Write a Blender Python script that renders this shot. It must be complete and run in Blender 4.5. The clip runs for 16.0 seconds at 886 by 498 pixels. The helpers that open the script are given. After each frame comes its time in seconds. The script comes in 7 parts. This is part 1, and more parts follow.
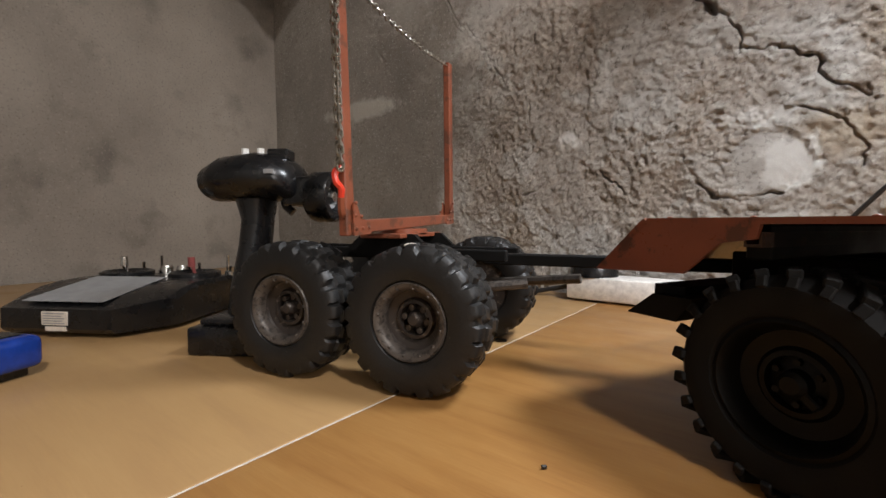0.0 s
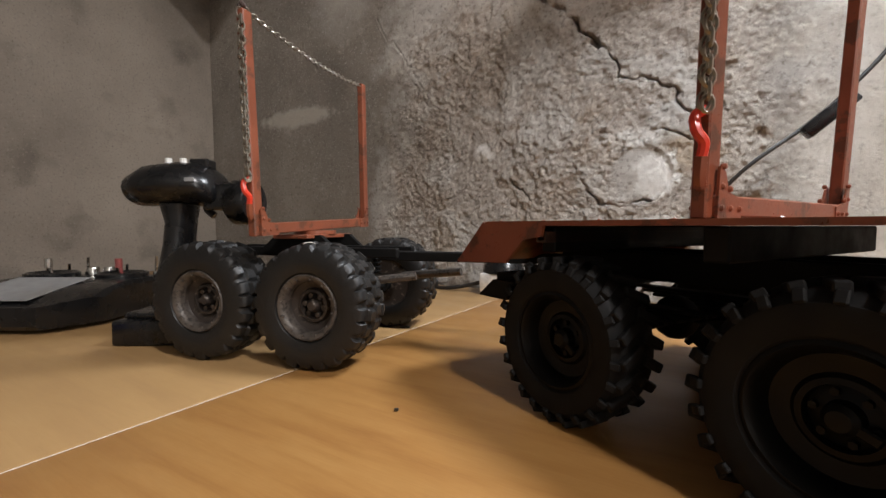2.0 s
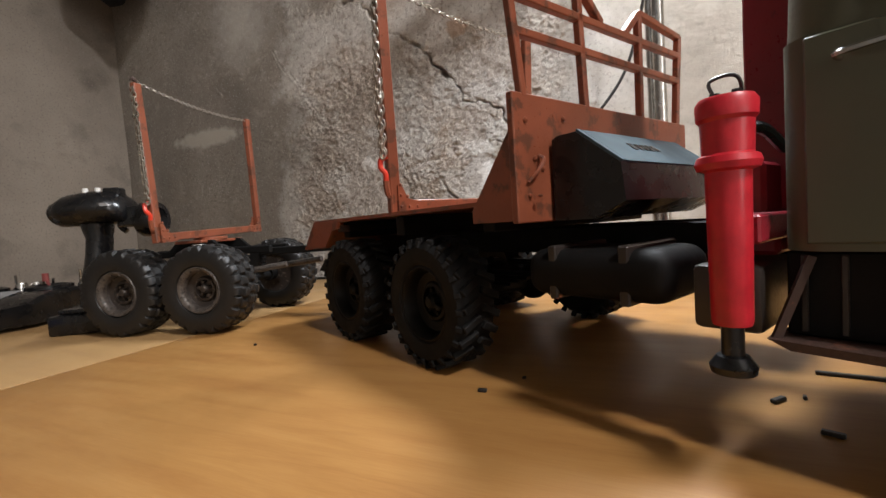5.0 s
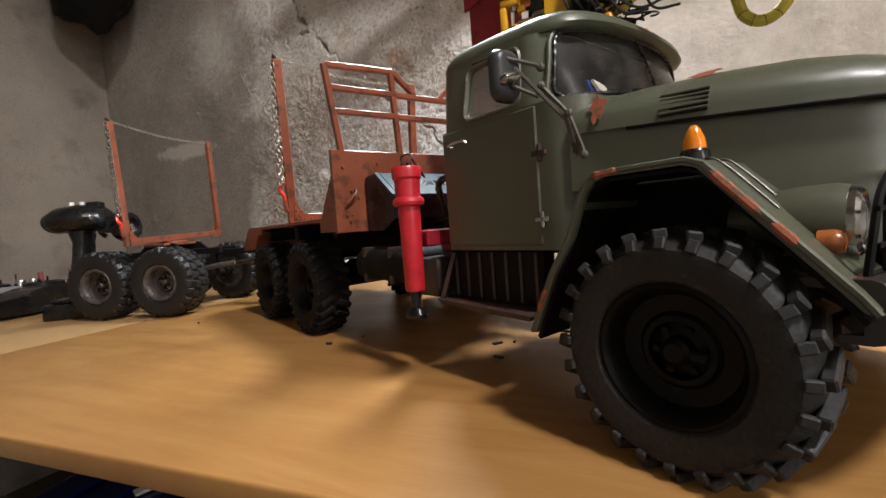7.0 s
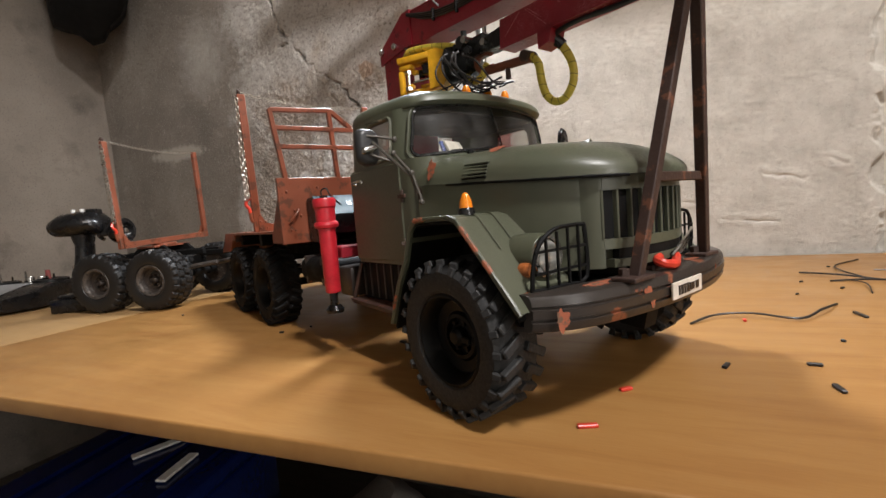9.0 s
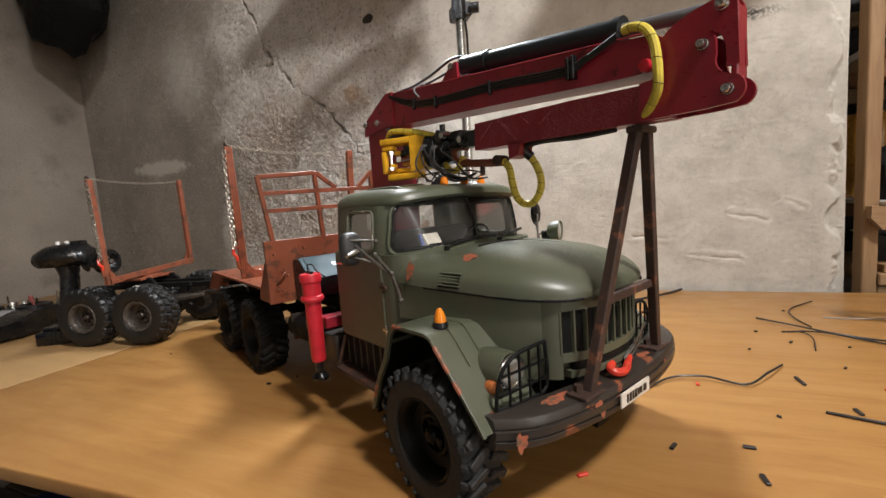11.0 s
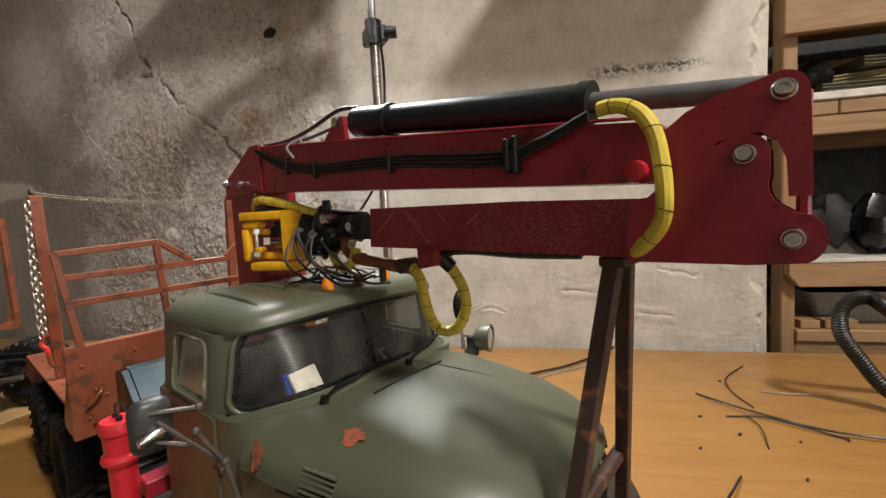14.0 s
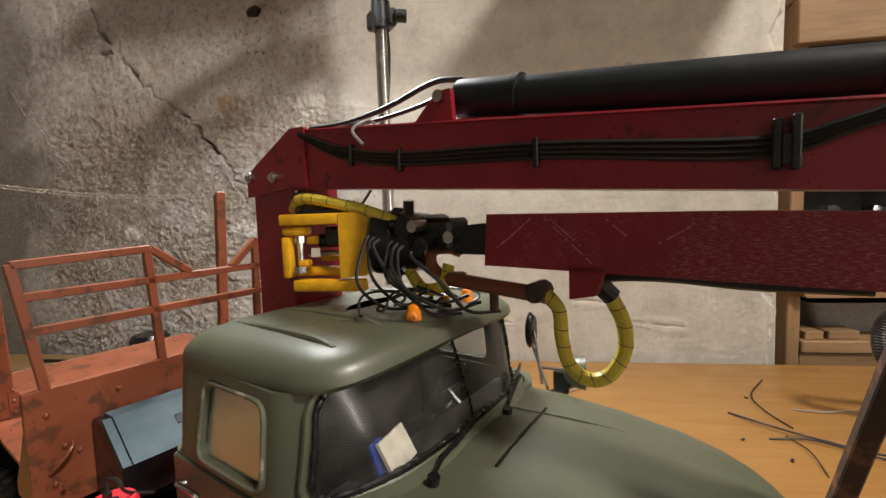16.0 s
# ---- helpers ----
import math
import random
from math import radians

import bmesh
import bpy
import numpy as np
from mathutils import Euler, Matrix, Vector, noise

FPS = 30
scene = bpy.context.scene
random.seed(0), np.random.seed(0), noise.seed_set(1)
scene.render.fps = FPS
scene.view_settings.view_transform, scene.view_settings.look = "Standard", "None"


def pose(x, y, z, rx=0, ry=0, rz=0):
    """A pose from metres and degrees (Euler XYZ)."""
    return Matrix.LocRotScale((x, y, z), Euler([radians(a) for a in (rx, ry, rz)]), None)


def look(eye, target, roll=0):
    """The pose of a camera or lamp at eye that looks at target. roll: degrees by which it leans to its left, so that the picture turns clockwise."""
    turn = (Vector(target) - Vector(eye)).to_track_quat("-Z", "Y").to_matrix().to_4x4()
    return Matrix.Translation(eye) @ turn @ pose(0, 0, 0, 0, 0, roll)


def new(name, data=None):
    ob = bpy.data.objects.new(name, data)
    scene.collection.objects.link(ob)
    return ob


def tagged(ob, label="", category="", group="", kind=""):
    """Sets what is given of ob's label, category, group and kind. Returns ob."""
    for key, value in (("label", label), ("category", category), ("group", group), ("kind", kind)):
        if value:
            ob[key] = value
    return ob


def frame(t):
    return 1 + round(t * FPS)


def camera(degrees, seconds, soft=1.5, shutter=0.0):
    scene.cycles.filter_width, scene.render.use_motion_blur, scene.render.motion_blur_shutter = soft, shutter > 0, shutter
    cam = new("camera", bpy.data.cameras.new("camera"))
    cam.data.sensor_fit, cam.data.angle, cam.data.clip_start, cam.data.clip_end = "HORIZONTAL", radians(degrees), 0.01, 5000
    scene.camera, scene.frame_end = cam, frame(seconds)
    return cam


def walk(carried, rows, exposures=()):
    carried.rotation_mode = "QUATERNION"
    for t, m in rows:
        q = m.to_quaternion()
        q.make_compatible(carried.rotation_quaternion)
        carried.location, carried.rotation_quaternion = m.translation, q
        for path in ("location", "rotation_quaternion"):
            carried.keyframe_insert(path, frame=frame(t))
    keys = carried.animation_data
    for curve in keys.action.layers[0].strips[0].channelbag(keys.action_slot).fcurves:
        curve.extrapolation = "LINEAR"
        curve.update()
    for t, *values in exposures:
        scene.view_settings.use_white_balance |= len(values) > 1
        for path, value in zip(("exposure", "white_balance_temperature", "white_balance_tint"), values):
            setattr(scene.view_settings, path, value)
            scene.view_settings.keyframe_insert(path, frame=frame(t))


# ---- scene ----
cam = camera(91.4, 16.0)
METRES, EYE, TILT, LEAN, TURN = 1.0, 0.122, -3.5, 0.0, 0.0
ROWS = [
    (0.0, 0.0, 0.0, 0.0, 0.0, 0.0, -0.0),
    (0.5, 0.0112, -0.0192, -0.0034, -1.79, 0.22, -0.17),
    (1.0, 0.0236, -0.035, -0.0062, -3.63, 0.36, -0.46),
    (1.5, 0.0371, -0.0509, -0.0066, -5.03, 0.45, -0.13),
    (2.0, 0.051, -0.0714, -0.0051, -6.08, 0.42, 0.37),
    (2.5, 0.0601, -0.0925, -0.009, -7.25, 0.29, 0.97),
    (3.0, 0.079, -0.119, -0.0117, -9.27, 0.08, 1.87),
    (3.5, 0.0936, -0.148, -0.0198, -10.72, -0.04, 3.08),
    (4.0, 0.1106, -0.184, -0.0216, -12.03, -0.07, 3.83),
    (6.5, 0.2182, -0.3961, -0.0339, -13.06, 0.2, 5.09),
    (7.0, 0.2493, -0.4369, -0.0374, -13.01, -0.03, 5.16),
    (7.5, 0.2755, -0.4733, -0.0425, -12.74, -0.44, 5.07),
    (8.0, 0.2963, -0.5083, -0.0418, -12.76, -0.78, 5.2),
    (8.5, 0.3113, -0.5341, -0.0377, -12.83, -1.2, 5.46),
    (9.0, 0.3158, -0.5533, -0.0234, -12.64, -1.58, 5.52),
    (11.5, 0.3304, -0.583, 0.0702, -15.24, -3.3, 4.92),
    (12.0, 0.3408, -0.5614, 0.0782, -16.28, -3.73, 4.75),
    (12.5, 0.3577, -0.5377, 0.0942, -18.31, -3.1, 4.57),
    (13.0, 0.3767, -0.5126, 0.1086, -19.96, -2.4, 4.63),
    (13.5, 0.3869, -0.4922, 0.1195, -22.15, -1.84, 4.64),
    (14.0, 0.3871, -0.4722, 0.1258, -24.15, -1.46, 4.52),
    (14.5, 0.3798, -0.4497, 0.1274, -25.99, -1.39, 4.27),
    (15.0, 0.3738, -0.4249, 0.1292, -27.83, -1.45, 4.09),
    (15.5, 0.36, -0.4041, 0.1348, -28.79, -1.53, 3.76),
    (16.0, 0.3438, -0.3778, 0.1376, -29.3, -1.58, 3.63),
]
walk(cam, [(t, pose(0, 0, EYE, TILT, LEAN, TURN) @ pose(METRES * x, METRES * y, METRES * z, 90 + pitch, roll, yaw)) for t, x, y, z, yaw, pitch, roll in ROWS],
     [(0.0, 0.0, 6350, 11), (9.0, 0.11, 6350, 11), (12.0, -0.08, 6550, 10), (16.0, -0.15, 6950, 10)])

# ---- light ----
world = bpy.data.worlds.new("world")
scene.world = world
world.use_nodes = True
world.node_tree.nodes["Background"].inputs[0].default_value = (0.9, 0.8, 0.68, 1)
world.node_tree.nodes["Background"].inputs[1].default_value = 0.03


def lamp(name, kind, at, watts, colour, size=0.1, target=None):
    d = bpy.data.lights.new(name, kind)
    d.energy, d.color = watts, colour
    if kind == "AREA":
        d.shape, d.size, d.spread = "DISK", size, radians(115)
    else:
        d.shadow_soft_size = size
    ob = new(name, d)
    ob.matrix_world = look(at, target) if target else pose(*at)
    return ob


CEILING_LAMP = (0.86, -1.33, 1.86)
RING_LAMP, RING_AIM, RING_STRENGTH = (0.497, 0.250, 0.765), (0.36, 0.02, 0.0), 12.0
key = lamp("ceiling_bulb", "SPOT", CEILING_LAMP, 176, (1.0, 0.955, 0.925), 0.11)
key.data.spot_size, key.data.spot_blend = radians(150), 0.25
ring_light = lamp("ring_lamp_light", "AREA", RING_LAMP, 6.4, (0.92, 0.96, 1.0), 0.20, RING_AIM)
ring_light.data.spread = radians(132)
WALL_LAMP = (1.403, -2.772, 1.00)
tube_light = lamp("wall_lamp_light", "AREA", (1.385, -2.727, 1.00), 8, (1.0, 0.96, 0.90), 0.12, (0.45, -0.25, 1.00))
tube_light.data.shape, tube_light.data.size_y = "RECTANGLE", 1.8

# ---- materials ----
class Nodes:
    """A short way to write a node material."""

    def __init__(self, name, rough=0.6, metal=0.0):
        self.m = bpy.data.materials.new(name)
        self.m.use_nodes = True
        self.t = self.m.node_tree
        self.b = self.t.nodes["Principled BSDF"]
        self.b.inputs["Roughness"].default_value = rough
        self.b.inputs["Metallic"].default_value = metal
        self.co = self.t.nodes.new("ShaderNodeTexCoord").outputs["Object"]

    def put(self, sock, value):
        if isinstance(value, (int, float)):
            sock.default_value = value
        elif isinstance(value, tuple):
            sock.default_value = (*value, 1) if len(value) == 3 and sock.type == "RGBA" else value
        else:
            self.t.links.new(value, sock)

    def stretch(self, x, y, z, turn=0.0):
        n = self.t.nodes.new("ShaderNodeMapping")
        n.inputs["Scale"].default_value = (x, y, z)
        n.inputs["Rotation"].default_value = (0, 0, radians(turn))
        self.put(n.inputs["Vector"], self.co)
        return n.outputs[0]

    def noise(self, scale, detail=4.0, co=None, rough=0.55, warp=0.0):
        n = self.t.nodes.new("ShaderNodeTexNoise")
        n.inputs["Scale"].default_value, n.inputs["Detail"].default_value = scale, detail
        n.inputs["Roughness"].default_value, n.inputs["Distortion"].default_value = rough, warp
        self.put(n.inputs["Vector"], co or self.co)
        return n.outputs["Fac"]

    def ramp(self, fac, *stops):
        n = self.t.nodes.new("ShaderNodeValToRGB")
        e = n.color_ramp.elements
        while len(e) < len(stops):
            e.new(0.5)
        for k, (p, c) in zip(e, stops):
            k.position = p
            k.color = (c, c, c, 1) if isinstance(c, (int, float)) else (*c, 1)
        self.put(n.inputs[0], fac)
        return n.outputs[0]

    def mix(self, fac, a, b, how="MIX"):
        n = self.t.nodes.new("ShaderNodeMix")
        n.data_type, n.blend_type = "RGBA", how
        self.put(n.inputs[0], fac), self.put(n.inputs[6], a), self.put(n.inputs[7], b)
        return n.outputs[2]

    def math(self, how, a, b=0.0):
        n = self.t.nodes.new("ShaderNodeMath")
        n.operation = how
        self.put(n.inputs[0], a), self.put(n.inputs[1], b)
        return n.outputs[0]

    def axis(self, which, co=None):
        n = self.t.nodes.new("ShaderNodeSeparateXYZ")
        self.put(n.inputs[0], co or self.co)
        return n.outputs[which]

    def random(self):
        return self.t.nodes.new("ShaderNodeObjectInfo").outputs["Random"]

    def colour(self, c):
        self.put(self.b.inputs["Base Color"], c)
        return self

    def rough(self, r):
        self.put(self.b.inputs["Roughness"], r)
        return self

    def bump(self, h, strength=0.3, dist=0.001):
        n = self.t.nodes.new("ShaderNodeBump")
        n.inputs["Strength"].default_value, n.inputs["Distance"].default_value = strength, dist
        self.put(n.inputs["Height"], h)
        self.put(self.b.inputs["Normal"], n.outputs[0])
        return self


def paint(name, base, worn, amount=0.62, scale=60.0, rough=0.5, metal=0.0, grain=500.0, bump=0.15, dust=0.0):
    """Paint with slight mottling and worn or rusty patches."""
    k = Nodes(name, rough, metal)
    soft = k.ramp(k.noise(scale * 0.4, 5), (0.3, tuple(c * 0.82 for c in base)), (0.7, tuple(min(1, c * 1.15) for c in base)))
    patch = k.ramp(k.noise(scale, 8, rough=0.65), (amount, 0.0), (amount + 0.05, 1.0))
    if dust:
        veil = k.ramp(k.noise(11.0, 7, k.stretch(1.0, 1.0, 0.45), 0.65), (0.40, 0.0), (0.72, dust))
        soft = k.mix(veil, soft, (0.085, 0.068, 0.048))
    k.colour(k.mix(patch, soft, worn))
    g = k.noise(grain, 3)
    k.rough(k.ramp(g, (0.3, rough * 0.8), (0.7, min(1, rough * 1.2))))
    return k.bump(g, bump, 0.0004).m


def plain(name, base, rough=0.5, metal=0.0, scale=120.0, bump=0.1, spec=0.5):
    k = Nodes(name, rough, metal)
    n = k.noise(scale, 5)
    k.b.inputs["Specular IOR Level"].default_value = spec
    k.colour(k.ramp(n, (0.25, tuple(c * 0.75 for c in base)), (0.75, tuple(min(1, c * 1.2) for c in base))))
    k.rough(k.ramp(k.noise(scale * 0.5, 4), (0.3, rough * 0.8), (0.7, min(1, rough * 1.25))))
    return k.bump(k.noise(scale * 6, 3), bump, 0.0003).m


def table_mat(name, pale):
    k = Nodes(name, 0.34)
    long = k.stretch(1.0, 9.0, 1.0)
    grain = k.noise(6.0, 6, long, 0.6, 0.6)
    fine = k.noise(60.0, 4, k.stretch(1.0, 14.0, 1.0), 0.6)
    tone = k.ramp(grain, (0.25, (0.355, 0.163, 0.052)), (0.5, (0.470, 0.249, 0.084)), (0.78, (0.55, 0.318, 0.120)))
    tone = k.mix(0.14, tone, k.ramp(fine, (0.3, (0.30, 0.16, 0.06)), (0.7, (0.62, 0.41, 0.19))))
    blot = k.ramp(k.noise(5.0, 4, k.stretch(1, 2.2, 1)), (0.35, 0.0), (0.75, 0.35))
    tone = k.mix(blot, tone, (0.40, 0.20, 0.07))
    knot = k.ramp(k.noise(9.0, 2, k.stretch(1, 4.5, 1), 0.4, 0.4), (0.72, 0.0), (0.78, 0.5))
    tone = k.mix(knot, tone, (0.30, 0.145, 0.05))
    tone = k.mix(pale, tone, (0.53, 0.42, 0.26))
    tone = k.mix(1.0, tone, (0.70, 0.65, 0.56), "MULTIPLY")
    dirt = k.ramp(k.noise(240.0, 2), (0.76, 0.0), (0.80, 0.5))
    k.colour(k.mix(dirt, tone, (0.16, 0.09, 0.04)))
    k.b.inputs["Specular IOR Level"].default_value = 0.3
    k.rough(k.ramp(k.noise(14.0, 5), (0.3, 0.29), (0.7, 0.46)))
    return k.bump(k.mix(0.5, fine, grain), 0.06, 0.0006).m


def plaster_mat():
    """Old lime plaster: smooth brown render at one end, broken grey plaster in the middle, whitewash at the other."""
    k = Nodes("old_plaster", 0.92)
    x = k.axis(0)
    ragged = k.math("ADD", x, k.math("MULTIPLY", k.math("SUBTRACT", k.noise(5.0, 7, rough=0.65), 0.5), 0.55))
    big, mid, fine = k.noise(3.2, 6, rough=0.6), k.noise(17.0, 7, rough=0.65), k.noise(120.0, 5, rough=0.7)
    brown = k.ramp(big, (0.3, (0.165, 0.142, 0.118)), (0.7, (0.325, 0.285, 0.240)))
    brown = k.mix(k.ramp(mid, (0.58, 0.0), (0.68, 0.5)), brown, (0.42, 0.37, 0.31))
    patchy = k.noise(42.0, 8, rough=0.7)
    grey = k.ramp(patchy, (0.28, (0.24, 0.205, 0.175)), (0.48, (0.42, 0.385, 0.345)), (0.66, (0.60, 0.57, 0.53)))
    grey = k.mix(k.ramp(mid, (0.45, 0.0), (0.62, 0.75)), grey, (0.50, 0.475, 0.435))
    mask = k.t.nodes.new("ShaderNodeAttribute")
    mask.attribute_name = "bare"
    grey = k.mix(k.math("MULTIPLY", k.math("SUBTRACT", 1.0, mask.outputs["Fac"]), 0.72), grey, k.ramp(mid, (0.3, (0.47, 0.44, 0.40)), (0.65, (0.60, 0.575, 0.535))))
    grey = k.mix(k.math("MULTIPLY", mask.outputs["Fac"], 0.70), grey, k.ramp(patchy, (0.3, (0.25, 0.195, 0.150)), (0.65, (0.47, 0.395, 0.325))))
    ochre = k.ramp(k.noise(7.0, 6), (0.56, 0.0), (0.74, 0.4))
    grey = k.mix(ochre, grey, (0.42, 0.30, 0.175))
    white = k.ramp(mid, (0.25, (0.38, 0.350, 0.30)), (0.6, (0.55, 0.515, 0.455)))
    c = k.mix(k.ramp(ragged, (0.0, 0.0), (1.0, 1.0)), brown, grey)
    left = k.ramp(k.math("ADD", ragged, 1.0), (0.44, 0.0), (0.53, 1.0))
    right = k.ramp(k.math("ADD", ragged, 0.5), (0.58, 0.0), (0.80, 1.0))
    c = k.mix(right, k.mix(left, brown, grey), white)
    # dark and pale specks in the colour stand in for shaded and lit grit
    shade_specks = k.math("MULTIPLY", k.ramp(fine, (0.33, 0.75), (0.47, 0.0)), k.ramp(right, (0.0, 1.0), (1.0, 0.25)))
    c = k.mix(shade_specks, c, (0.15, 0.12, 0.095))
    c = k.mix(k.math("MULTIPLY", k.ramp(k.noise(230.0, 4, rough=0.7), (0.58, 0.0), (0.68, 0.55)), k.ramp(right, (0.0, 1.0), (1.0, 0.3))), c, (0.64, 0.61, 0.57))
    z = k.axis(2)
    wob = k.math("MULTIPLY", k.math("SUBTRACT", k.noise(38.0, 5), 0.5), 1.6)

    def spot(x0, z0, rx, rz, soft=0.12):
        u = k.math("POWER", k.math("ABSOLUTE", k.math("DIVIDE", k.math("SUBTRACT", x, x0), rx)), 2.0)
        v = k.math("POWER", k.math("ABSOLUTE", k.math("DIVIDE", k.math("SUBTRACT", z, z0), rz)), 2.0)
        return k.ramp(k.math("MULTIPLY", k.math("ADD", k.math("SQRT", k.math("ADD", u, v)), wob), 0.5), (0.5 - soft, 1.0), (0.5 + soft, 0.0))

    fleck = k.ramp(k.noise(34.0, 3, k.stretch(1.0, 1.0, 0.35)), (0.72, 0.0), (0.76, 0.7))
    c = k.mix(k.math("MULTIPLY", fleck, k.ramp(left, (0.0, 1.0), (1.0, 0.0))), c, (0.50, 0.46, 0.40))
    c = k.mix(spot(-0.825, 0.398, 0.125, 0.022), c, (0.46, 0.42, 0.36))
    c = k.mix(k.math("MULTIPLY", spot(-0.66, 0.68, 0.080, 0.085, 0.34), 0.7), c, (0.45, 0.42, 0.375))
    c = k.mix(spot(-0.051, 0.517, 0.024, 0.021, 0.05), c, (0.40, 0.30, 0.225))
    c = k.mix(spot(0.022, 0.689, 0.016, 0.010, 0.06), c, (0.03, 0.025, 0.022))
    chalk = k.math("MULTIPLY", spot(0.014, 0.204, 0.032, 0.036, 0.05), k.ramp(k.noise(26.0, 4), (0.26, 0.5), (0.40, 1.0)))
    chalk = k.math("MAXIMUM", chalk, k.math("MULTIPLY", spot(-0.035, 0.262, 0.045, 0.016, 0.2), 0.7))
    chalk = k.math("MAXIMUM", chalk, k.math("MULTIPLY", spot(-0.285, 0.262, 0.022, 0.018, 0.1), 0.7))
    c = k.mix(k.math("MULTIPLY", spot(0.058, 0.235, 0.040, 0.030, 0.2), 0.6), c, (0.40, 0.30, 0.19))
    c = k.mix(chalk, c, (0.76, 0.74, 0.70))
    soot = k.math("MULTIPLY", k.math("ADD", spot(0.728, 0.520, 0.042, 0.011, 0.3), spot(0.822, 0.519, 0.046, 0.009, 0.3)), k.ramp(k.noise(150.0, 4), (0.44, 0.0), (0.54, 0.9)))
    c = k.mix(soot, c, (0.045, 0.042, 0.038))
    k.colour(c)
    high = k.ramp(k.axis(2), (0.40, 0.0), (0.52, 0.55))
    calm = k.ramp(k.math("ADD", k.math("MULTIPLY", right, 0.72), high), (0.0, 1.0), (1.0, 0.08))
    return k.bump(k.math("MULTIPLY", k.mix(0.55, k.noise(125.0, 8, rough=0.9), k.noise(420.0, 6, rough=0.85)), calm), 1.0, 0.0084).m


def render_mat(name, low, high):
    """Smooth cement render with damp blots."""
    k = Nodes(name, 0.92)
    c = k.ramp(k.noise(2.6, 7, rough=0.6), (0.28, low), (0.72, high))
    c = k.mix(k.ramp(k.noise(9.0, 6), (0.30, 0.55), (0.46, 0.0)), c, tuple(v * 0.5 for v in low))
    # fine pale and dark specks imitate lit and shaded grain in the colour
    c = k.mix(k.ramp(k.noise(160.0, 5, rough=0.7), (0.56, 0.0), (0.68, 0.6)), c, high)
    c = k.mix(k.ramp(k.noise(210.0, 4, rough=0.7), (0.34, 0.6), (0.44, 0.0)), c, tuple(v * 0.6 for v in low))
    k.colour(c)
    return k.bump(k.mix(0.5, k.noise(60.0, 6), k.noise(400.0, 4)), 0.6, 0.003).m


def scuffed_mat(name, base, pale):
    """Glossy paint with a dense hatch of fine diagonal scuffs in uneven patches."""
    k = Nodes(name, 0.32)
    soft = k.ramp(k.noise(30.0, 5), (0.3, tuple(c * 0.8 for c in base)), (0.7, tuple(c * 1.15 for c in base)))
    marks = []
    for turn in (38, -35):
        n = k.t.nodes.new("ShaderNodeMapping")
        n.inputs["Rotation"].default_value = (0, radians(turn), 0)
        n.inputs["Scale"].default_value = (1.0, 1.0, 7.0)
        k.put(n.inputs["Vector"], k.co)
        marks.append(k.ramp(k.noise(420.0, 3, n.outputs[0], 0.6), (0.56, 0.0), (0.63, 1.0)))
    where = k.ramp(k.noise(38.0, 4), (0.40, 0.0), (0.58, 0.75))
    c = k.mix(k.math("MULTIPLY", k.math("MAXIMUM", marks[0], k.math("MULTIPLY", marks[1], 0.5)), where), soft, pale)
    return k.colour(c).bump(marks[0], 0.25, 0.0003).m


def wood_mat(name, low, high, axis=0, rough=0.65):
    k = Nodes(name, rough)
    s = [14.0, 14.0, 14.0]
    s[axis] = 1.2
    g = k.noise(9.0, 6, k.stretch(*s), 0.6, 0.5)
    shift = k.ramp(k.random(), (0.0, 0.8), (1.0, 1.15))
    c = k.mix(1.0, k.ramp(g, (0.25, low), (0.75, high)), shift, "MULTIPLY")
    k.colour(c)
    return k.bump(g, 0.25, 0.001).m


def glass_mat(name, gloss_share, low, high):
    """A thin dusty pane: mostly clear, with gloss and a veil of dust."""
    k = Nodes(name, 0.10)
    k.colour((0.42, 0.40, 0.37))
    k.b.inputs["Specular IOR Level"].default_value = 1.0
    clear = k.t.nodes.new("ShaderNodeBsdfTransparent")
    clear.inputs[0].default_value = (0.88, 0.90, 0.88, 1)
    fresnel = k.t.nodes.new("ShaderNodeFresnel")
    fresnel.inputs[0].default_value = 1.5
    gloss = k.t.nodes.new("ShaderNodeBsdfGlossy")
    gloss.inputs["Roughness"].default_value = 0.22
    mix = k.t.nodes.new("ShaderNodeMixShader")
    dust = k.ramp(k.noise(45, 6), (0.32, low), (0.75, high))
    k.put(mix.inputs[0], dust)
    k.put(mix.inputs[1], clear.outputs[0])
    k.put(mix.inputs[2], k.b.outputs[0])
    top = k.t.nodes.new("ShaderNodeMixShader")
    k.put(top.inputs[0], k.math("MULTIPLY", fresnel.outputs[0], gloss_share))
    k.put(top.inputs[1], mix.outputs[0])
    k.put(top.inputs[2], gloss.outputs[0])
    k.put(k.t.nodes["Material Output"].inputs[0], top.outputs[0])
    return k.m


TABLE = table_mat("varnished_plywood", 0.0)
TABLE_PALE = table_mat("pale_varnished_plywood", 0.42)
PLASTER = plaster_mat()
BROWN_RENDER = render_mat("brown_render", (0.160, 0.137, 0.113), (0.32, 0.280, 0.236))
BOUNCE_RENDER = render_mat("pale_bounce_render", (0.46, 0.43, 0.38), (0.60, 0.57, 0.52))
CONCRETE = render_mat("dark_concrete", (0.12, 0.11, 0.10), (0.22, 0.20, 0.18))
GREEN = paint("army_green_paint", (0.076, 0.085, 0.053), (0.13, 0.075, 0.045), 0.80, 30, 0.40, bump=0.03, dust=0.35)
GREEN.node_tree.nodes["Principled BSDF"].inputs["Specular IOR Level"].default_value = 0.65
PALE_RIM = paint("worn_pale_green_paint", (0.115, 0.120, 0.085), (0.30, 0.27, 0.22), 0.55, 90, 0.4, bump=0.1)
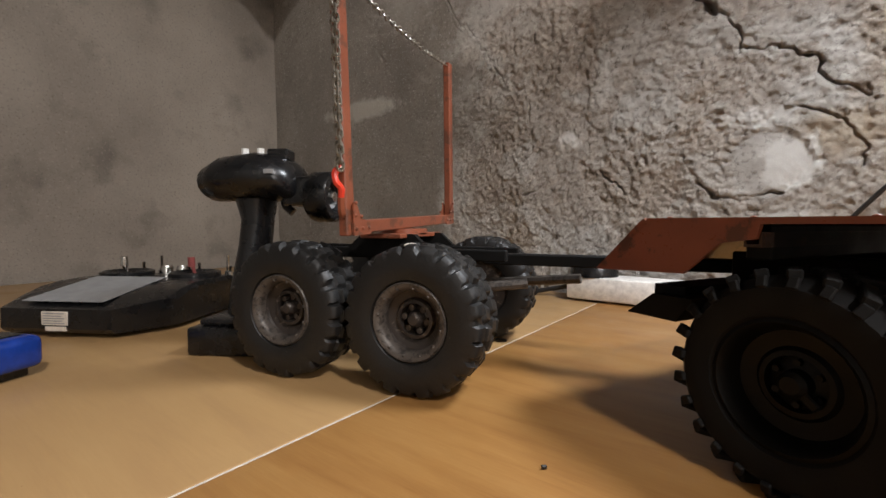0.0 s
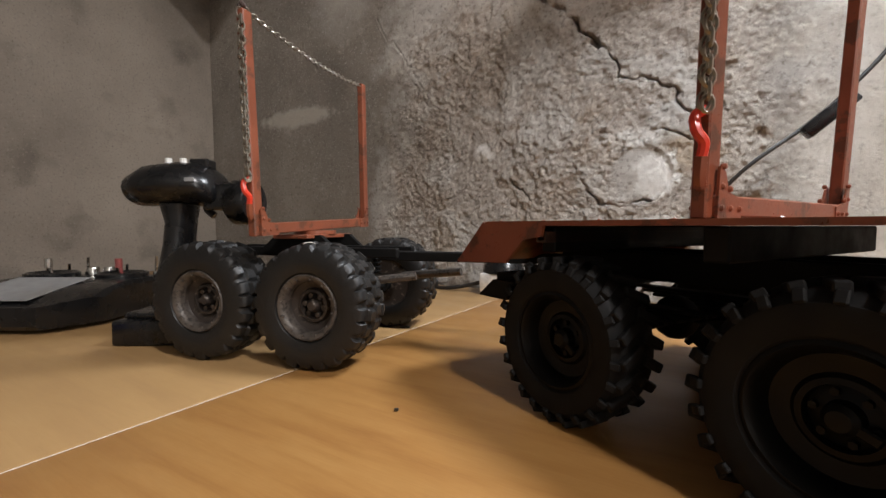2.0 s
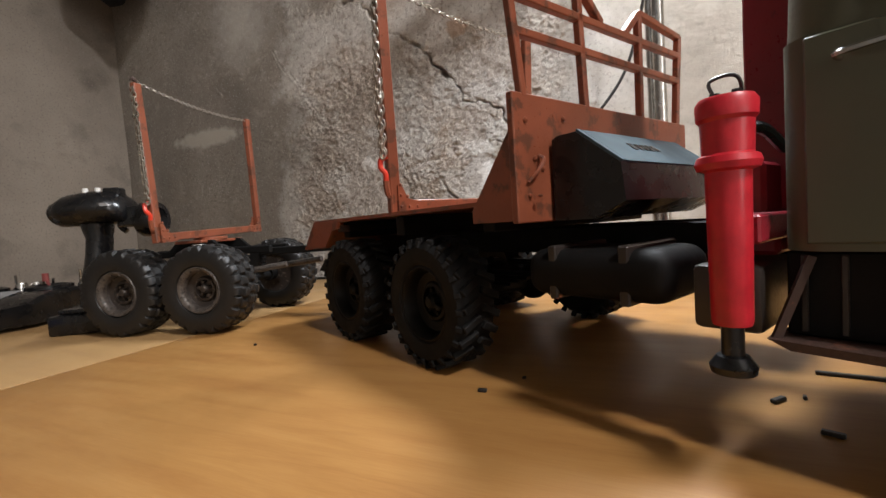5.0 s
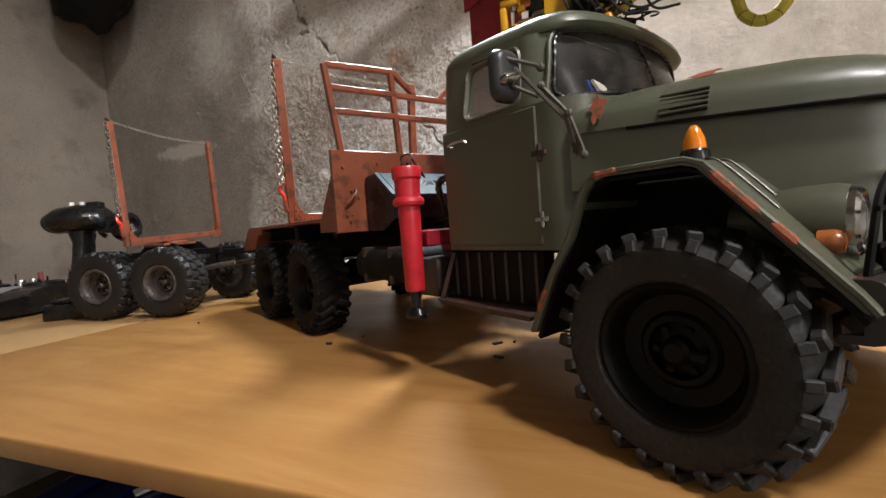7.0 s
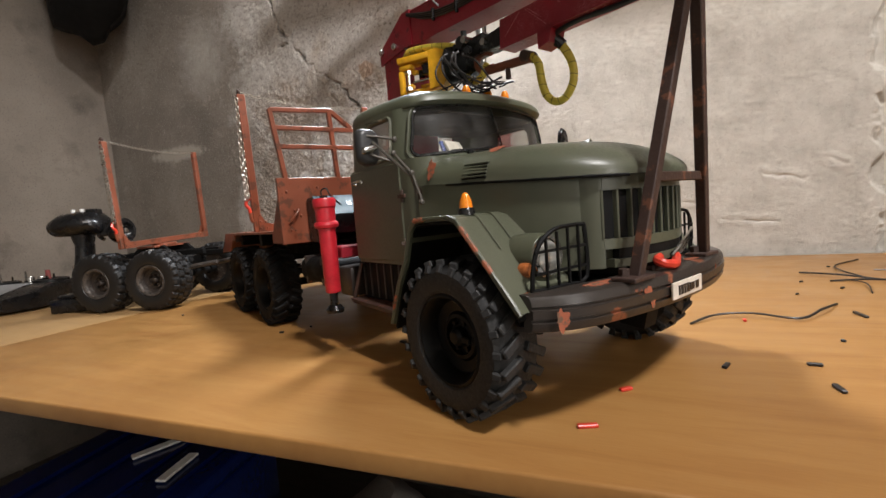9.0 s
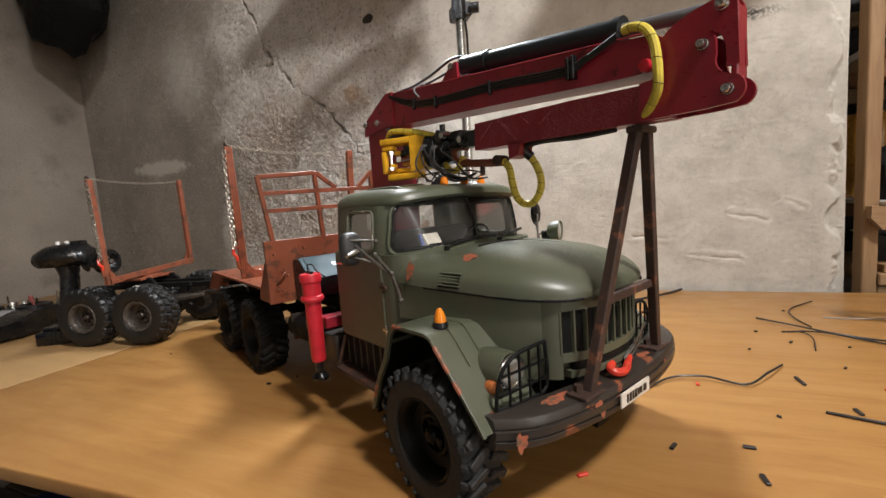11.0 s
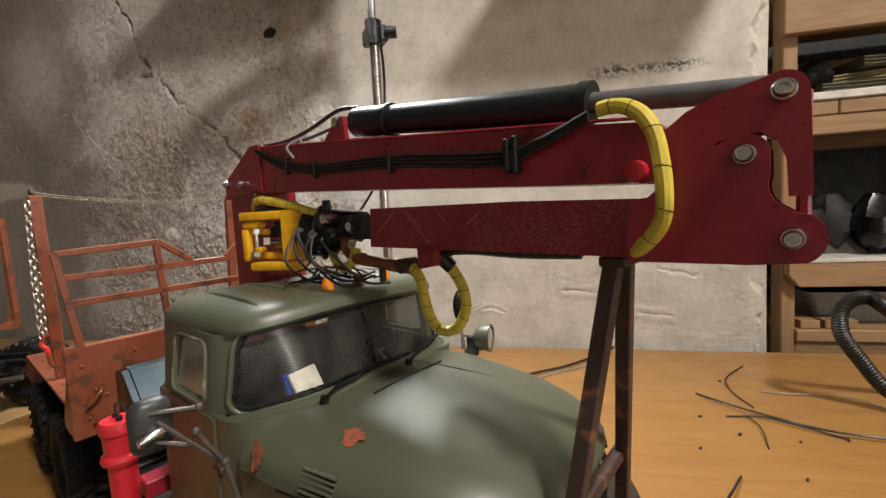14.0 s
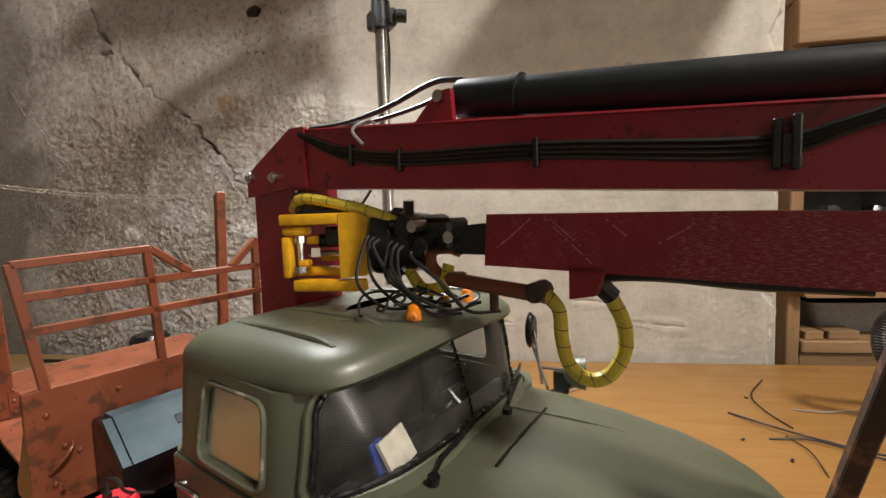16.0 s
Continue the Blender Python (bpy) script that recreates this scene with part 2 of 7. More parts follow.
RUST_PATCH = paint("orange_primer", (0.34, 0.095, 0.045), (0.13, 0.075, 0.045), 0.53, 260, 0.6)
OXIDE = paint("red_oxide_paint", (0.215, 0.062, 0.030), (0.11, 0.040, 0.022), 0.54, 55, 0.34, bump=0.12)
BURGUNDY = paint("burgundy_paint", (0.25, 0.013, 0.024), (0.12, 0.008, 0.014), 0.6, 70, 0.33, bump=0.2)
SCRATCH = plain("scuffed_burgundy", (0.52, 0.20, 0.20), 0.28)
JIB_PAINT = scuffed_mat("scuffed_jib_paint", (0.25, 0.013, 0.024), (0.55, 0.24, 0.24))
SIGNAL_RED = plain("signal_red_plastic", (0.52, 0.018, 0.03), 0.35)
ORANGE_RED = plain("orange_red_paint", (0.62, 0.045, 0.022), 0.35)
ORANGE_DULL = plain("dull_red_knob", (0.22, 0.05, 0.045), 0.4)
RUBBER = plain("tyre_rubber", (0.0092, 0.0088, 0.0085), 0.70, scale=180, bump=0.3, spec=0.18)
LIT_RUBBER = paint("scuffed_lit_tyre_rubber", (0.015, 0.0145, 0.014), (0.038, 0.036, 0.033), 0.60, 150, 0.70, bump=0.3)
DUSTY_RUBBER = paint("dusty_tyre_rubber", (0.0075, 0.007, 0.0066), (0.14, 0.125, 0.105), 0.67, 170, 0.50, bump=0.5)
BLACK = plain("black_plastic", (0.007, 0.007, 0.0075), 0.27, bump=0.12, spec=0.5)
RAM_BLACK = plain("ram_black_paint", (0.010, 0.0135, 0.0150), 0.42, bump=0.1, spec=0.4)
MATT_BLACK = plain("matt_black_paint", (0.006, 0.0058, 0.0056), 0.6, bump=0.2, spec=0.15)
DARK_RIM = plain("black_wheel_paint", (0.003, 0.003, 0.003), 0.45, spec=0.2)
DARK_MUD = paint("muddy_dark_metal", (0.040, 0.031, 0.026), (0.15, 0.125, 0.10), 0.57, 190, 0.45, 0.3, bump=0.3)
GREY_RIM = paint("muddy_grey_metal", (0.090, 0.076, 0.065), (0.035, 0.029, 0.025), 0.52, 260, 0.5, 0.3)
BUMPER = paint("worn_black_steel", (0.027, 0.021, 0.018), (0.24, 0.075, 0.035), 0.62, 42, 0.36, bump=0.2, dust=0.15)
RUSTY = paint("rusty_brown_steel", (0.048, 0.025, 0.018), (0.15, 0.058, 0.030), 0.58, 70, 0.6, bump=0.25)
CHROME = plain("steel", (0.55, 0.54, 0.52), 0.22, 1.0)
MIRROR_GREY = plain("grey_mirror_shell", (0.032, 0.032, 0.032), 0.40)
STAY = plain("dull_steel", (0.085, 0.075, 0.062), 0.55, 0.35)
CHAIN = plain("chain_steel", (0.34, 0.31, 0.26), 0.32, 0.8)
YELLOW = plain("yellow_paint", (0.72, 0.37, 0.012), 0.4)
HOSE_YELLOW = plain("yellow_spiral_wrap", (0.62, 0.49, 0.06), 0.42)
AMBER_DULL = plain("dull_amber_plastic", (0.36, 0.11, 0.03), 0.3)
AMBER = plain("amber_plastic", (0.75, 0.22, 0.012), 0.2)
LENS = plain("lamp_glass", (0.50, 0.50, 0.46), 0.12, 0.5)
GLASS = glass_mat("windscreen_glass", 0.6, 0.02, 0.13)
SIDE_GLASS = glass_mat("dusty_side_glass", 0.7, 0.16, 0.34)
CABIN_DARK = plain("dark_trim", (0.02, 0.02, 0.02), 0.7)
CREAM = plain("cream_card", (0.62, 0.56, 0.48), 0.6)
BLUE = plain("blue_plastic", (0.010, 0.038, 0.24), 0.22)
NAVY = plain("navy_plastic", (0.003, 0.010, 0.07), 0.14, bump=0.5)
DARK_WOOD = wood_mat("dark_old_wood", (0.035, 0.028, 0.020), (0.08, 0.06, 0.042), 0)
WHITE = plain("white_plastic", (0.78, 0.76, 0.72), 0.4)
GREY_BLUE = plain("grey_blue_plastic", (0.060, 0.092, 0.108), 0.62, spec=0.25)
AMBER_JAR = plain("amber_jar_plastic", (0.42, 0.20, 0.030), 0.30)
RAG = plain("grey_rag", (0.075, 0.068, 0.056), 0.9)
TARP = plain("olive_tarpaulin", (0.060, 0.055, 0.030), 0.75)
TARP_PALE = plain("straw_canvas", (0.22, 0.18, 0.085), 0.7)
SHELF_WHITE = plain("worn_white_board", (0.52, 0.50, 0.46), 0.6, scale=40)
PINE = wood_mat("pine_timber", (0.215, 0.120, 0.054), (0.345, 0.212, 0.104), 0)
PINE_UP = wood_mat("pine_post", (0.215, 0.118, 0.053), (0.335, 0.204, 0.098), 2)
WIRE = plain("black_wire", (0.013, 0.011, 0.010), 0.45)
GREY = plain("grey_plastic", (0.25, 0.25, 0.25), 0.45)
ROD_GREY = plain("dull_grey_rod", (0.11, 0.11, 0.115), 0.35)

# ---- building helpers ----
def box(bm, x0, x1, y0, y1, z0, z1, bevel=0.0, seg=1, m=None):
    made = bmesh.ops.create_cube(bm, size=1.0)["verts"]
    for v in made:
        v.co = Vector(((x0 + x1) / 2 + v.co.x * (x1 - x0), (y0 + y1) / 2 + v.co.y * (y1 - y0), (z0 + z1) / 2 + v.co.z * (z1 - z0)))
    out = made
    if bevel > 0:
        edges = list({e for v in made for e in v.link_edges})
        r = bmesh.ops.bevel(bm, geom=edges, offset=bevel, segments=seg, affect="EDGES", profile=0.5)
        out = list({v for f in r["faces"] for v in f.verts})
    if m is not None:
        bmesh.ops.transform(bm, matrix=m, verts=out)
    return bm


def bar(bm, p, q, w, h, bevel=0.0, up=(0, 0, 1)):
    """A straight bar of section w by h from p to q."""
    p, q = Vector(p), Vector(q)
    d = (q - p).normalized()
    side = d.cross(Vector(up))
    if side.length < 1e-4:
        side = d.cross(Vector((1, 0, 0)))
    side.normalize()
    top = side.cross(d)
    m = Matrix((side, d, top)).transposed().to_4x4()
    m.translation = (p + q) / 2
    n = (q - p).length / 2
    return box(bm, -w / 2, w / 2, -n, n, -h / 2, h / 2, bevel, 1, m)


def prism(bm, outline, axis, a, b):
    """A flat outline extruded along an axis: 'y' takes (x, z) points, 'x' takes (y, z), 'z' takes (x, y)."""
    def at(p, k):
        return {"y": (p[0], k, p[1]), "x": (k, p[0], p[1]), "z": (p[0], p[1], k)}[axis]
    lo = [bm.verts.new(at(p, a)) for p in outline]
    hi = [bm.verts.new(at(p, b)) for p in outline]
    n = len(outline)
    bm.faces.new(lo)
    bm.faces.new(hi[::-1])
    for i in range(n):
        bm.faces.new((lo[i], hi[i], hi[(i + 1) % n], lo[(i + 1) % n]))
    return bm


def smooth_path(points, steps=8):
    """Catmull-Rom through the points."""
    p = [Vector(v) for v in points]
    p = [2 * p[0] - p[1]] + p + [2 * p[-1] - p[-2]]
    out = []
    for i in range(1, len(p) - 2):
        for k in range(steps):
            t = k / steps
            a, b, c, d = p[i - 1], p[i], p[i + 1], p[i + 2]
            out.append(0.5 * (2 * b + (c - a) * t + (2 * a - 5 * b + 4 * c - d) * t * t + (3 * b - a - 3 * c + d) * t ** 3))
    return out + [p[-2]]


def tube(bm, points, r, seg=8, radii=None):
    pts = [Vector(v) for v in points]
    rings, side = [], None
    for i, c in enumerate(pts):
        d = (pts[min(i + 1, len(pts) - 1)] - pts[max(i - 1, 0)]).normalized()
        if side is None:
            side = d.orthogonal().normalized()
        side = (side - d * side.dot(d)).normalized()
        other = d.cross(side)
        rr = radii[i] if radii else r
        rings.append([bm.verts.new(c + (side * math.cos(a) + other * math.sin(a)) * rr) for a in (2 * math.pi * k / seg for k in range(seg))])
    for a, b in zip(rings, rings[1:]):
        for k in range(seg):
            bm.faces.new((a[k], a[(k + 1) % seg], b[(k + 1) % seg], b[k]))
    bm.faces.new(rings[0][::-1])
    bm.faces.new(rings[-1])
    return bm


def rod(bm, p, q, r, seg=12, r2=None):
    return tube(bm, [p, q], r, seg, [r, r if r2 is None else r2])


def lathe(bm, profile, seg=32, m=None):
    """Turns (radius, height) points round the y axis."""
    rings = []
    for r, h in profile:
        rings.append([bm.verts.new((r * math.cos(a), h, r * math.sin(a))) for a in (2 * math.pi * k / seg for k in range(seg))])
    for a, b in zip(rings, rings[1:]):
        for k in range(seg):
            bm.faces.new((a[k], b[k], b[(k + 1) % seg], a[(k + 1) % seg]))
    bmesh.ops.remove_doubles(bm, verts=[v for r in rings for v in r], dist=1e-6)
    if m is not None:
        bmesh.ops.transform(bm, matrix=m, verts=[v for r in rings for v in r if v.is_valid])
    return bm


def loft(bm, sections, closed=True, caps=True):
    rows = [[bm.verts.new(p) for p in s] for s in sections]
    n = len(rows[0])
    for a, b in zip(rows, rows[1:]):
        for k in range(n if closed else n - 1):
            bm.faces.new((a[k], a[(k + 1) % n], b[(k + 1) % n], b[k]))
    if caps:
        bm.faces.new(rows[0][::-1])
        bm.faces.new(rows[-1])
    return bm


def ball(bm, c, r, seg=10, squash=1.0):
    made = bmesh.ops.create_uvsphere(bm, u_segments=seg, v_segments=max(5, seg // 2 + 1), radius=r)["verts"]
    for v in made:
        v.co = Vector((v.co.x, v.co.y, v.co.z * squash)) + Vector(c)
    return bm


def mesh_of(name, bm, material, angle=35):
    bmesh.ops.recalc_face_normals(bm, faces=bm.faces)
    for f in bm.faces:
        f.smooth = True
    for e in bm.edges:
        if len(e.link_faces) == 2 and e.calc_face_angle(0) > radians(angle):
            e.smooth = False
    me = bpy.data.meshes.new(name)
    bm.to_mesh(me)
    bm.free()
    me.materials.append(material)
    return me


def part(name, bm, material, parent, label="", angle=35):
    ob = new(name, mesh_of(name, bm, material, angle))
    ob.parent = parent
    if label:
        ob["label"] = label
    return ob


def thing(name, m, label, category, group=""):
    ob = new(name)
    ob.matrix_basis = m
    ob.empty_display_size = 0.01
    return tagged(ob, label, category, group)


def solid(name, bm, material, m, label, category, group="", kind="", angle=35):
    """A thing of one mesh."""
    ob = new(name, mesh_of(name, bm, material, angle))
    ob.matrix_basis = m
    return tagged(ob, label, category, group, kind)


B = bmesh.new

# ---- the room: x runs along the plaster wall, y towards it, z = 0 is the tabletop ----
ROOM = pose(0, 0, 0, 0, 0, -37.4)
WALL_Y, WALL_LEFT, WALL_END = 0.741, -1.2, 0.985
FLOOR_Z, CEIL_Z = -0.76, 2.04


def grid_wall(name, x0, x1, z0, z1, step, fine, depth, relief, material, m, label):
    """A wall slab with its face at y = 0 (looking to -y), raised and pitted by relief(x, z)."""
    xs = np.concatenate([np.arange(x0, fine[0], step * 2.2), np.arange(fine[0], fine[1], step), np.linspace(fine[1], x1, int((x1 - fine[1]) / step / 2.2) + 1)])
    zs = np.concatenate([np.arange(z0, fine[2], step), np.linspace(fine[2], z1, int((z1 - fine[2]) / step / 2.2) + 1)])
    nx, nz = len(xs), len(zs)
    gx, gz = np.meshgrid(xs, zs)
    d, bare = relief(gx, gz)
    verts = np.stack([gx, d, gz], -1).reshape(-1, 3).tolist()
    i = np.arange(nx * nz).reshape(nz, nx)
    faces = np.stack([i[:-1, :-1], i[:-1, 1:], i[1:, 1:], i[1:, :-1]], -1).reshape(-1, 4).tolist()
    k = len(verts)
    verts += [(x0, depth, z0), (x1, depth, z0), (x1, depth, z1), (x0, depth, z1)]
    faces += [[k + 1, k, k + 3, k + 2]]
    faces += [i[0, ::-1].tolist() + [k, k + 1], i[-1, :].tolist() + [k + 2, k + 3]]
    faces += [i[:, 0].tolist() + [k + 3, k], i[::-1, -1].tolist() + [k + 1, k + 2]]
    me = bpy.data.meshes.new(name)
    me.from_pydata(verts, [], faces)
    me.attributes.new("bare", "FLOAT", "POINT").data.foreach_set("value", np.concatenate([bare.reshape(-1), np.zeros(4)]).astype(np.float32))
    me.polygons.foreach_set("use_smooth", [True] * len(me.polygons))
    me.materials.append(material)
    ob = new(name, me)
    ob.matrix_basis = m
    return tagged(ob, label, "wall", kind="structure")


def waves(gx, gz, seed, size, octaves=4):
    """Smooth random relief, by bilinear value noise."""
    rng, out, amp = np.random.RandomState(seed), np.zeros_like(gx), 1.0
    for o in range(octaves):
        n = 64
        t = rng.rand(n, n)
        u, v = gx / size + 31.7, gz / size + 17.3
        iu, iv = np.floor(u).astype(int), np.floor(v).astype(int)
        fu, fv = u - iu, v - iv
        fu, fv = fu * fu * (3 - 2 * fu), fv * fv * (3 - 2 * fv)
        a, b = t[iu % n, iv % n], t[(iu + 1) % n, iv % n]
        c, d = t[iu % n, (iv + 1) % n], t[(iu + 1) % n, (iv + 1) % n]
        out += amp * ((a * (1 - fu) + b * fu) * (1 - fv) + (c * (1 - fu) + d * fu) * fv - 0.5)
        amp, size = amp * 0.52, size * 0.5
    return out


def line_dist(gx, gz, pts):
    best = np.full_like(gx, 9.0)
    for (ax, az), (bx, bz) in zip(pts, pts[1:]):
        dx, dz = bx - ax, bz - az
        t = np.clip(((gx - ax) * dx + (gz - az) * dz) / (dx * dx + dz * dz), 0, 1)
        best = np.minimum(best, np.hypot(gx - ax - t * dx, gz - az - t * dz))
    return best


CRACKS = [
    (0.0042, 0.013, [(-0.11, 0.45), (-0.075, 0.417), (-0.054, 0.392), (-0.046, 0.364), (0.009, 0.352), (0.033, 0.324), (0.061, 0.30), (0.087, 0.28)]),
    (0.0022, 0.006, [(-0.565, 0.583), (-0.515, 0.518), (-0.448, 0.42), (-0.416, 0.38)]),
    (0.0040, 0.012, [(-0.111, 0.218), (-0.095, 0.183), (-0.066, 0.157), (-0.032, 0.152), (0.005, 0.162)]),
    (0.0034, 0.007, [(0.012, 0.27), (0.068, 0.251), (0.09, 0.217), (0.086, 0.19)]),
    (0.0026, 0.009, [(-0.368, 0.348), (-0.362, 0.311)]),
    (0.0030, 0.009, [(-0.327, 0.2), (-0.372, 0.172)]),
    (0.0034, 0.010, [(-0.237, 0.205), (-0.215, 0.19), (-0.199, 0.166)]),
    (0.0070, 0.024, [(-0.385, 0.83), (-0.355, 0.778), (-0.336, 0.678), (-0.297, 0.657)]),
    (0.0095, 0.028, [(-0.333, 0.638), (-0.297, 0.640)]),
    (0.0068, 0.024, [(-0.282, 0.622), (-0.215, 0.547), (-0.17, 0.52), (-0.144, 0.488), (-0.084, 0.419)]),
    (0.0050, 0.010, [(0.009, 0.687), (0.041, 0.70)]),
    (0.0040, 0.0030, [(0.62, 0.120), (0.675, 0.110)]),
    (0.0036, 0.0026, [(0.80, 0.152), (0.855, 0.134)]),
    (0.0034, 0.0026, [(0.735, 0.078), (0.80, 0.058), (0.815, 0.060)]),
    (0.0030, 0.0020, [(0.885, 0.17), (0.915, 0.158)]),
    (0.0030, 0.0022, [(0.46, 0.085), (0.505, 0.078)]),
    (0.0020, 0.004, [(-0.80, 0.62), (-0.77, 0.55), (-0.74, 0.50)]),
]


def plaster_relief(gx, gz):
    wob = waves(gx, gz, 9, 0.045, 3) * 0.02
    rough = np.clip((gx + wob * 6 + 0.52) / 0.06, 0, 1) * (1 - 0.90 * np.clip((gx + wob * 5 - 0.12) / 0.10, 0, 1))
    rough = rough * (1 - 0.72 * np.clip((gz + wob * 6 - 0.46) / 0.08, 0, 1))
    flat = waves(gx, gz, 3, 0.5, 3) * 0.012
    lumps = waves(gx, gz, 1, 0.07, 5)
    small = waves(gx, gz, 2, 0.016, 4)
    grit = waves(gx, gz, 4, 0.007, 2)
    low = np.clip((0.34 - gz) / 0.3, -0.6, 1) * 0.35
    bare = np.clip(waves(gx, gz, 5, 0.11, 6) * 13 + waves(gx, gz, 6, 0.022, 4) * 4 + 0.25 + low * 2, 0, 1)
    d = flat + rough * (lumps * 0.0042 + bare * (0.0018 + small * 0.0032 + grit * 0.0032) + (1 - bare) * (small * 0.0020 + grit * 0.0018)) + (small * 0.0007 + grit * 0.0006) * (1 - 0.7 * np.clip((gx - 0.15) / 0.1, 0, 1))
    coat, chips = waves(gx, gz, 21, 0.10, 6), waves(gx, gz, 22, 0.030, 5)
    flakes = sum(np.clip((coat - level) / 0.030, 0, 1) for level in (-0.30, -0.08, 0.12, 0.34)) * 0.0010 * (1 - 0.5 * np.clip((gx + 0.12) / 0.1, 0, 1)) + np.clip((chips - 0.05) / 0.05, 0, 1) * 0.0010 * (0.35 + 0.65 * bare)
    d = d - flakes * np.clip(rough + 0.06, 0, 1)
    patch = np.hypot((gx + 0.008) / 0.042, (gz - 0.203) / 0.042)
    cover = np.clip((1.15 - patch) * 5, 0, 1)
    d = d * (1 - cover) + cover * (-0.0045 + small * 0.0009 + 0.0030 * np.clip(patch, 0, 1.2) ** 2)
    stray = waves(gx, gz, 33, 0.06, 4) * 0.016 * np.clip((gz - 0.40) / 0.1, 0, 1)
    broken = np.clip(waves(gx, gz, 34, 0.035, 3) * 3.0 + 0.85, 0.15, 1)
    for width, deep, pts in CRACKS:
        jit = waves(gx, gz, 12, 0.016, 3) * 0.0075 + stray
        far = line_dist(gx + wob * 0.6 + jit, gz + np.roll(wob, 40, 1) * 0.6 + np.roll(jit, 25, 0), pts)
        wide = width * (0.62 + 0.7 * np.clip(waves(gx, gz, 14, 0.04, 2) + 0.4, 0, 1))
        wide = wide * 0.36
        d = d + deep * 0.95 * broken * np.exp(-(far / wide) ** 2) - 0.0010 * np.exp(-((far - width * 2.4) / (width * 1.6)) ** 2)
    edge = np.clip((gx - WALL_END + 0.03 + waves(gx, gz, 8, 0.05, 4) * 0.03) / 0.02, 0, 1)
    bare = np.clip(bare * 0.45 + np.clip((0.06 - coat) / 0.07, 0, 1) * 0.65, 0, 1)
    return d + edge * 0.03, bare * np.clip(rough, 0, 1) * (1 - cover)


def flat_wall(name, x0, x1, y0, y1, z0, z1, material, label, kind="wall"):
    ob = solid(name, box(B(), x0, x1, y0, y1, z0, z1), material, ROOM, label, kind, kind="structure")
    return ob


grid_wall("wall_north", WALL_LEFT, WALL_END, -0.06, 0.98, 0.0013, (-0.56, 0.16, 0.50), 0.30, plaster_relief, PLASTER,
          ROOM @ pose(0, WALL_Y, 0), "cracked old plaster cellar wall, grey and whitewashed")
flat_wall("wall_north_upper", WALL_LEFT, WALL_END, WALL_Y + 0.004, WALL_Y + 0.3, 0.98, CEIL_Z, BROWN_RENDER, "brown rendered upper wall")
flat_wall("wall_north_lower", WALL_LEFT, WALL_END, WALL_Y + 0.004, WALL_Y + 0.3, FLOOR_Z, -0.06, CONCRETE, "dark wall under the table")
flat_wall("wall_west", WALL_LEFT - 0.3, WALL_LEFT, -1.8, WALL_Y + 0.3, FLOOR_Z, CEIL_Z, BROWN_RENDER, "smooth brown cement rendered wall")
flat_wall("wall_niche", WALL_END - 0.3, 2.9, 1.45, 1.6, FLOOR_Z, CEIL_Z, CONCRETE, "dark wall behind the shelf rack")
# walls and ceiling out of view, pale and close to bounce light back
flat_wall("wall_east", 2.9, 3.1, -1.8, 1.6, FLOOR_Z, CEIL_Z, BOUNCE_RENDER, "unseen wall, made pale to bounce light")
flat_wall("wall_south", WALL_LEFT - 0.3, 3.1, -2.0, -1.8, FLOOR_Z, CEIL_Z, BOUNCE_RENDER, "unseen wall, made pale to bounce light")
flat_wall("floor", WALL_LEFT - 0.3, 3.1, -2.0, 1.6, FLOOR_Z - 0.1, FLOOR_Z, CONCRETE, "dark concrete floor", "floor")
flat_wall("ceiling", WALL_LEFT - 0.3, 3.1, -2.0, 1.6, CEIL_Z, CEIL_Z + 0.1, BOUNCE_RENDER, "unseen ceiling, made pale to bounce light", "ceiling")

# workbench of two plywood boards
bench = thing("workbench", ROOM, "long workbench with a varnished yellow plywood top", "table")
SEAM = -0.21


def edge_at(x):
    """The front edge runs a little askew to the wall."""
    return -0.080 + 0.056 * x


def board(x0, x1, z1):
    bm = prism(B(), [(x0, edge_at(x0)), (x1, edge_at(x1)), (x1, 0.728), (x0, 0.728)], "z", -0.0145, z1)
    bmesh.ops.bevel(bm, geom=list(bm.edges), offset=0.0020, segments=3, affect="EDGES", profile=0.5)
    return bm


part("tabletop", board(SEAM + 0.0006, 2.2, 0.0), TABLE, bench)
part("tabletop", board(WALL_LEFT + 0.012, SEAM - 0.0006, -0.0004), TABLE_PALE, bench)
part("seam_strip", box(B(), SEAM - 0.0006, SEAM + 0.0006, -0.088, 0.727, -0.010, -0.0007), CREAM, bench, "pale gap between the boards")
for x in (-1.05, 1.5, 2.1):
    for y in (0.05, 0.66):
        part("leg", box(B(), x - 0.03, x + 0.03, y - 0.03, y + 0.03, FLOOR_Z, -0.0150, 0.003), PINE_UP, bench)
part("rail", box(B(), -1.1, 2.15, 0.62, 0.66, -0.10, -0.0150, 0.002), PINE, bench)

# boards above the view, added to shade the upper part of the plaster wall
sh = thing("shade_board", ROOM, "short pine board out of view, added to shade the wall", "shelf")
SX0, SX1, SD, SZ = 0.63, 0.985, 0.300, 0.815
part("board", box(B(), SX0, SX1, WALL_Y - SD, WALL_Y + 0.002, SZ, SZ + 0.024, 0.002), PINE, sh)
for x in (SX0 + 0.04, SX1 - 0.04):
    part("bracket", prism(B(), [(WALL_Y, SZ), (WALL_Y - SD * 0.8, SZ), (WALL_Y - 0.01, SZ - 0.03), (WALL_Y, SZ - 0.03)], "x", x - 0.009, x + 0.009), PINE, sh)

sh = thing("shade_board", ROOM, "second pine board out of view, added to shade the wall", "shelf")
part("board", box(B(), 0.00, 0.42, WALL_Y - 0.300, WALL_Y + 0.002, 0.925, 0.949, 0.002), PINE, sh)
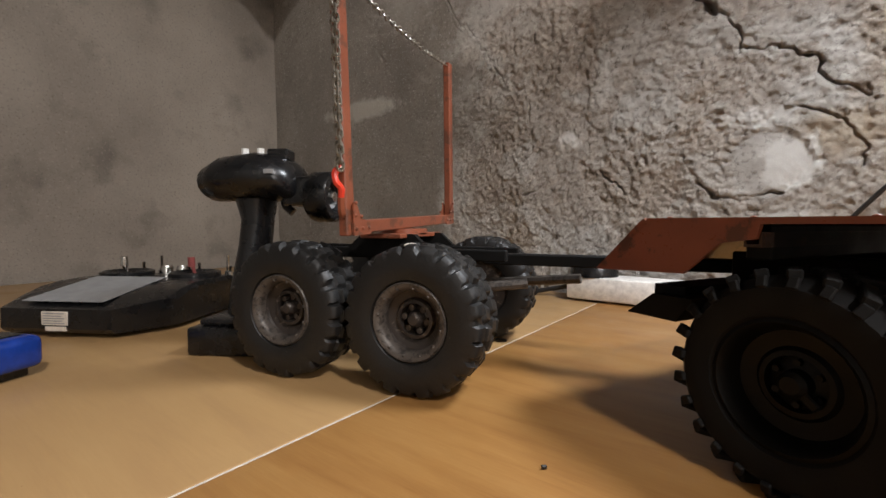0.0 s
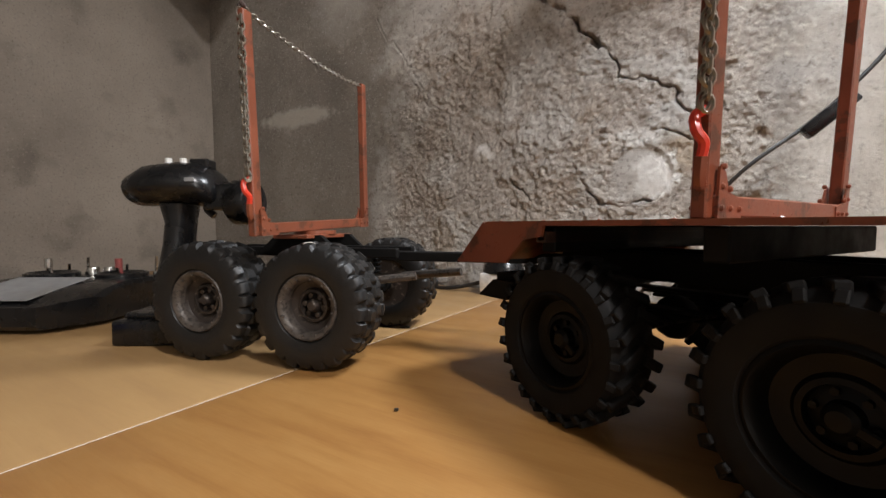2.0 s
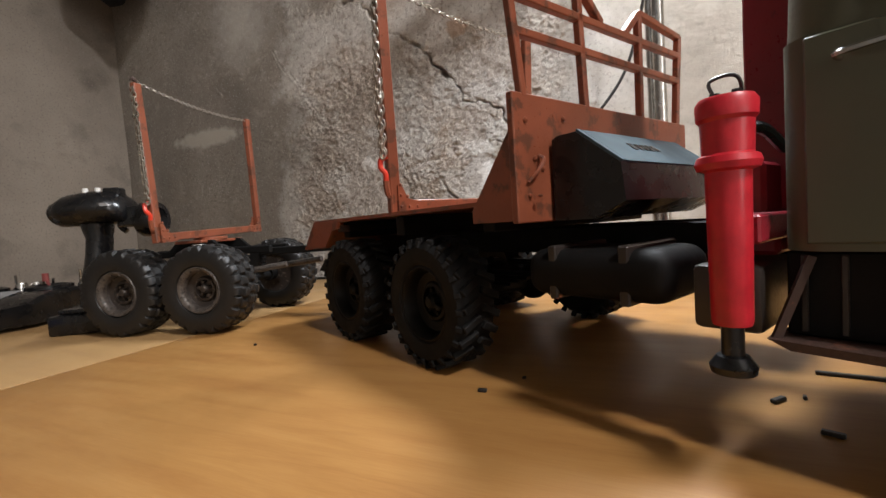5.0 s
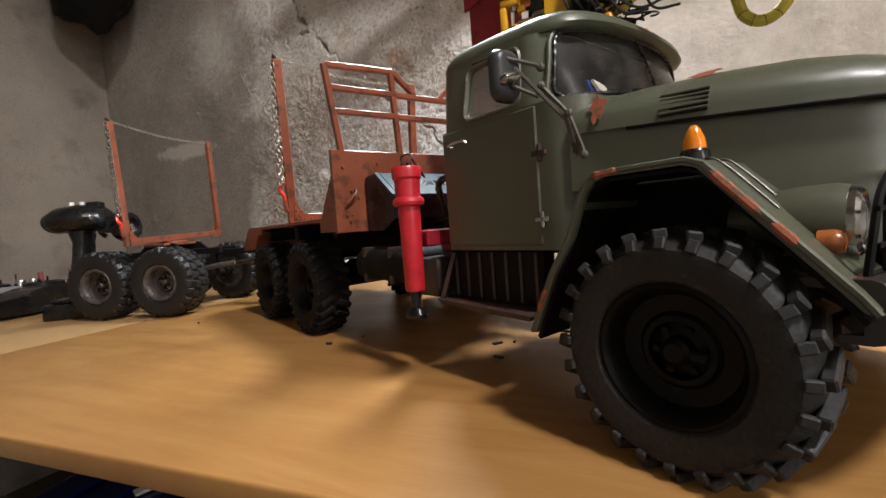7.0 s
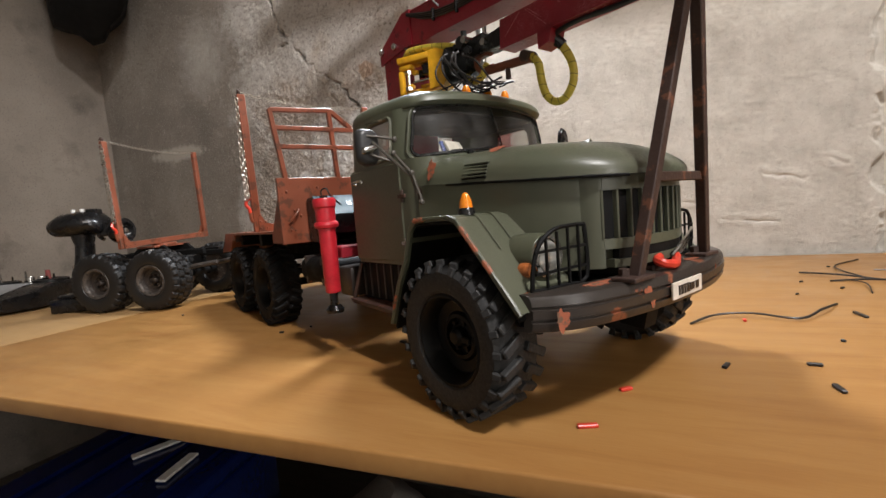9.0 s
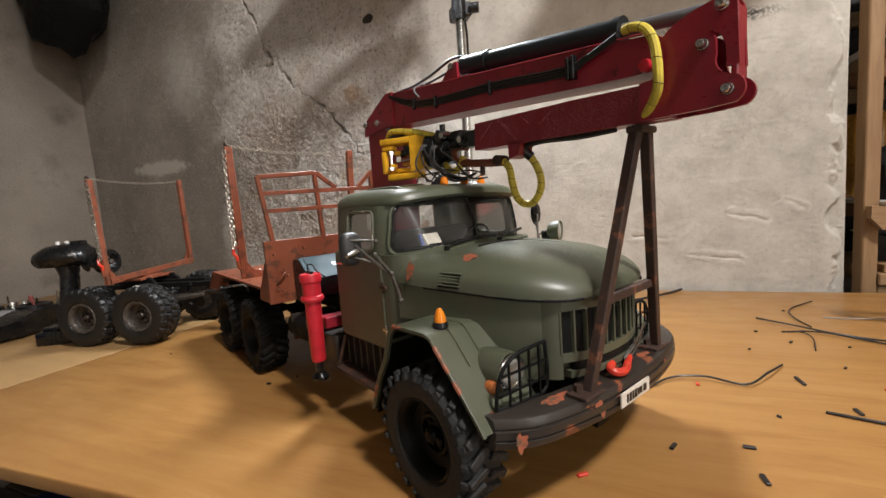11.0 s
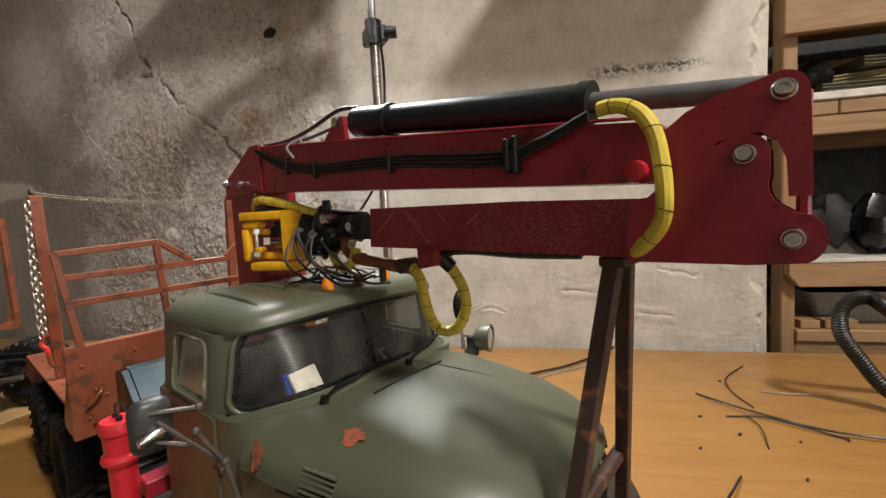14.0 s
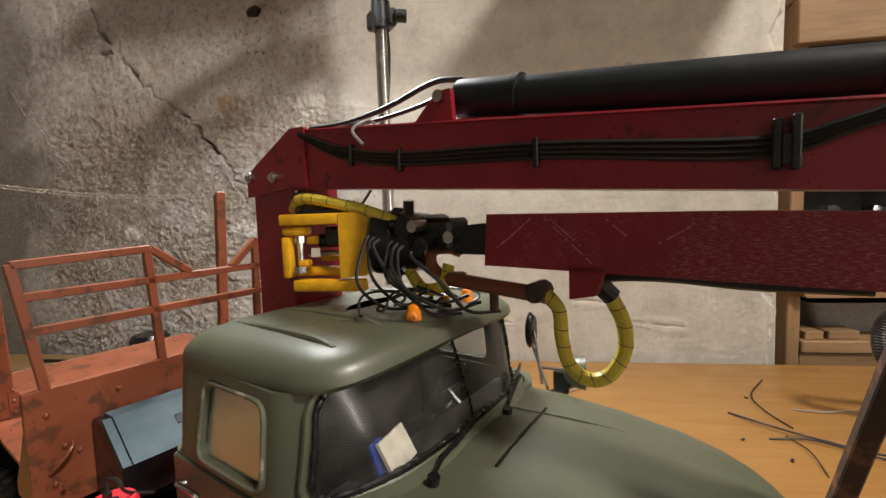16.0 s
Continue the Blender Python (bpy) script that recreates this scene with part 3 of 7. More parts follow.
for x in (0.07, 0.35):
    part("bracket", prism(B(), [(WALL_Y + 0.002, 0.925), (WALL_Y - 0.12, 0.925), (WALL_Y - 0.01, 0.89), (WALL_Y + 0.002, 0.89)], "x", x - 0.009, x + 0.009), PINE, sh)

# ---- the model truck: x forward from the front axle, y to its left ----
TRUCK = pose(0.4803, -0.2403, -0.003, 0, 0, -64.5)
truck = thing("model_log_truck", TRUCK, "green and rust-red model timber truck with a crane, on the workbench", "model truck")
KEPT = {}


def shared(name, key, make, material, parent, label="", angle=35):
    """A part whose mesh is made once and shared."""
    if key not in KEPT:
        KEPT[key] = mesh_of(name, make(), material, angle)
    ob = new(name, KEPT[key])
    ob.parent = parent
    if label:
        ob["label"] = label
    return ob


def tyre_bm(r, w, rim, lugs, lug_h):
    bm = B()
    h = w / 2
    base = r - lug_h
    lathe(bm, [(rim, -h * 0.80), (rim + 0.002, -h * 0.94), (rim + (base - rim) * 0.45, -h * 1.02), (rim + (base - rim) * 0.75, -h * 0.98), (base - 0.002, -h * 0.84), (base, -h * 0.66),
               (base + 0.0004, 0), (base, h * 0.66), (base - 0.002, h * 0.84), (rim + (base - rim) * 0.75, h * 0.98), (rim + (base - rim) * 0.45, h * 1.02), (rim + 0.002, h * 0.94), (rim, h * 0.80)], 48)
    step = 2 * math.pi / lugs
    for k in range(lugs):
        for side in (-1, 1):
            a = step * (k + (0.5 if side > 0 else 0.0))
            m = pose(0, 0, 0, 0, math.degrees(a)) @ pose(0, side * h * 0.5, r - lug_h / 2 - 0.0004, 0, 0, side * -27)
            box(bm, -step * r * 0.21, step * r * 0.21, -h * 0.47, h * 0.44, -lug_h / 2 - 0.0006, lug_h / 2 + 0.0004, 0.0007, 1, m)
            m = pose(0, 0, 0, 0, math.degrees(a) + 5.0) @ pose(0, side * h * 0.93, r - lug_h * 1.35, side * 24, 0, 0)
            box(bm, -step * r * 0.16, step * r * 0.16, -h * 0.10, h * 0.05, -lug_h * 1.2, lug_h * 0.45, 0.0006, 1, m)
    return bm


def block_tyre_bm(r, w, rim, lugs, lug_h):
    """An off-road tyre moulded in one skin: staggered tread blocks, worn and uneven, that run down over the shoulders."""
    rng, h, n = random.Random(17), w / 2, lugs * 8
    base = r - lug_h
    wear = [[rng.uniform(0.55, 1.0) for _ in range(lugs)] for _ in range(4)]
    skew = [[rng.uniform(-0.10, 0.10) for _ in range(lugs)] for _ in range(4)]
    side = [(rim, -0.80), (rim + 0.002, -0.95), (rim + (base - rim) * 0.30, -1.02), (rim + (base - rim) * 0.55, -1.04), (rim + (base - rim) * 0.72, -1.01)]
    rows = [(-0.98, -0.0040), (-0.93, -0.0026), (-0.88, -0.0014), (-0.80, -0.0007), (-0.66, 0), (-0.60, 0), (-0.52, 0), (-0.46, 0), (-0.30, 0), (-0.14, 0), (-0.06, 0), (0.0, 0), (0.06, 0), (0.14, 0), (0.30, 0), (0.46, 0), (0.52, 0), (0.60, 0), (0.66, 0), (0.80, -0.0007), (0.88, -0.0014), (0.93, -0.0026), (0.98, -0.0040)]
    bm, rings = B(), []
    for rr, y in side:
        rings.append([(rr, y)] * n)
    for y, drop in rows:
        row = 0 if y < -0.56 else 1 if y < 0 else 2 if y < 0.56 else 3
        gap = min(abs(y + 0.56), abs(y), abs(y - 0.56)) < 0.05
        ring = []
        for q in range(n):
            u = q / 8 + (0.5 if row % 2 else 0.0) + 0.35 * y * (1 if row in (1, 2) else -0.3)
            cell = int(math.floor(u)) % lugs
            f = u - math.floor(u) + skew[row][cell]
            up = 0.0 if gap else max(0.0, min(1.0, (0.40 - abs(f - 0.5)) / 0.07)) * wear[row][cell]
            ring.append((base + drop + lug_h * up, y))
        rings.append(ring)
    for rr, y in side[::-1]:
        rings.append([(rr, -y)] * n)
    made = [[bm.verts.new((rr * math.cos(2 * math.pi * q / n), y * h, rr * math.sin(2 * math.pi * q / n))) for q, (rr, y) in enumerate(ring)] for ring in rings]
    for a, b in zip(made, made[1:]):
        for q in range(n):
            bm.faces.new((a[q], b[q], b[(q + 1) % n], a[(q + 1) % n]))
    return bm


def rim_bm(r, w, deep):
    h = w / 2
    return lathe(B(), [(r + 0.0006, -h * 0.86), (r - 0.0012, -h * 0.90), (r - 0.003, -h * 0.80), (r - 0.0045, -h * 0.55), (r - 0.006, -h * deep), (r * 0.56, -h * deep * 0.8),
                       (r * 0.50, -h * deep * 1.1), (r * 0.42, -h * deep * 1.15), (r * 0.40, h * 0.3), (0.004, h * 0.35), (0.004, h * 0.8), (r * 0.9, h * 0.8), (r + 0.0006, h * 0.86)], 40)


def hub_bm(r, w, big):
    h = w / 2
    bm = lathe(B(), [(0, -h * 0.62), (r * 0.13, -h * 0.60), (r * 0.20, -h * 0.48), (r * 0.22, -h * 0.2), (r * 0.40, -h * 0.12), (r * 0.41, h * 0.2), (0, h * 0.2)], 20)
    if big:
        box(bm, -0.0022, 0.0022, -h * 0.50, -h * 0.34, 0, r * 0.42, 0.0008, 1, pose(0, 0, 0, 0, 100))
    return bm


def wheel(parent, kind, x, y, z, side, turn=0.0, spin=0.0):
    """One wheel; side -1 faces to the truck's right."""
    if kind == "truck":
        r, w, rr, lug = 0.0515, 0.037, 0.0295, dict(lugs=24, lug_h=0.0034)
        # front tyres take a lighter copy of the rubber, for the light on them
        rubber, metal, deep = (LIT_RUBBER if x > -0.1 else RUBBER), DARK_RIM, 0.30
    else:
        r, w, rr, lug = 0.0545, 0.046, 0.0275, dict(lugs=24, lug_h=0.0040)
        rubber, metal, deep = DUSTY_RUBBER, DARK_MUD, 0.42
    ob = shared("wheel", kind + "hub", lambda: hub_bm(rr, w, kind == "truck"), DARK_RIM if kind == "truck" else DARK_MUD, parent)
    ob.matrix_basis = pose(x, y, z, 0, 0, (180 if side > 0 else 0) + turn) @ pose(0, 0, 0, 0, spin)
    shared("tyre", rubber.name + "tyre", lambda: tyre_bm(r, w, rr, **lug) if kind == "truck" else block_tyre_bm(r, w, rr, **lug), rubber, ob)
    shared("rim", kind + "rim", lambda: rim_bm(rr, w, deep), metal, ob)
    for k in range(6):
        a = k * math.pi / 3
        nut = shared("wheel_nut", kind + "nut", lambda: rod(B(), (0, -w * (0.15 if kind == "truck" else 0.20), 0), (0, 0, 0), rr * (0.055 if kind == "truck" else 0.085), 6), metal, ob)
        nut.matrix_basis = pose(math.cos(a) * rr * 0.32, 0, math.sin(a) * rr * 0.32)
    if kind == "trailer":
        def ring():
            bm = lathe(B(), [(rr * 1.03, -w * 0.44), (rr * 0.99, -w * 0.475), (rr * 0.92, -w * 0.47), (rr * 0.82, -w * 0.42), (rr * 0.78, -w * 0.37), (rr * 0.76, -w * 0.30)], 36)
            for k in range(12):
                a = k * math.pi / 6
                ball(bm, (math.cos(a) * rr * 0.87, -w * 0.450, math.sin(a) * rr * 0.87), 0.0012, 6)
            return bm
        shared("bead_ring", "ring", ring, GREY_RIM, ob, "muddy grey bead ring with screws")
    return ob


for k, (x, y) in enumerate(((0.0, 0.104), (-0.392, 0.104), (-0.525, 0.104))):
    for side in (-1, 1):
        wheel(truck, "truck", x, side * y, 0.0540, side, 0, k * 17 + side * 5)

# chassis
bm = B()
for s in (-1, 1):
    box(bm, -0.60, 0.07, s * 0.029 - 0.004, s * 0.029 + 0.004, 0.086, 0.106, 0.001)
for x in (-0.59, -0.46, -0.33, -0.2, 0.04):
    box(bm, x - 0.006, x + 0.006, -0.026, 0.026, 0.088, 0.102, 0.001)
part("frame", bm, MATT_BLACK, truck, "matt black ladder frame")
for x in (0.0, -0.392, -0.525):
    bm = B()
    rod(bm, (x, -0.095, 0.0540), (x, 0.095, 0.0540), 0.0055, 12)
    ball(bm, (x, 0.012, 0.0540), 0.017, 14)
    rod(bm, (x, 0.012, 0.053), (x + (0.09 if x else -0.09), 0.0, 0.075), 0.004, 8)
    part("axle", bm, MATT_BLACK, truck)
    for s in (-1, 1):
        bm = B()
        for q in range(4):
            box(bm, x - 0.055 + q * 0.009, x + 0.055 - q * 0.009, s * 0.045 - 0.006, s * 0.045 + 0.006, 0.069 - q * 0.003, 0.0715 - q * 0.003, 0.0005)
        part("leaf_spring", bm, MATT_BLACK, truck)
part("tow_hitch", prism(prism(B(), [(-0.605, 0.075), (-0.605, 0.088), (-0.585, 0.088), (-0.585, 0.07)], "y", -0.10, 0.10), [(-0.635, 0.072), (-0.60, 0.068), (-0.60, 0.076), (-0.635, 0.078)], "y", -0.02, 0.02), MATT_BLACK, truck, "black rear cross bar with a hitch")
part("tail_bracket", prism(B(), [(-0.618, 0.069), (-0.585, 0.069), (-0.575, 0.083), (-0.60, 0.083)], "y", -0.108, -0.07), MATT_BLACK, truck)

# flatbed deck with its folded rear lip
bm = B()
prism(bm, [(-0.600, 0.1245), (-0.598, 0.1275), (-0.2926, 0.1275), (-0.2926, 0.1245)], "y", -0.117, 0.105)
prism(bm, [(-0.600, 0.1275), (-0.603, 0.1255), (-0.636, 0.0955), (-0.633, 0.0945), (-0.598, 0.1245)], "y", -0.117, 0.105)
for y0, y1 in ((-0.117, -0.1145), (0.1025, 0.105)):
    prism(bm, [(-0.6335, 0.095), (-0.60, 0.1245), (-0.538, 0.1245), (-0.540, 0.1175), (-0.556, 0.1150), (-0.575, 0.098)], "y", y0, y1)
part("deck", bm, OXIDE, truck, "rust-red sheet metal flatbed deck")
for x in (-0.545, -0.44, -0.33):
    part("cross_member", box(B(), x - 0.006, x + 0.006, -0.105, 0.095, 0.107, 0.1242, 0.001), MATT_BLACK, truck)
for i in range(8):
    for y in (-0.108, 0.096):
        part("rivet", ball(B(), (-0.59 + i * 0.044, y, 0.1275), 0.0016, 6, 0.6), OXIDE, truck)

bm = B()
for x0, x1, z0, z1 in ((-0.5470, -0.5458, 0.1135, 0.1205), (-0.5402, -0.5390, 0.1135, 0.1205), (-0.5458, -0.5402, 0.1135, 0.1147), (-0.5458, -0.5402, 0.1193, 0.1205)):
    box(bm, x0, x1, -0.1135, 0.100, z0, z1)
part("cross_tube", bm, RUSTY, truck, "open square tube under the deck")

# headboard, wings and rail gate
HX = -0.290
bm = B()
box(bm, HX - 0.0025, HX + 0.0025, -0.122, 0.106, 0.112, 0.1880, 0.0006)
part("headboard", bm, OXIDE, truck, "rust-red headboard plate")
for y in (-0.1215, 0.103):
    part("wing", prism(B(), [(HX - 0.0025, 0.1135), (HX - 0.0025, 0.166), (HX - 0.037, 0.1215), (HX - 0.037, 0.1135)], "y", y, y + 0.0028), OXIDE, truck)
for y, z in ((-0.112, 0.172), (-0.105, 0.150), (-0.111, 0.128), (-0.098, 0.144), (-0.075, 0.176), (-0.05, 0.12)):
    part("bolt", ball(B(), (HX + 0.003, y, z), 0.0017, 6), OXIDE, truck)
part("shackle", tube(B(), smooth_path([(HX + 0.003, -0.101, 0.152), (HX + 0.008, -0.103, 0.149), (HX + 0.008, -0.108, 0.143), (HX + 0.004, -0.113, 0.136)], 5), 0.0011, 6), OXIDE, truck)


def gate_bars():
    """Square tube rails above the headboard."""
    t = 0.0052
    yl, yr = -0.1205, 0.1025
    out = [((HX, yl + 0.010, 0.186), (HX, yl, 0.265)), ((HX, yr - 0.010, 0.186), (HX, yr, 0.265)),
           ((HX, -0.046, 0.186), (HX, -0.050, 0.266)), ((HX, 0.030, 0.186), (HX, 0.032, 0.266)),
           ((HX, yl, 0.264), (HX, -0.048, 0.268)), ((HX, -0.048, 0.268), (HX, -0.022, 0.248)),
           ((HX, 0.010, 0.248), (HX, 0.032, 0.268)), ((HX, 0.032, 0.268), (HX, yr, 0.264)),
           ((HX, yl + 0.003, 0.2445), (HX, yr - 0.003, 0.2475)), ((HX, yl + 0.006, 0.2235), (HX, yr - 0.006, 0.2255))]
    return [(p, q, t) for p, q in out]


for p, q, t in gate_bars():
    part("gate_bar", bar(B(), p, q, t, t, 0.0006, (1, 0, 0)), OXIDE, truck)


def chain_links(path, pitch=0.0052, wire=0.00062, wide=0.0019, long=0.0036):
    """A chain of oval links along a path."""
    bm, pts = B(), [Vector(p) for p in path]
    seg = [(b - a).length for a, b in zip(pts, pts[1:])]
    n, k = int(sum(seg) / pitch), 0
    for i in range(n):
        s = (i + 0.5) * pitch
        j = 0
        while j < len(seg) - 1 and s > seg[j]:
            s -= seg[j]
            j += 1
        d = (pts[j + 1] - pts[j]).normalized()
        c = pts[j] + d * s
        side = d.orthogonal().normalized()
        if i % 2:
            side = d.cross(side)
        other = d.cross(side)
        ring = []
        for q in range(10):
            a = 2 * math.pi * q / 10
            o = d * (math.cos(a) * long) + side * (math.sin(a) * wide)
            out = (d * (math.cos(a) / long) + side * (math.sin(a) / wide)).normalized()
            ring.append([bm.verts.new(c + o + (out * math.cos(b) + other * math.sin(b)) * wire) for b in (0, math.pi / 2, math.pi, math.pi * 1.5)])
        for q in range(10):
            r0, r1 = ring[q], ring[(q + 1) % 10]
            for e in range(4):
                bm.faces.new((r0[e], r0[(e + 1) % 4], r1[(e + 1) % 4], r1[e]))
    return bm


def sag(p, q, drop, n=10):
    p, q = Vector(p), Vector(q)
    return [p.lerp(q, i / n) - Vector((0, 0, drop * 4 * (i / n) * (1 - i / n))) for i in range(n + 1)]


def stakes(parent, m, half, foot, top, spread=0.0):
    """A swivelling bolster with two upright stakes, gussets, rivets, a chain with a buckle and a red hook. y runs across."""
    def at(*p):
        return m @ Vector(p)
    bol = part("bolster", bar(B(), at(0, -half, foot + 0.006), at(0, half, foot + 0.006), 0.011, 0.010, 0.0008), OXIDE, parent, "rust-red swivelling bolster beam")
    for s in (-1, 1):
        st = part("stake", bar(B(), at(0, s * half, foot), at(0, s * (half + spread), top), 0.0105, 0.0075, 0.0008, (1, 0, 0)), OXIDE, bol, "rust-red square steel stake")
        bm = B()
        for off in (-0.0062, 0.0050):
            prism(bm, [(-s * half, foot), (-s * half, foot + 0.024), (-s * (half - 0.0055), foot + 0.022), (-s * (half - 0.010), foot + 0.0125), (-s * (half - 0.024), foot + 0.0095), (-s * (half - 0.024), foot)], "x", off, off + 0.0012)
        bmesh.ops.transform(bm, matrix=m @ Matrix.Diagonal((1, -1, 1, 1)), verts=bm.verts)
        part("gusset", bm, OXIDE, bol)
        for y, z in ((0.003, 0.005), (0.012, 0.005), (0.021, 0.005), (0.003, 0.015), (0.003, 0.024), (0.010, 0.014)):
            part("rivet", ball(B(), at(0.0062, s * (half - y), foot + z), 0.0016, 6), OXIDE, bol)
            part("rivet", ball(B(), at(-0.0066, s * (half - y), foot + z), 0.0016, 6), OXIDE, bol)
    hy = -half - 0.009
    ty = -half - spread - 0.005
    hook = [at(0.002, hy, foot + 0.028), at(0.003, hy - 0.001, foot + 0.034), at(0.001, hy - 0.004, foot + 0.039), at(-0.001, hy - 0.002, foot + 0.046), at(0.002, hy + 0.002, foot + 0.049)]
    part("hook", tube(B(), smooth_path(hook, 6), 0.0024, 8, None), ORANGE_RED, parent, "small orange-red cargo hook")
    part("hook_eye", tube(B(), smooth_path([at(0.0, hy + 0.009, foot + 0.012), at(0.001, hy + 0.002, foot + 0.017), at(0.002, hy, foot + 0.028)], 5), 0.0028, 6), OXIDE, parent)
    part("chain", chain_links([at(0.002, hy - 0.001, foot + 0.049), at(0.001, hy * 0.6 + ty * 0.4, foot + (top - foot) * 0.6), at(0, ty, top)], 0.0060, 0.00092, 0.0026, 0.0042), CHAIN, parent, "steel chain hanging down the stake")
    part("chain", chain_links([at(0.005, hy - 0.004, foot + 0.047), at(0.004, hy * 0.5 + ty * 0.5 - 0.004, foot + (top - foot) * 0.55), at(0.002, ty - 0.001, top - 0.004)], 0.0056, 0.0009, 0.0024, 0.0039), CHAIN, parent, "slack second chain strand")
    mid = at(0.001, hy * 0.6 + ty * 0.4 - 0.0005, foot + (top - foot) * 0.56)
    bm = B()
    rod(bm, mid - Vector((0, 0, 0.010)), mid + Vector((0, 0, 0.010)), 0.0021, 8)
    for q in range(7):
        z = mid.z - 0.009 + q * 0.003
        rod(bm, (mid.x, mid.y, z - 0.0006), (mid.x, mid.y, z + 0.0006), 0.0027, 8)
    part("turnbuckle", bm, CHROME, parent, "ribbed steel turnbuckle")
    part("chain", chain_links(sag(at(0, -half - spread, top + 0.002), at(0, half + spread, top - 0.002), 0.007), 0.0052, 0.00065, 0.0020, 0.0036), CHAIN, parent, "thin steel chain between the stake tops")
    bm = B()
    for q in range(3):
        ball(bm, at(0.002 * q - 0.002, -half - spread - 0.002, top + 0.003 + 0.002 * (q % 2)), 0.0022, 6)
    part("stake_eye", bm, RUSTY, parent)


stakes(truck, pose(-0.4497, -0.011, 0.1276, 0, 2.0, 2.0) @ pose(0, 0, -0.1276), 0.0935, 0.1276, 0.320, 0.005)

# ---- cab ----
def rrect(x0, x1, half, rear, front, cy=0.0, n=6):
    """A rounded outline in plan, from the rear right corner round the front; rear and front: corner radii."""
    out = []
    for cx, cyy, r, a0 in ((x0 + rear, cy - half + rear, rear, 180), (x1 - front, cy - half + front, front, 270),
                           (x1 - front, cy + half - front, front, 0), (x0 + rear, cy + half - rear, rear, 90)):
        for k in range(n + 1):
            a = radians(a0 + 90 * k / n)
            out.append((cx + r * math.cos(a), cyy + r * math.sin(a)))
    return out


def ring_wall(bm, outer, inner, z0, z1):
    o0, o1 = [bm.verts.new((*p, z0)) for p in outer], [bm.verts.new((*p, z1)) for p in outer]
    i0, i1 = [bm.verts.new((*p, z0)) for p in inner], [bm.verts.new((*p, z1)) for p in inner]
    n = len(outer)
    for k in range(n):
        j = (k + 1) % n
        for a, b in ((o0, o1), (o1, i1), (i1, i0), (i0, o0)):
            bm.faces.new((a[k], a[j], b[j], b[k]))
    return bm


CY, CH = -0.003, 0.089
X0, X1 = -0.173, -0.052
SILL, HEAD = 0.178, 0.2212
out0 = rrect(X0, X1, CH, 0.014, 0.022, CY)
in0 = rrect(X0 + 0.004, X1 - 0.004, CH - 0.004, 0.011, 0.019, CY)
cab = part("cab", ring_wall(B(), out0, in0, 0.094, SILL), GREEN, truck, "dull green cab body with worn paint")
part("cab_floor", box(B(), X0 + 0.004, X1 - 0.006, CY - CH + 0.005, CY + CH - 0.005, 0.10, 0.104), CABIN_DARK, cab)
# the upper cab: one thin shell with its openings, the windscreen wrapped round the front
def screen_point(t, v):
    """A point of the windscreen surface; t runs from -1 to 1 across, v from the sill up to the visor."""
    k = abs(t)
    lo = Vector((-0.0515 - 0.0231 * k ** 3.2, CY + t * 0.0825, 0.1828 - 0.0046 * k * k))
    hi = Vector((-0.0650 - 0.0108 * k ** 3.2, CY + t * 0.0752, 0.2252 - 0.0052 * k * k))
    return lo.lerp(hi, v) + Vector((0.0012, 0, 0)) * math.sin(math.pi * v)


def half_run(side):
    """Low and high plan points of one half of the shell, from the middle of the screen round to the middle of the back."""
    run = [("screen", screen_point(side * i / 48, 0), screen_point(side * i / 48, 1)) for i in range(49)]
    for i in range(1, 9):
        k = i / 8
        run.append(("side", Vector((-0.0746 - 0.0150 * k, CY + side * (0.0825 + 0.0065 * math.sin(k * 1.57)), SILL + 0.0002)), Vector((-0.0758 - 0.0160 * k, CY + side * (0.0752 + 0.0093 * math.sin(k * 1.57)), 0.2200))))
    for i in range(1, 29):
        k = i / 28
        run.append(("side", Vector((-0.0896 - 0.0634 * k, CY + side * 0.0890, SILL)), Vector((-0.0918 - 0.0602 * k, CY + side * (0.0845 + 0.0012 * k), 0.2200 + 0.003 * k))))
    for i in range(1, 11):
        a = radians(9 * i)
        run.append(("corner", Vector((-0.153 - 0.020 * math.sin(a), CY + side * (0.069 + 0.020 * math.cos(a)), SILL)), Vector((-0.152 - 0.020 * math.sin(a), CY + side * (0.0657 + 0.020 * math.cos(a)), 0.2230))))
    for i in range(1, 21):
        k = 1 - i / 20
        run.append(("rear", Vector((X0, CY + side * 0.069 * k, SILL)), Vector((-0.172, CY + side * 0.0657 * k, 0.2230))))
    return run


def inside_round(a, b, a0, a1, b0, b1, r):
    """Is (a, b) inside a rectangle with rounded corners?"""
    da, db = max(a0 + r - a, 0, a - a1 + r), max(b0 + r - b, 0, b - b1 + r)
    return math.hypot(da, db) < r


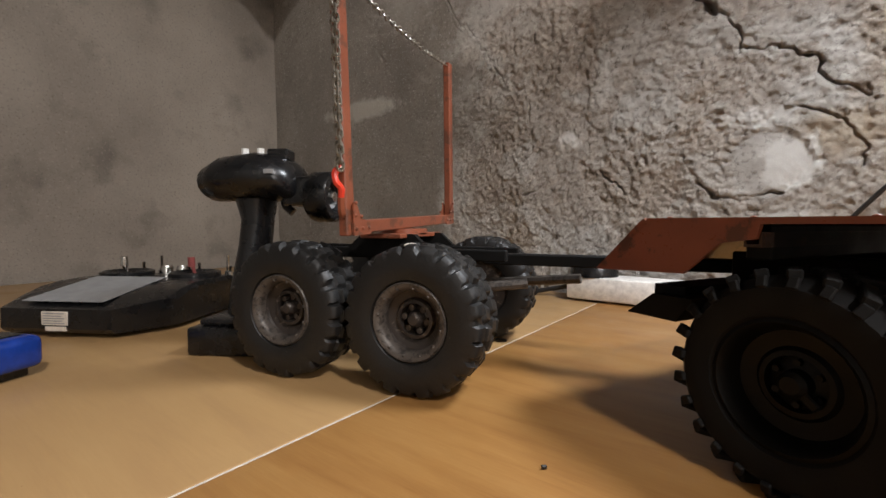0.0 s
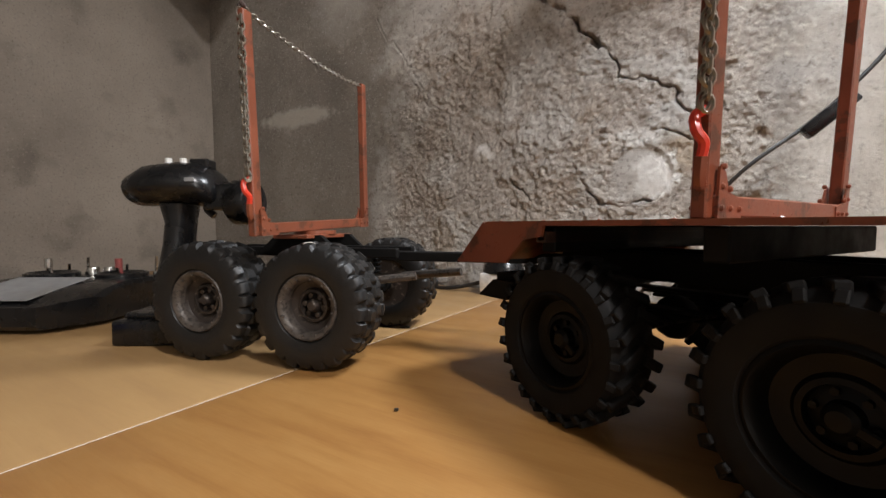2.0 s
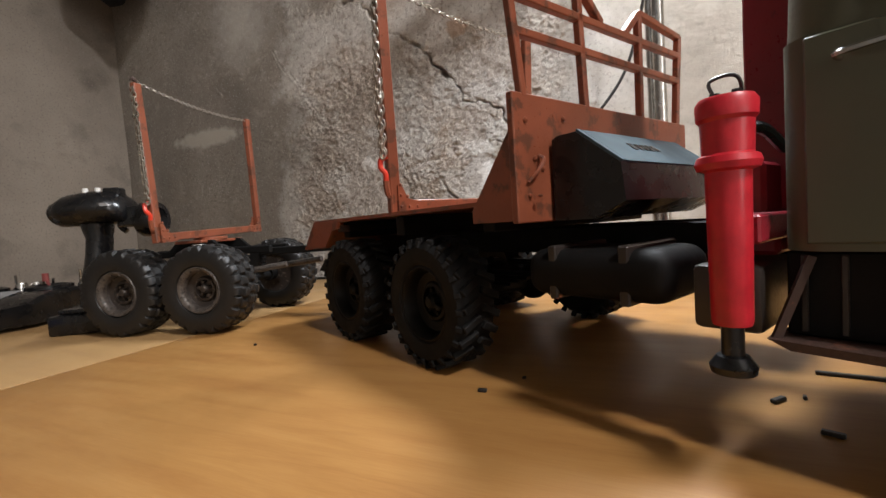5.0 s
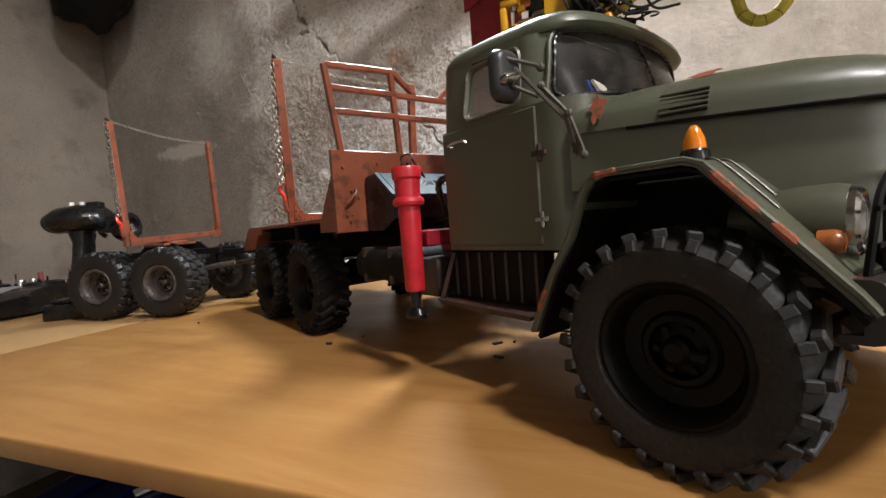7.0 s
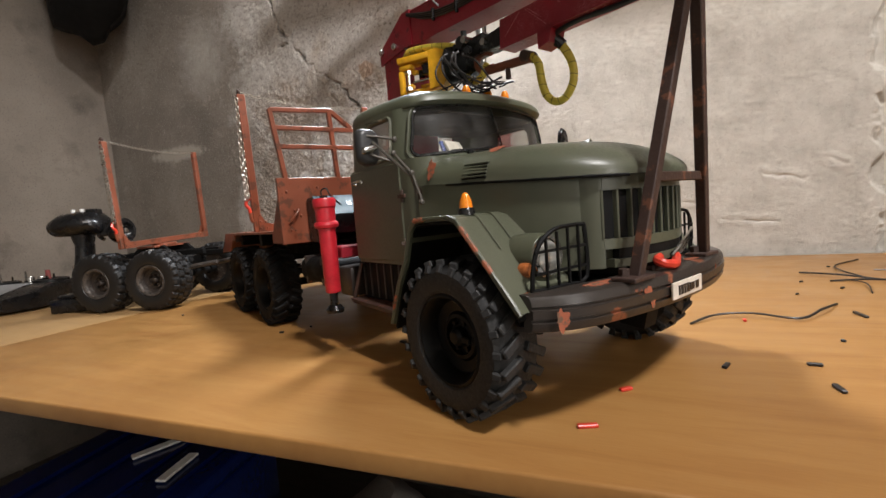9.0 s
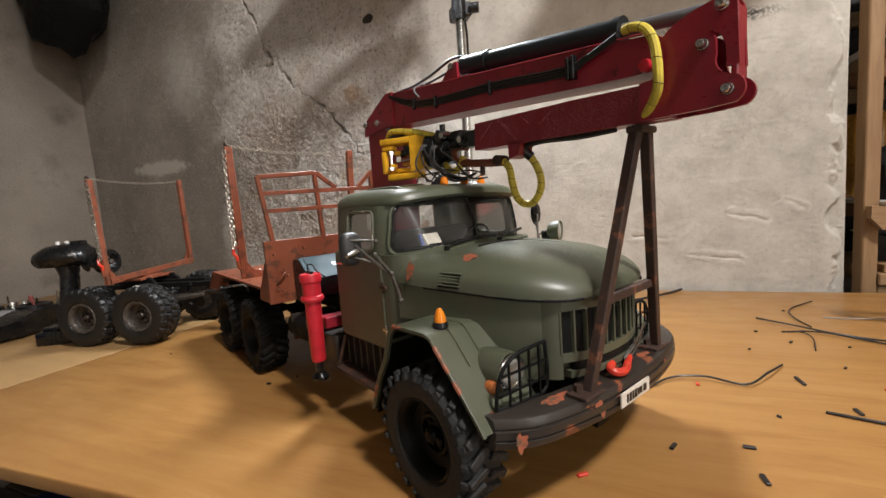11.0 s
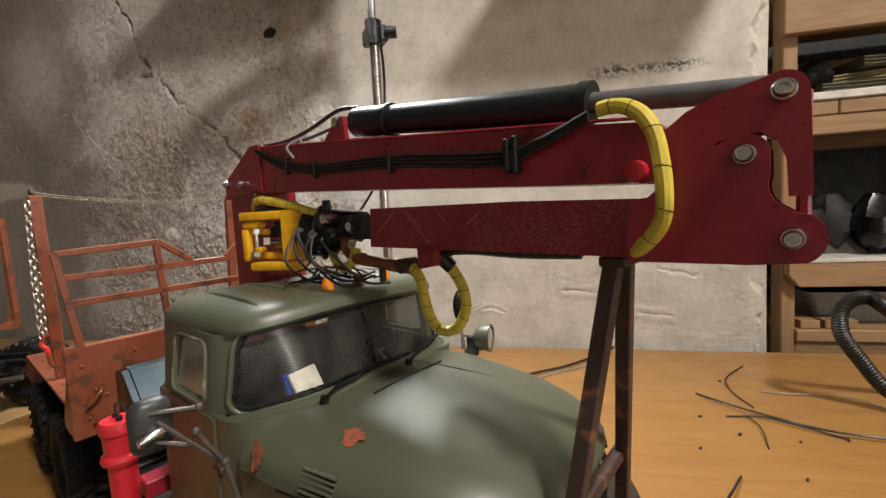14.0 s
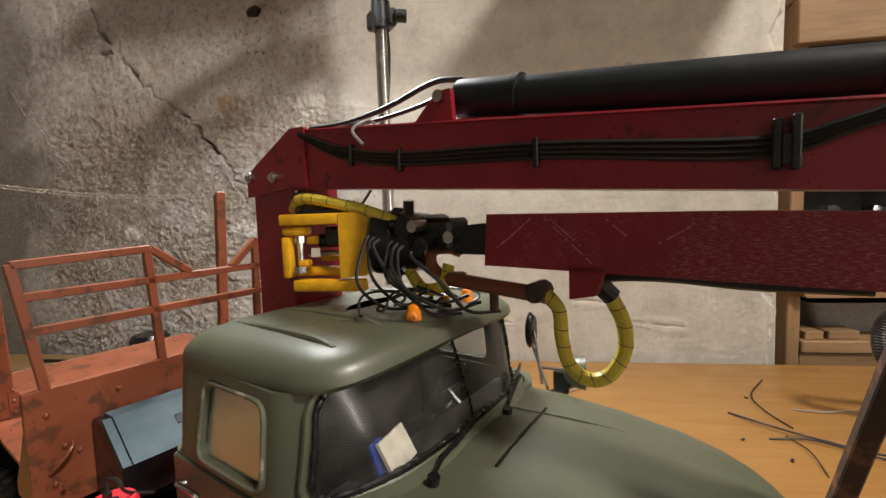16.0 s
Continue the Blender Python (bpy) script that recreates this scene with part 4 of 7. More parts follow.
def cab_shell():
    bm, ROWS_UP = B(), 30
    for side in (-1, 1):
        run = half_run(side)
        grid = []
        for kind, lo, hi in run:
            grid.append([bm.verts.new(lo.lerp(hi, j / ROWS_UP) + (Vector((0.0012, 0, 0)) * math.sin(math.pi * j / ROWS_UP) if kind == "screen" else Vector())) for j in range(ROWS_UP + 1)])
        for i in range(len(run) - 1):
            kind, lo = run[i + 1][0], (run[i][1] + run[i + 1][1]) / 2
            for j in range(ROWS_UP):
                v = (j + 0.5) / ROWS_UP
                hole = (kind == "screen" and inside_round((i + 0.5) / 48 * 0.091, v * 0.0415, -1, 0.0900, 0.0008, 0.0407, 0.0085)
                        or kind == "side" and inside_round(lo.x, v * 0.042, -0.1405 + 0.003 * v, -0.0915 - 0.001 * v, 0.0030, 0.0375, 0.0065)
                        or kind == "rear" and inside_round(abs(lo.y - CY), v * 0.042, -1, 0.050, 0.006, 0.036, 0.005))
                if not hole:
                    bm.faces.new((grid[i][j], grid[i + 1][j], grid[i + 1][j + 1], grid[i][j + 1]))
    bmesh.ops.remove_doubles(bm, verts=bm.verts, dist=1e-5)
    bmesh.ops.recalc_face_normals(bm, faces=bm.faces)
    bmesh.ops.solidify(bm, geom=bm.faces[:], thickness=0.0022)
    return bm


part("cab_frame", cab_shell(), GREEN, cab, "green cab pillars and back panel", 40)


def roof_outline(z, d, visor, lift):
    """One level of the roof: d draws the edge in, visor pushes the front forward, lift raises the front."""
    hw, pts = 0.0862 - d, []
    for i in range(17):
        t = i / 16
        x = -0.0620 + visor - 0.0100 * t ** 3 - 0.010 * t ** 14
        pts.append((x, t * (hw - 0.006 + 0.002 * (1 - t)), z + lift * (1 - t * t)))
    x_end = pts[-1][0]
    for i in range(1, 9):
        k = i / 8
        x = x_end + (-0.150 - x_end) * k
        pts.append((x, hw - 0.006 * (1 - k) ** 2, z))
    r = 0.022 + d * 0.3
    for i in range(1, 9):
        a = radians(90 * i / 8)
        pts.append((-0.1735 + d + r - r * math.sin(a), hw - r + r * math.cos(a), z))
    pts.append((-0.1735 + d, 0.0, z))
    return [(x, CY - y, zz) for x, y, zz in pts] + [(x, CY + y, zz) for x, y, zz in pts[-2:0:-1]]


ROOF = [(0.2185, 0.0030, -0.002, 0.0052), (0.2192, 0.0006, 0.0035, 0.0050), (0.2215, 0.0, 0.0050, 0.0048), (0.2255, 0.0008, 0.0040, 0.0042), (0.2290, 0.0028, 0.0010, 0.0036), (0.2318, 0.0062, -0.0035, 0.0028),
        (0.2338, 0.0110, -0.0100, 0.0020), (0.2352, 0.0190, -0.0200, 0.0013), (0.2362, 0.0310, -0.0340, 0.0006), (0.2367, 0.0500, -0.0480, 0.0)]
part("roof", loft(B(), [roof_outline(*level) for level in ROOF]), GREEN, cab, "rounded green cab roof", 50)
for y in (-0.0650, -0.036, 0.030, 0.058):
    top = 0.2352 if abs(y) > 0.05 else 0.2364
    part("roof_rib", tube(B(), smooth_path([(-0.150, y, top - 0.0012), (-0.125, y, top + 0.0001), (-0.100, y, top), (-0.086, y, top - 0.0006), (-0.078, y, top - 0.0028)], 4), 0.0018, 8, None), GREEN, cab)

cowl_low = [(-0.0440 - 0.026 * abs(t) ** 3, CY + t * 0.0885, 0.1782 - 0.0015 * t * t) for t in (i / 12 - 1 for i in range(25))]
cowl_high = [screen_point(t, -0.01) + Vector((-0.0006, 0, 0)) for t in (i / 12 - 1 for i in range(25))]
cowl_back = [p + Vector((-0.006, 0, -0.006)) for p in cowl_high]
part("cowl", loft(B(), [[Vector(p) + Vector((0, 0, -0.006)) for p in cowl_low], cowl_low, cowl_high, cowl_back], False, False), GREEN, cab, "", 50)
# glazing with lumpy black gaskets and a raised green surround
def screen_loop(grow, out, n=10):
    """A rounded loop round the whole screen, on its surface."""
    loop, w, r = [], 0.0905 + grow, 0.0085 + grow
    for ca, cb, a0 in ((w - r, 0.0007 - grow + r, 270), (w - r, 0.0408 + grow - r, 0), (-w + r, 0.0408 + grow - r, 90), (-w + r, 0.0007 - grow + r, 180)):
        for i in range(n + 1):
            a = radians(a0 + 90 * i / n)
            loop.append((ca + r * math.cos(a), cb + r * math.sin(a)))
    fine = []
    for (a, b), (c, d) in zip(loop, loop[1:] + loop[:1]):
        steps = max(1, int(math.hypot(c - a, d - b) / 0.0016))
        fine += [(a + (c - a) * i / steps, b + (d - b) * i / steps) for i in range(steps)]
    return [screen_point(a / 0.091, b / 0.0415) + Vector((out, 0, 0)) + Vector((0, math.copysign(out, a), 0)) * min(1, abs(a) / 0.09) ** 3 for a, b in fine]


for side in (-1, 1):
    pane = part("windscreen", loft(B(), [[screen_point(side * i / 30, 0.01 + 0.98 * j / 8) - Vector((0.0012, 0, 0)) for i in range(31)] for j in range(9)], False, False), GLASS, cab, "dusty windscreen pane", 60)
    pane.visible_shadow = False
rng = random.Random(3)
run = screen_loop(-0.0006, 0.0004)
part("gasket", tube(B(), run + run[:1], 0.0014, 7, [rng.uniform(0.0009, 0.0017) for _ in run] + [0.0013]), BLACK, cab, "lumpy black rubber window gasket")
run = screen_loop(0.0026, -0.0001)
part("screen_surround", tube(B(), run + run[:1], 0.0015, 8), GREEN, cab, "raised green windscreen surround")
run = [screen_point(0.0, j / 24) + Vector((0.0003, 0.0006 * (-1) ** j, 0)) for j in range(25)]
part("screen_bar", tube(B(), run, 0.0008, 6, [0.0006 + 0.0005 * (j % 2) for j in range(25)]), BLACK, cab, "thin stitched black strip down the middle of the screen")
for s in (-1, 1):
    y0, y1 = CY + s * (CH - 0.002), CY + s * ((CH) * 0.945 - 0.002)
    q = [(-0.1405, y0 + s * 0.0004, SILL + 0.0030), (-0.0915, y0 + s * 0.0004, SILL + 0.0030), (-0.0925, y1 + s * 0.0010, SILL + 0.0375), (-0.1375, y1 + s * 0.0010, SILL + 0.0375)]
    bm = B()
    bm.faces.new([bm.verts.new(p) for p in q])
    pane = part("side_window", bm, SIDE_GLASS, cab)
    pane.visible_shadow = False
    rim = []
    for i in range(4):
        p, c, n = Vector(q[i - 1]), Vector(q[i]), Vector(q[(i + 1) % 4])
        c0, c1 = c + (p - c).normalized() * 0.007, c + (n - c).normalized() * 0.007
        rim += [c0 * (1 - t) ** 2 + c * 2 * t * (1 - t) + c1 * t * t for t in (0, 0.25, 0.5, 0.75, 1)]
    lift = Vector((0, s * 0.0022, 0))
    part("window_frame", tube(B(), [p + lift for p in rim + [rim[0]]], 0.0011, 6), PALE_RIM, cab, "worn pale green window lip")
    part("window_seal", tube(B(), [p + lift * 0.4 for p in rim + [rim[0]]], 0.0018, 6), GREEN, cab)
    # door skin, handle, hinges
    door = part("door", box(B(), -0.164, -0.080, CY + s * CH - 0.0012, CY + s * CH + 0.0012, 0.097, SILL - 0.001, 0.0008, 1), GREEN, cab, "green cab door")
    part("door_handle", tube(B(), smooth_path([(-0.153, CY + s * (CH + 0.001), 0.166), (-0.153, CY + s * (CH + 0.005), 0.167), (-0.139, CY + s * (CH + 0.005), 0.168), (-0.136, CY + s * (CH + 0.004), 0.166)], 4), 0.0013, 6), CHROME, door, "steel door handle")
    for z in (0.112, 0.150):
        part("hinge", box(box(B(), -0.084, -0.074, CY + s * CH - 0.002, CY + s * CH + 0.003, z - 0.0015, z + 0.0015, 0.0004), -0.0800, -0.0775, CY + s * CH - 0.002, CY + s * CH + 0.004, z - 0.005, z + 0.005, 0.0006), RUSTY if z > 0.13 else CHROME, door, "steel hinge")
    # step box and sill under the door
    part("step_skirt", box(B(), -0.172, -0.086, s * 0.080 - 0.006, s * 0.080 + 0.006, 0.058, 0.0935, 0.001), MATT_BLACK, cab, "black skirt below the door")
    for k in range(7):
        x = -0.166 + k * 0.0125
        part("skirt_rib", box(B(), x - 0.0012, x + 0.0012, s * 0.0862 - 0.001, s * 0.0862 + 0.001, 0.060, 0.092, 0.0004), BUMPER, cab)
    part("step", prism(B(), [(-0.176, 0.0585), (-0.168, 0.0545), (-0.088, 0.0525), (-0.086, 0.0555), (-0.166, 0.0580)], "y", s * 0.076, s * 0.100), RUSTY, cab, "rusty step board")
    part("step_post", bar(B(), (-0.174, s * 0.096, 0.057), (-0.163, s * 0.090, 0.092), 0.003, 0.003), RUSTY, cab)
# bench seat and dashboard, under a dark sheet added to keep the cab dim
part("headlining", prism(B(), rrect(X0 + 0.006, -0.0720, CH - 0.012, 0.016, 0.020, CY), "z", 0.2175, 0.2183), CABIN_DARK, cab, "dark sheet under the roof, added to keep the cab dim")
part("seat_cushion", box(B(), -0.146, -0.108, CY - 0.078, CY + 0.078, 0.118, 0.136, 0.004, 2), CABIN_DARK, cab)
part("seat", box(B(), -0.160, -0.145, CY - 0.078, CY + 0.078, 0.105, 0.192, 0.004, 2), CABIN_DARK, cab, "dark bench seat back")
part("dashboard", prism(B(), [(-0.078, 0.13), (-0.082, 0.172), (-0.060, 0.177), (-0.057, 0.13)], "y", CY - 0.08, CY + 0.08), CABIN_DARK, cab)
bm = B()
tube(bm, [(-0.094 + 0.007 * math.sin(a), 0.036 + 0.019 * math.cos(a), 0.176 + 0.017 * math.sin(a)) for a in (2 * math.pi * k / 20 for k in range(21))], 0.0013, 6)
rod(bm, (-0.094, 0.036, 0.176), (-0.075, 0.036, 0.160), 0.002, 8)
rod(bm, (-0.094, 0.018, 0.176), (-0.094, 0.054, 0.176), 0.0009, 6)
part("steering_wheel", bm, BLACK, cab)
part("paper_pass", box(B(), -0.001, 0.001, -0.010, 0.010, -0.0075, 0.0075, 0.0002, 1, pose(-0.0640, -0.046, 0.1855, 0, -30, 12)), CREAM, cab, "pale card behind the windscreen")
part("paper_pass", box(B(), -0.001, 0.001, -0.004, 0.004, -0.007, 0.007, 0.0002, 1, pose(-0.0660, -0.055, 0.1855, 0, -20, 8)), BLUE, cab, "blue folded card behind the windscreen")

# bonnet and engine sides
def bonnet_section(x, w, low, seam, top, r, grow=0.0, cut=None):
    """Half-round section at x; cut 'lid' keeps what is above the seam, 'side' what is below."""
    cy = CY + (x + 0.07) * 0.06
    w = w + grow
    if cut == "side":
        return [(x, cy - w, low), (x, cy - w, (low + seam) / 2), (x, cy - w, seam), (x, cy - w * 0.5, seam), (x, cy + w * 0.5, seam), (x, cy + w, seam), (x, cy + w, (low + seam) / 2), (x, cy + w, low)]
    up = [(-w, seam), (-w * 0.995, seam + 0.003)]
    for k in range(1, 8):
        a = radians(90 * k / 8)
        up.append((-w + r * (1 - math.cos(a)), seam + 0.003 + (top - seam - 0.003) * math.sin(a) * 0.96))
    up += [(-w * 0.36, top * 1.0 - 0.0002), (-w * 0.12, top + 0.0012)]
    return [(x, cy + y, z) for y, z in up] + [(x, cy - y, z) for y, z in up[::-1]]


LID = [(-0.058, 0.087, 0.156, 0.1785, 0.040), (-0.030, 0.085, 0.1545, 0.1788, 0.040), (0.000, 0.080, 0.1530, 0.1780, 0.038), (0.030, 0.0735, 0.1512, 0.1757, 0.036), (0.048, 0.068, 0.1502, 0.1722, 0.035), (0.060, 0.062, 0.1496, 0.1685, 0.034), (0.068, 0.0555, 0.1492, 0.1645, 0.032), (0.074, 0.048, 0.1489, 0.1605, 0.028), (0.078, 0.039, 0.1487, 0.1570, 0.024), (0.0805, 0.028, 0.1486, 0.1538, 0.018), (0.0818, 0.016, 0.1486, 0.1513, 0.010)]
bonnet = part("bonnet", loft(B(), [bonnet_section(x, w, 0, s, t, r, 0.0015) for x, w, s, t, r in LID], True, True), GREEN, truck, "long rounded green bonnet", 48)
SIDE = [(-0.060, 0.088, 0.158), (-0.030, 0.0835, 0.1550), (0.000, 0.0785, 0.1532), (0.030, 0.0715, 0.1514), (0.046, 0.0655, 0.1504), (0.0545, 0.0600, 0.1498), (0.0600, 0.0535, 0.1495), (0.0640, 0.0455, 0.1492), (0.0675, 0.036, 0.149), (0.0700, 0.025, 0.149), (0.0715, 0.012, 0.149)]
engine = part("engine_side", loft(B(), [bonnet_section(x, w, 0.126 if x < 0.02 else 0.092, s, 0, 0, 0, "side") for x, w, s in SIDE], True, True), GREEN, truck, "green engine side panels and nose", 40)
for s in (-1, 1):
    if s > 0:
        part("bonnet_ridge", tube(B(), smooth_path([(-0.052, CY + 0.030, 0.1795), (0.0, CY + 0.038, 0.1775), (0.045, CY + 0.045, 0.1700), (0.066, CY + 0.047, 0.1610)], 5), 0.0006, 6), GREEN, bonnet)
    for k in range(5):
        z = 0.1572 + k * 0.0022
        cy = CY + 0.0045
        part("louvre", bar(B(), (-0.016, cy + s * (0.0845 - 0.0009 * k), z), (0.004, cy + s * (0.0807 - 0.0009 * k), z - 0.0004), 0.0030, 0.0010, 0.0003), GREEN, bonnet)
        part("louvre_slot", bar(B(), (-0.0155, cy + s * (0.0842 - 0.0009 * k), z - 0.0011), (0.0035, cy + s * (0.0805 - 0.0009 * k), z - 0.0015), 0.0026, 0.0011), MATT_BLACK, bonnet)
    part("bonnet_seam", tube(B(), smooth_path([(x, CY + (x + 0.07) * 0.06 + s * (w + 0.0008), seam - 0.0006) for x, w, seam, top, r in LID[1:9]], 4), 0.0010, 6), MATT_BLACK, bonnet, "dark shut line under the bonnet lid")
# wipers, both resting towards the truck's left, and the gap behind the bonnet
for p, mid, tip in (((-0.0440, -0.048, 0.1800), (-0.0475, -0.034, 0.1828), (-0.0490, -0.008, 0.1850)), ((-0.0455, 0.020, 0.1808), (-0.0500, 0.038, 0.1845), (-0.0625, 0.074, 0.1855))):
    wiper = part("wiper", tube(B(), smooth_path([p, mid, Vector(mid).lerp(Vector(tip), 0.5) + Vector((0.002, 0, 0.001))], 5), 0.0011, 6), BLACK, cab, "black windscreen wiper")
    part("blade", bar(B(), Vector(mid) + Vector((0, -0.004, -0.001)), tip, 0.0016, 0.0028, 0.0004), BLACK, wiper)
    part("pivot", rod(B(), Vector(p) - Vector((0, 0, 0.004)), Vector(p) + Vector((0.001, 0, 0.0015)), 0.0026, 10), BLACK, wiper)
part("cowl_gap", tube(B(), smooth_path([(-0.027, -0.026, 0.1795), (-0.0285, 0.005, 0.1800), (-0.030, 0.036, 0.1792)], 5), 0.0008, 6), BLACK, bonnet, "black gap strip at the rear of the bonnet")


def flake(parent, c, u, v, size, seed, material=RUST_PATCH, label="orange primer showing through chipped paint"):
    """An uneven chip of primer or rust lying on a panel; u and v span the panel."""
    rng = random.Random(seed)
    u, v, bm = Vector(u).normalized(), Vector(v).normalized(), B()
    n = 40
    p1, p2, p3 = (rng.uniform(0, 6.28) for _ in range(3))
    w = [0.85 + 0.13 * math.sin(3 * 6.283 * k / n + p1) + 0.09 * math.sin(5 * 6.283 * k / n + p2) + 0.07 * math.sin(9 * 6.283 * k / n + p3) + rng.uniform(-0.09, 0.09) for k in range(n)]
    pts = [bm.verts.new(Vector(c) + u * (math.cos(2 * math.pi * k / n) * w[k] * size[0]) + v * (math.sin(2 * math.pi * k / n) * w[k] * size[1])) for k in range(n)]
    face = bm.faces.new(pts)
    lift = u.cross(v).normalized() * 0.00015
    for e in bmesh.ops.extrude_face_region(bm, geom=[face])["geom"]:
        if isinstance(e, bmesh.types.BMVert):
            e.co += lift
    return part("primer_flake", bm, material, parent, label)


# grille: a bowed dark core behind thin green slats
GY = CY + 0.0084


def nose_x(y):
    return 0.0790 - 0.0130 * (abs(y - GY) / 0.0517) ** 2.2


def nose_strip(half, z0, z1, back, proud, n=24):
    ys = [GY + half * (2 * i / n - 1) for i in range(n + 1)]
    outline = [(nose_x(y) + proud, y) for y in ys] + [(nose_x(y) - back, y) for y in ys[::-1]]
    return prism(B(), outline, "z", z0, z1)


part("grille_core", nose_strip(0.0512, 0.1095, 0.1405, 0.003, -0.0012), MATT_BLACK, engine)
for k in range(12):
    y = GY - 0.0517 + k * 0.0094
    part("slat", box(B(), nose_x(y) - 0.004, nose_x(y) + 0.0016, y - 0.0009, y + 0.0009, 0.1098, 0.1402, 0.0005), GREEN, engine)
for side in (-1, 1):
    y = GY + side * 0.0517
    part("grille_post", prism(B(), [(nose_x(y) + 0.0014, y - side * 0.0006), (nose_x(y) - 0.0006, y + side * 0.0022), (nose_x(y) - 0.0060, y + side * 0.0055), (nose_x(y) - 0.0130, y + side * 0.0080), (nose_x(y) - 0.0130, y)], "z", 0.0925, 0.1488), GREEN, engine, "", 60)
for z0, z1 in ((0.1398, 0.1488), (0.1040, 0.1102)):
    part("grille_rail", nose_strip(0.0515, z0, z1, 0.006, 0.0013), GREEN, engine)
part("lower_slot", nose_strip(0.042, 0.0975, 0.1040, 0.004, 0.0002), MATT_BLACK, engine)
part("lower_lip", nose_strip(0.046, 0.0925, 0.0975, 0.006, 0.0012), GREEN, engine)

# mudguards with flat tops and sloping fronts
def guard_profile(t):
    outer = [(-0.071, 0.054), (-0.0565, 0.086), (-0.0455, 0.103), (-0.0375, 0.1235), (-0.0325, 0.1300), (-0.026, 0.1320), (0.008, 0.1322), (0.0145, 0.1300), (0.0565, 0.0835), (0.0605, 0.0780)]
    inner = [(-0.0685, 0.053), (-0.0535, 0.086), (-0.0425, 0.102), (-0.0345, 0.1225), (-0.030, 0.1275), (-0.025, 0.1292), (0.007, 0.1294), (0.0125, 0.1276), (0.0540, 0.0815), (0.0575, 0.0775)]
    return outer + inner[::-1]


for s in (-1, 1):
    ya, yb = sorted((s * 0.1175, s * 0.062))
    guard = part("mudguard", prism(B(), guard_profile(0.003), "y", ya, yb), GREEN, truck, "angular green front mudguard with chipped edges")
    # added black sheet keeps the inside of the wheel arch dark
    part("guard_liner", prism(B(), [(x * 0.97 - 0.0005, z - 0.0036) for x, z in guard_profile(0)[:10]] + [(x * 0.95 - 0.0005, z - 0.0050) for x, z in guard_profile(0)[:10]][::-1], "y", *sorted((s * 0.1150, s * 0.063))), MATT_BLACK, guard, "black sheet added to darken the wheel arch")
    part("guard_lip", tube(B(), [(x, s * 0.1172, z - 0.0008) for x, z in guard_profile(0)[:10]], 0.0013, 6), GREEN, guard)
    part("inner_arch", prism(B(), [(-0.050, 0.075), (-0.035, 0.1275), (0.010, 0.1292), (0.052, 0.085), (0.052, 0.07), (-0.05, 0.06)], "y", s * 0.060, s * 0.066), MATT_BLACK, guard)
    for y in (0.086, 0.100):
        part("guard_rib", tube(B(), smooth_path([(-0.004, s * y, 0.1322), (0.009, s * y, 0.1322), (0.016, s * y, 0.1290), (0.033, s * y, 0.1104)], 4), 0.0005, 6), GREEN, guard)
    # cheek and headlamp
    part("cheek", loft(B(), [[(0.0285 + d, s * 0.080 + r * math.cos(a), 0.104 + r * math.sin(a)) for a in (2 * math.pi * k / 20 for k in range(20))] for d, r in ((-0.016, 0.0085), (-0.006, 0.0122), (0.006, 0.0138), (0.017, 0.0140), (0.0212, 0.0132))], True, True), GREEN, guard, "", 60)
    lampo = part("headlamp", lathe(B(), [(0.0128, 0.0), (0.0130, 0.003), (0.0112, 0.0042), (0.0105, 0.002), (0.0, -0.001)], 24, pose(0.0490, s * 0.080, 0.1040, 0, 0, -90)), CHROME, guard, "round headlamp with a steel rim")
    part("lamp_glass", lathe(B(), [(0.0106, 0.0), (0.009, 0.0022), (0.005, 0.0034), (0.0, 0.0038)], 20, pose(0.0500, s * 0.080, 0.1040, 0, 0, -90)), LENS, lampo)
    part("indicator", lathe(B(), [(0.0044, -0.004), (0.0046, 0.0), (0.0044, 0.0016), (0.0032, 0.0032), (0.0, 0.0040)], 16, pose(0.0465, s * 0.0935, 0.0972, 0, 0, -90)), AMBER_DULL, guard, "small dull amber indicator")
    # wire guard before the lamp
    cage = part("lamp_cage", tube(B(), smooth_path([(0.0560, s * 0.1015, 0.0868), (0.0575, s * 0.1010, 0.1010), (0.0585, s * 0.0960, 0.1130), (0.0600, s * 0.0850, 0.1200), (0.0605, s * 0.0700, 0.1212), (0.0595, s * 0.0570, 0.1206), (0.0600, s * 0.0555, 0.1180), (0.0600, s * 0.0555, 0.0890), (0.0600, s * 0.0780, 0.0872), (0.0560, s * 0.1015, 0.0868)], 4), 0.0013, 6), MATT_BLACK, truck, "black wire headlamp guard")
    for k in range(4):
        y = 0.0640 + k * 0.0092
        part("cage_bar", bar(B(), (0.0612 - 0.0007 * k, s * y, 0.0875), (0.0612 - 0.0006 * k, s * y, 0.1212 - 0.0006 * k * k), 0.0013, 0.0013), MATT_BLACK, cage)
    for z in (0.0965, 0.1085):
        part("cage_bar", bar(B(), (0.0605, s * 0.056, z), (0.0585, s * 0.1005, z), 0.0012, 0.0016), MATT_BLACK, cage)
    # amber marker on the mudguard
    mk = part("marker_lamp", lathe(B(), [(0.0056, 0.0), (0.0056, 0.003), (0.0046, 0.0045), (0.0, 0.0045)], 16, pose(0.006, s * 0.101, 0.1318, 90)), BLACK, truck, "amber marker lamp on a black base")
    part("lens", lathe(B(), [(0.0044, 0.0045), (0.0040, 0.0085), (0.0022, 0.0128), (0.0012, 0.0140), (0.0, 0.0143)], 14, pose(0.006, s * 0.101, 0.1318, 90)), AMBER, mk, "amber lens")

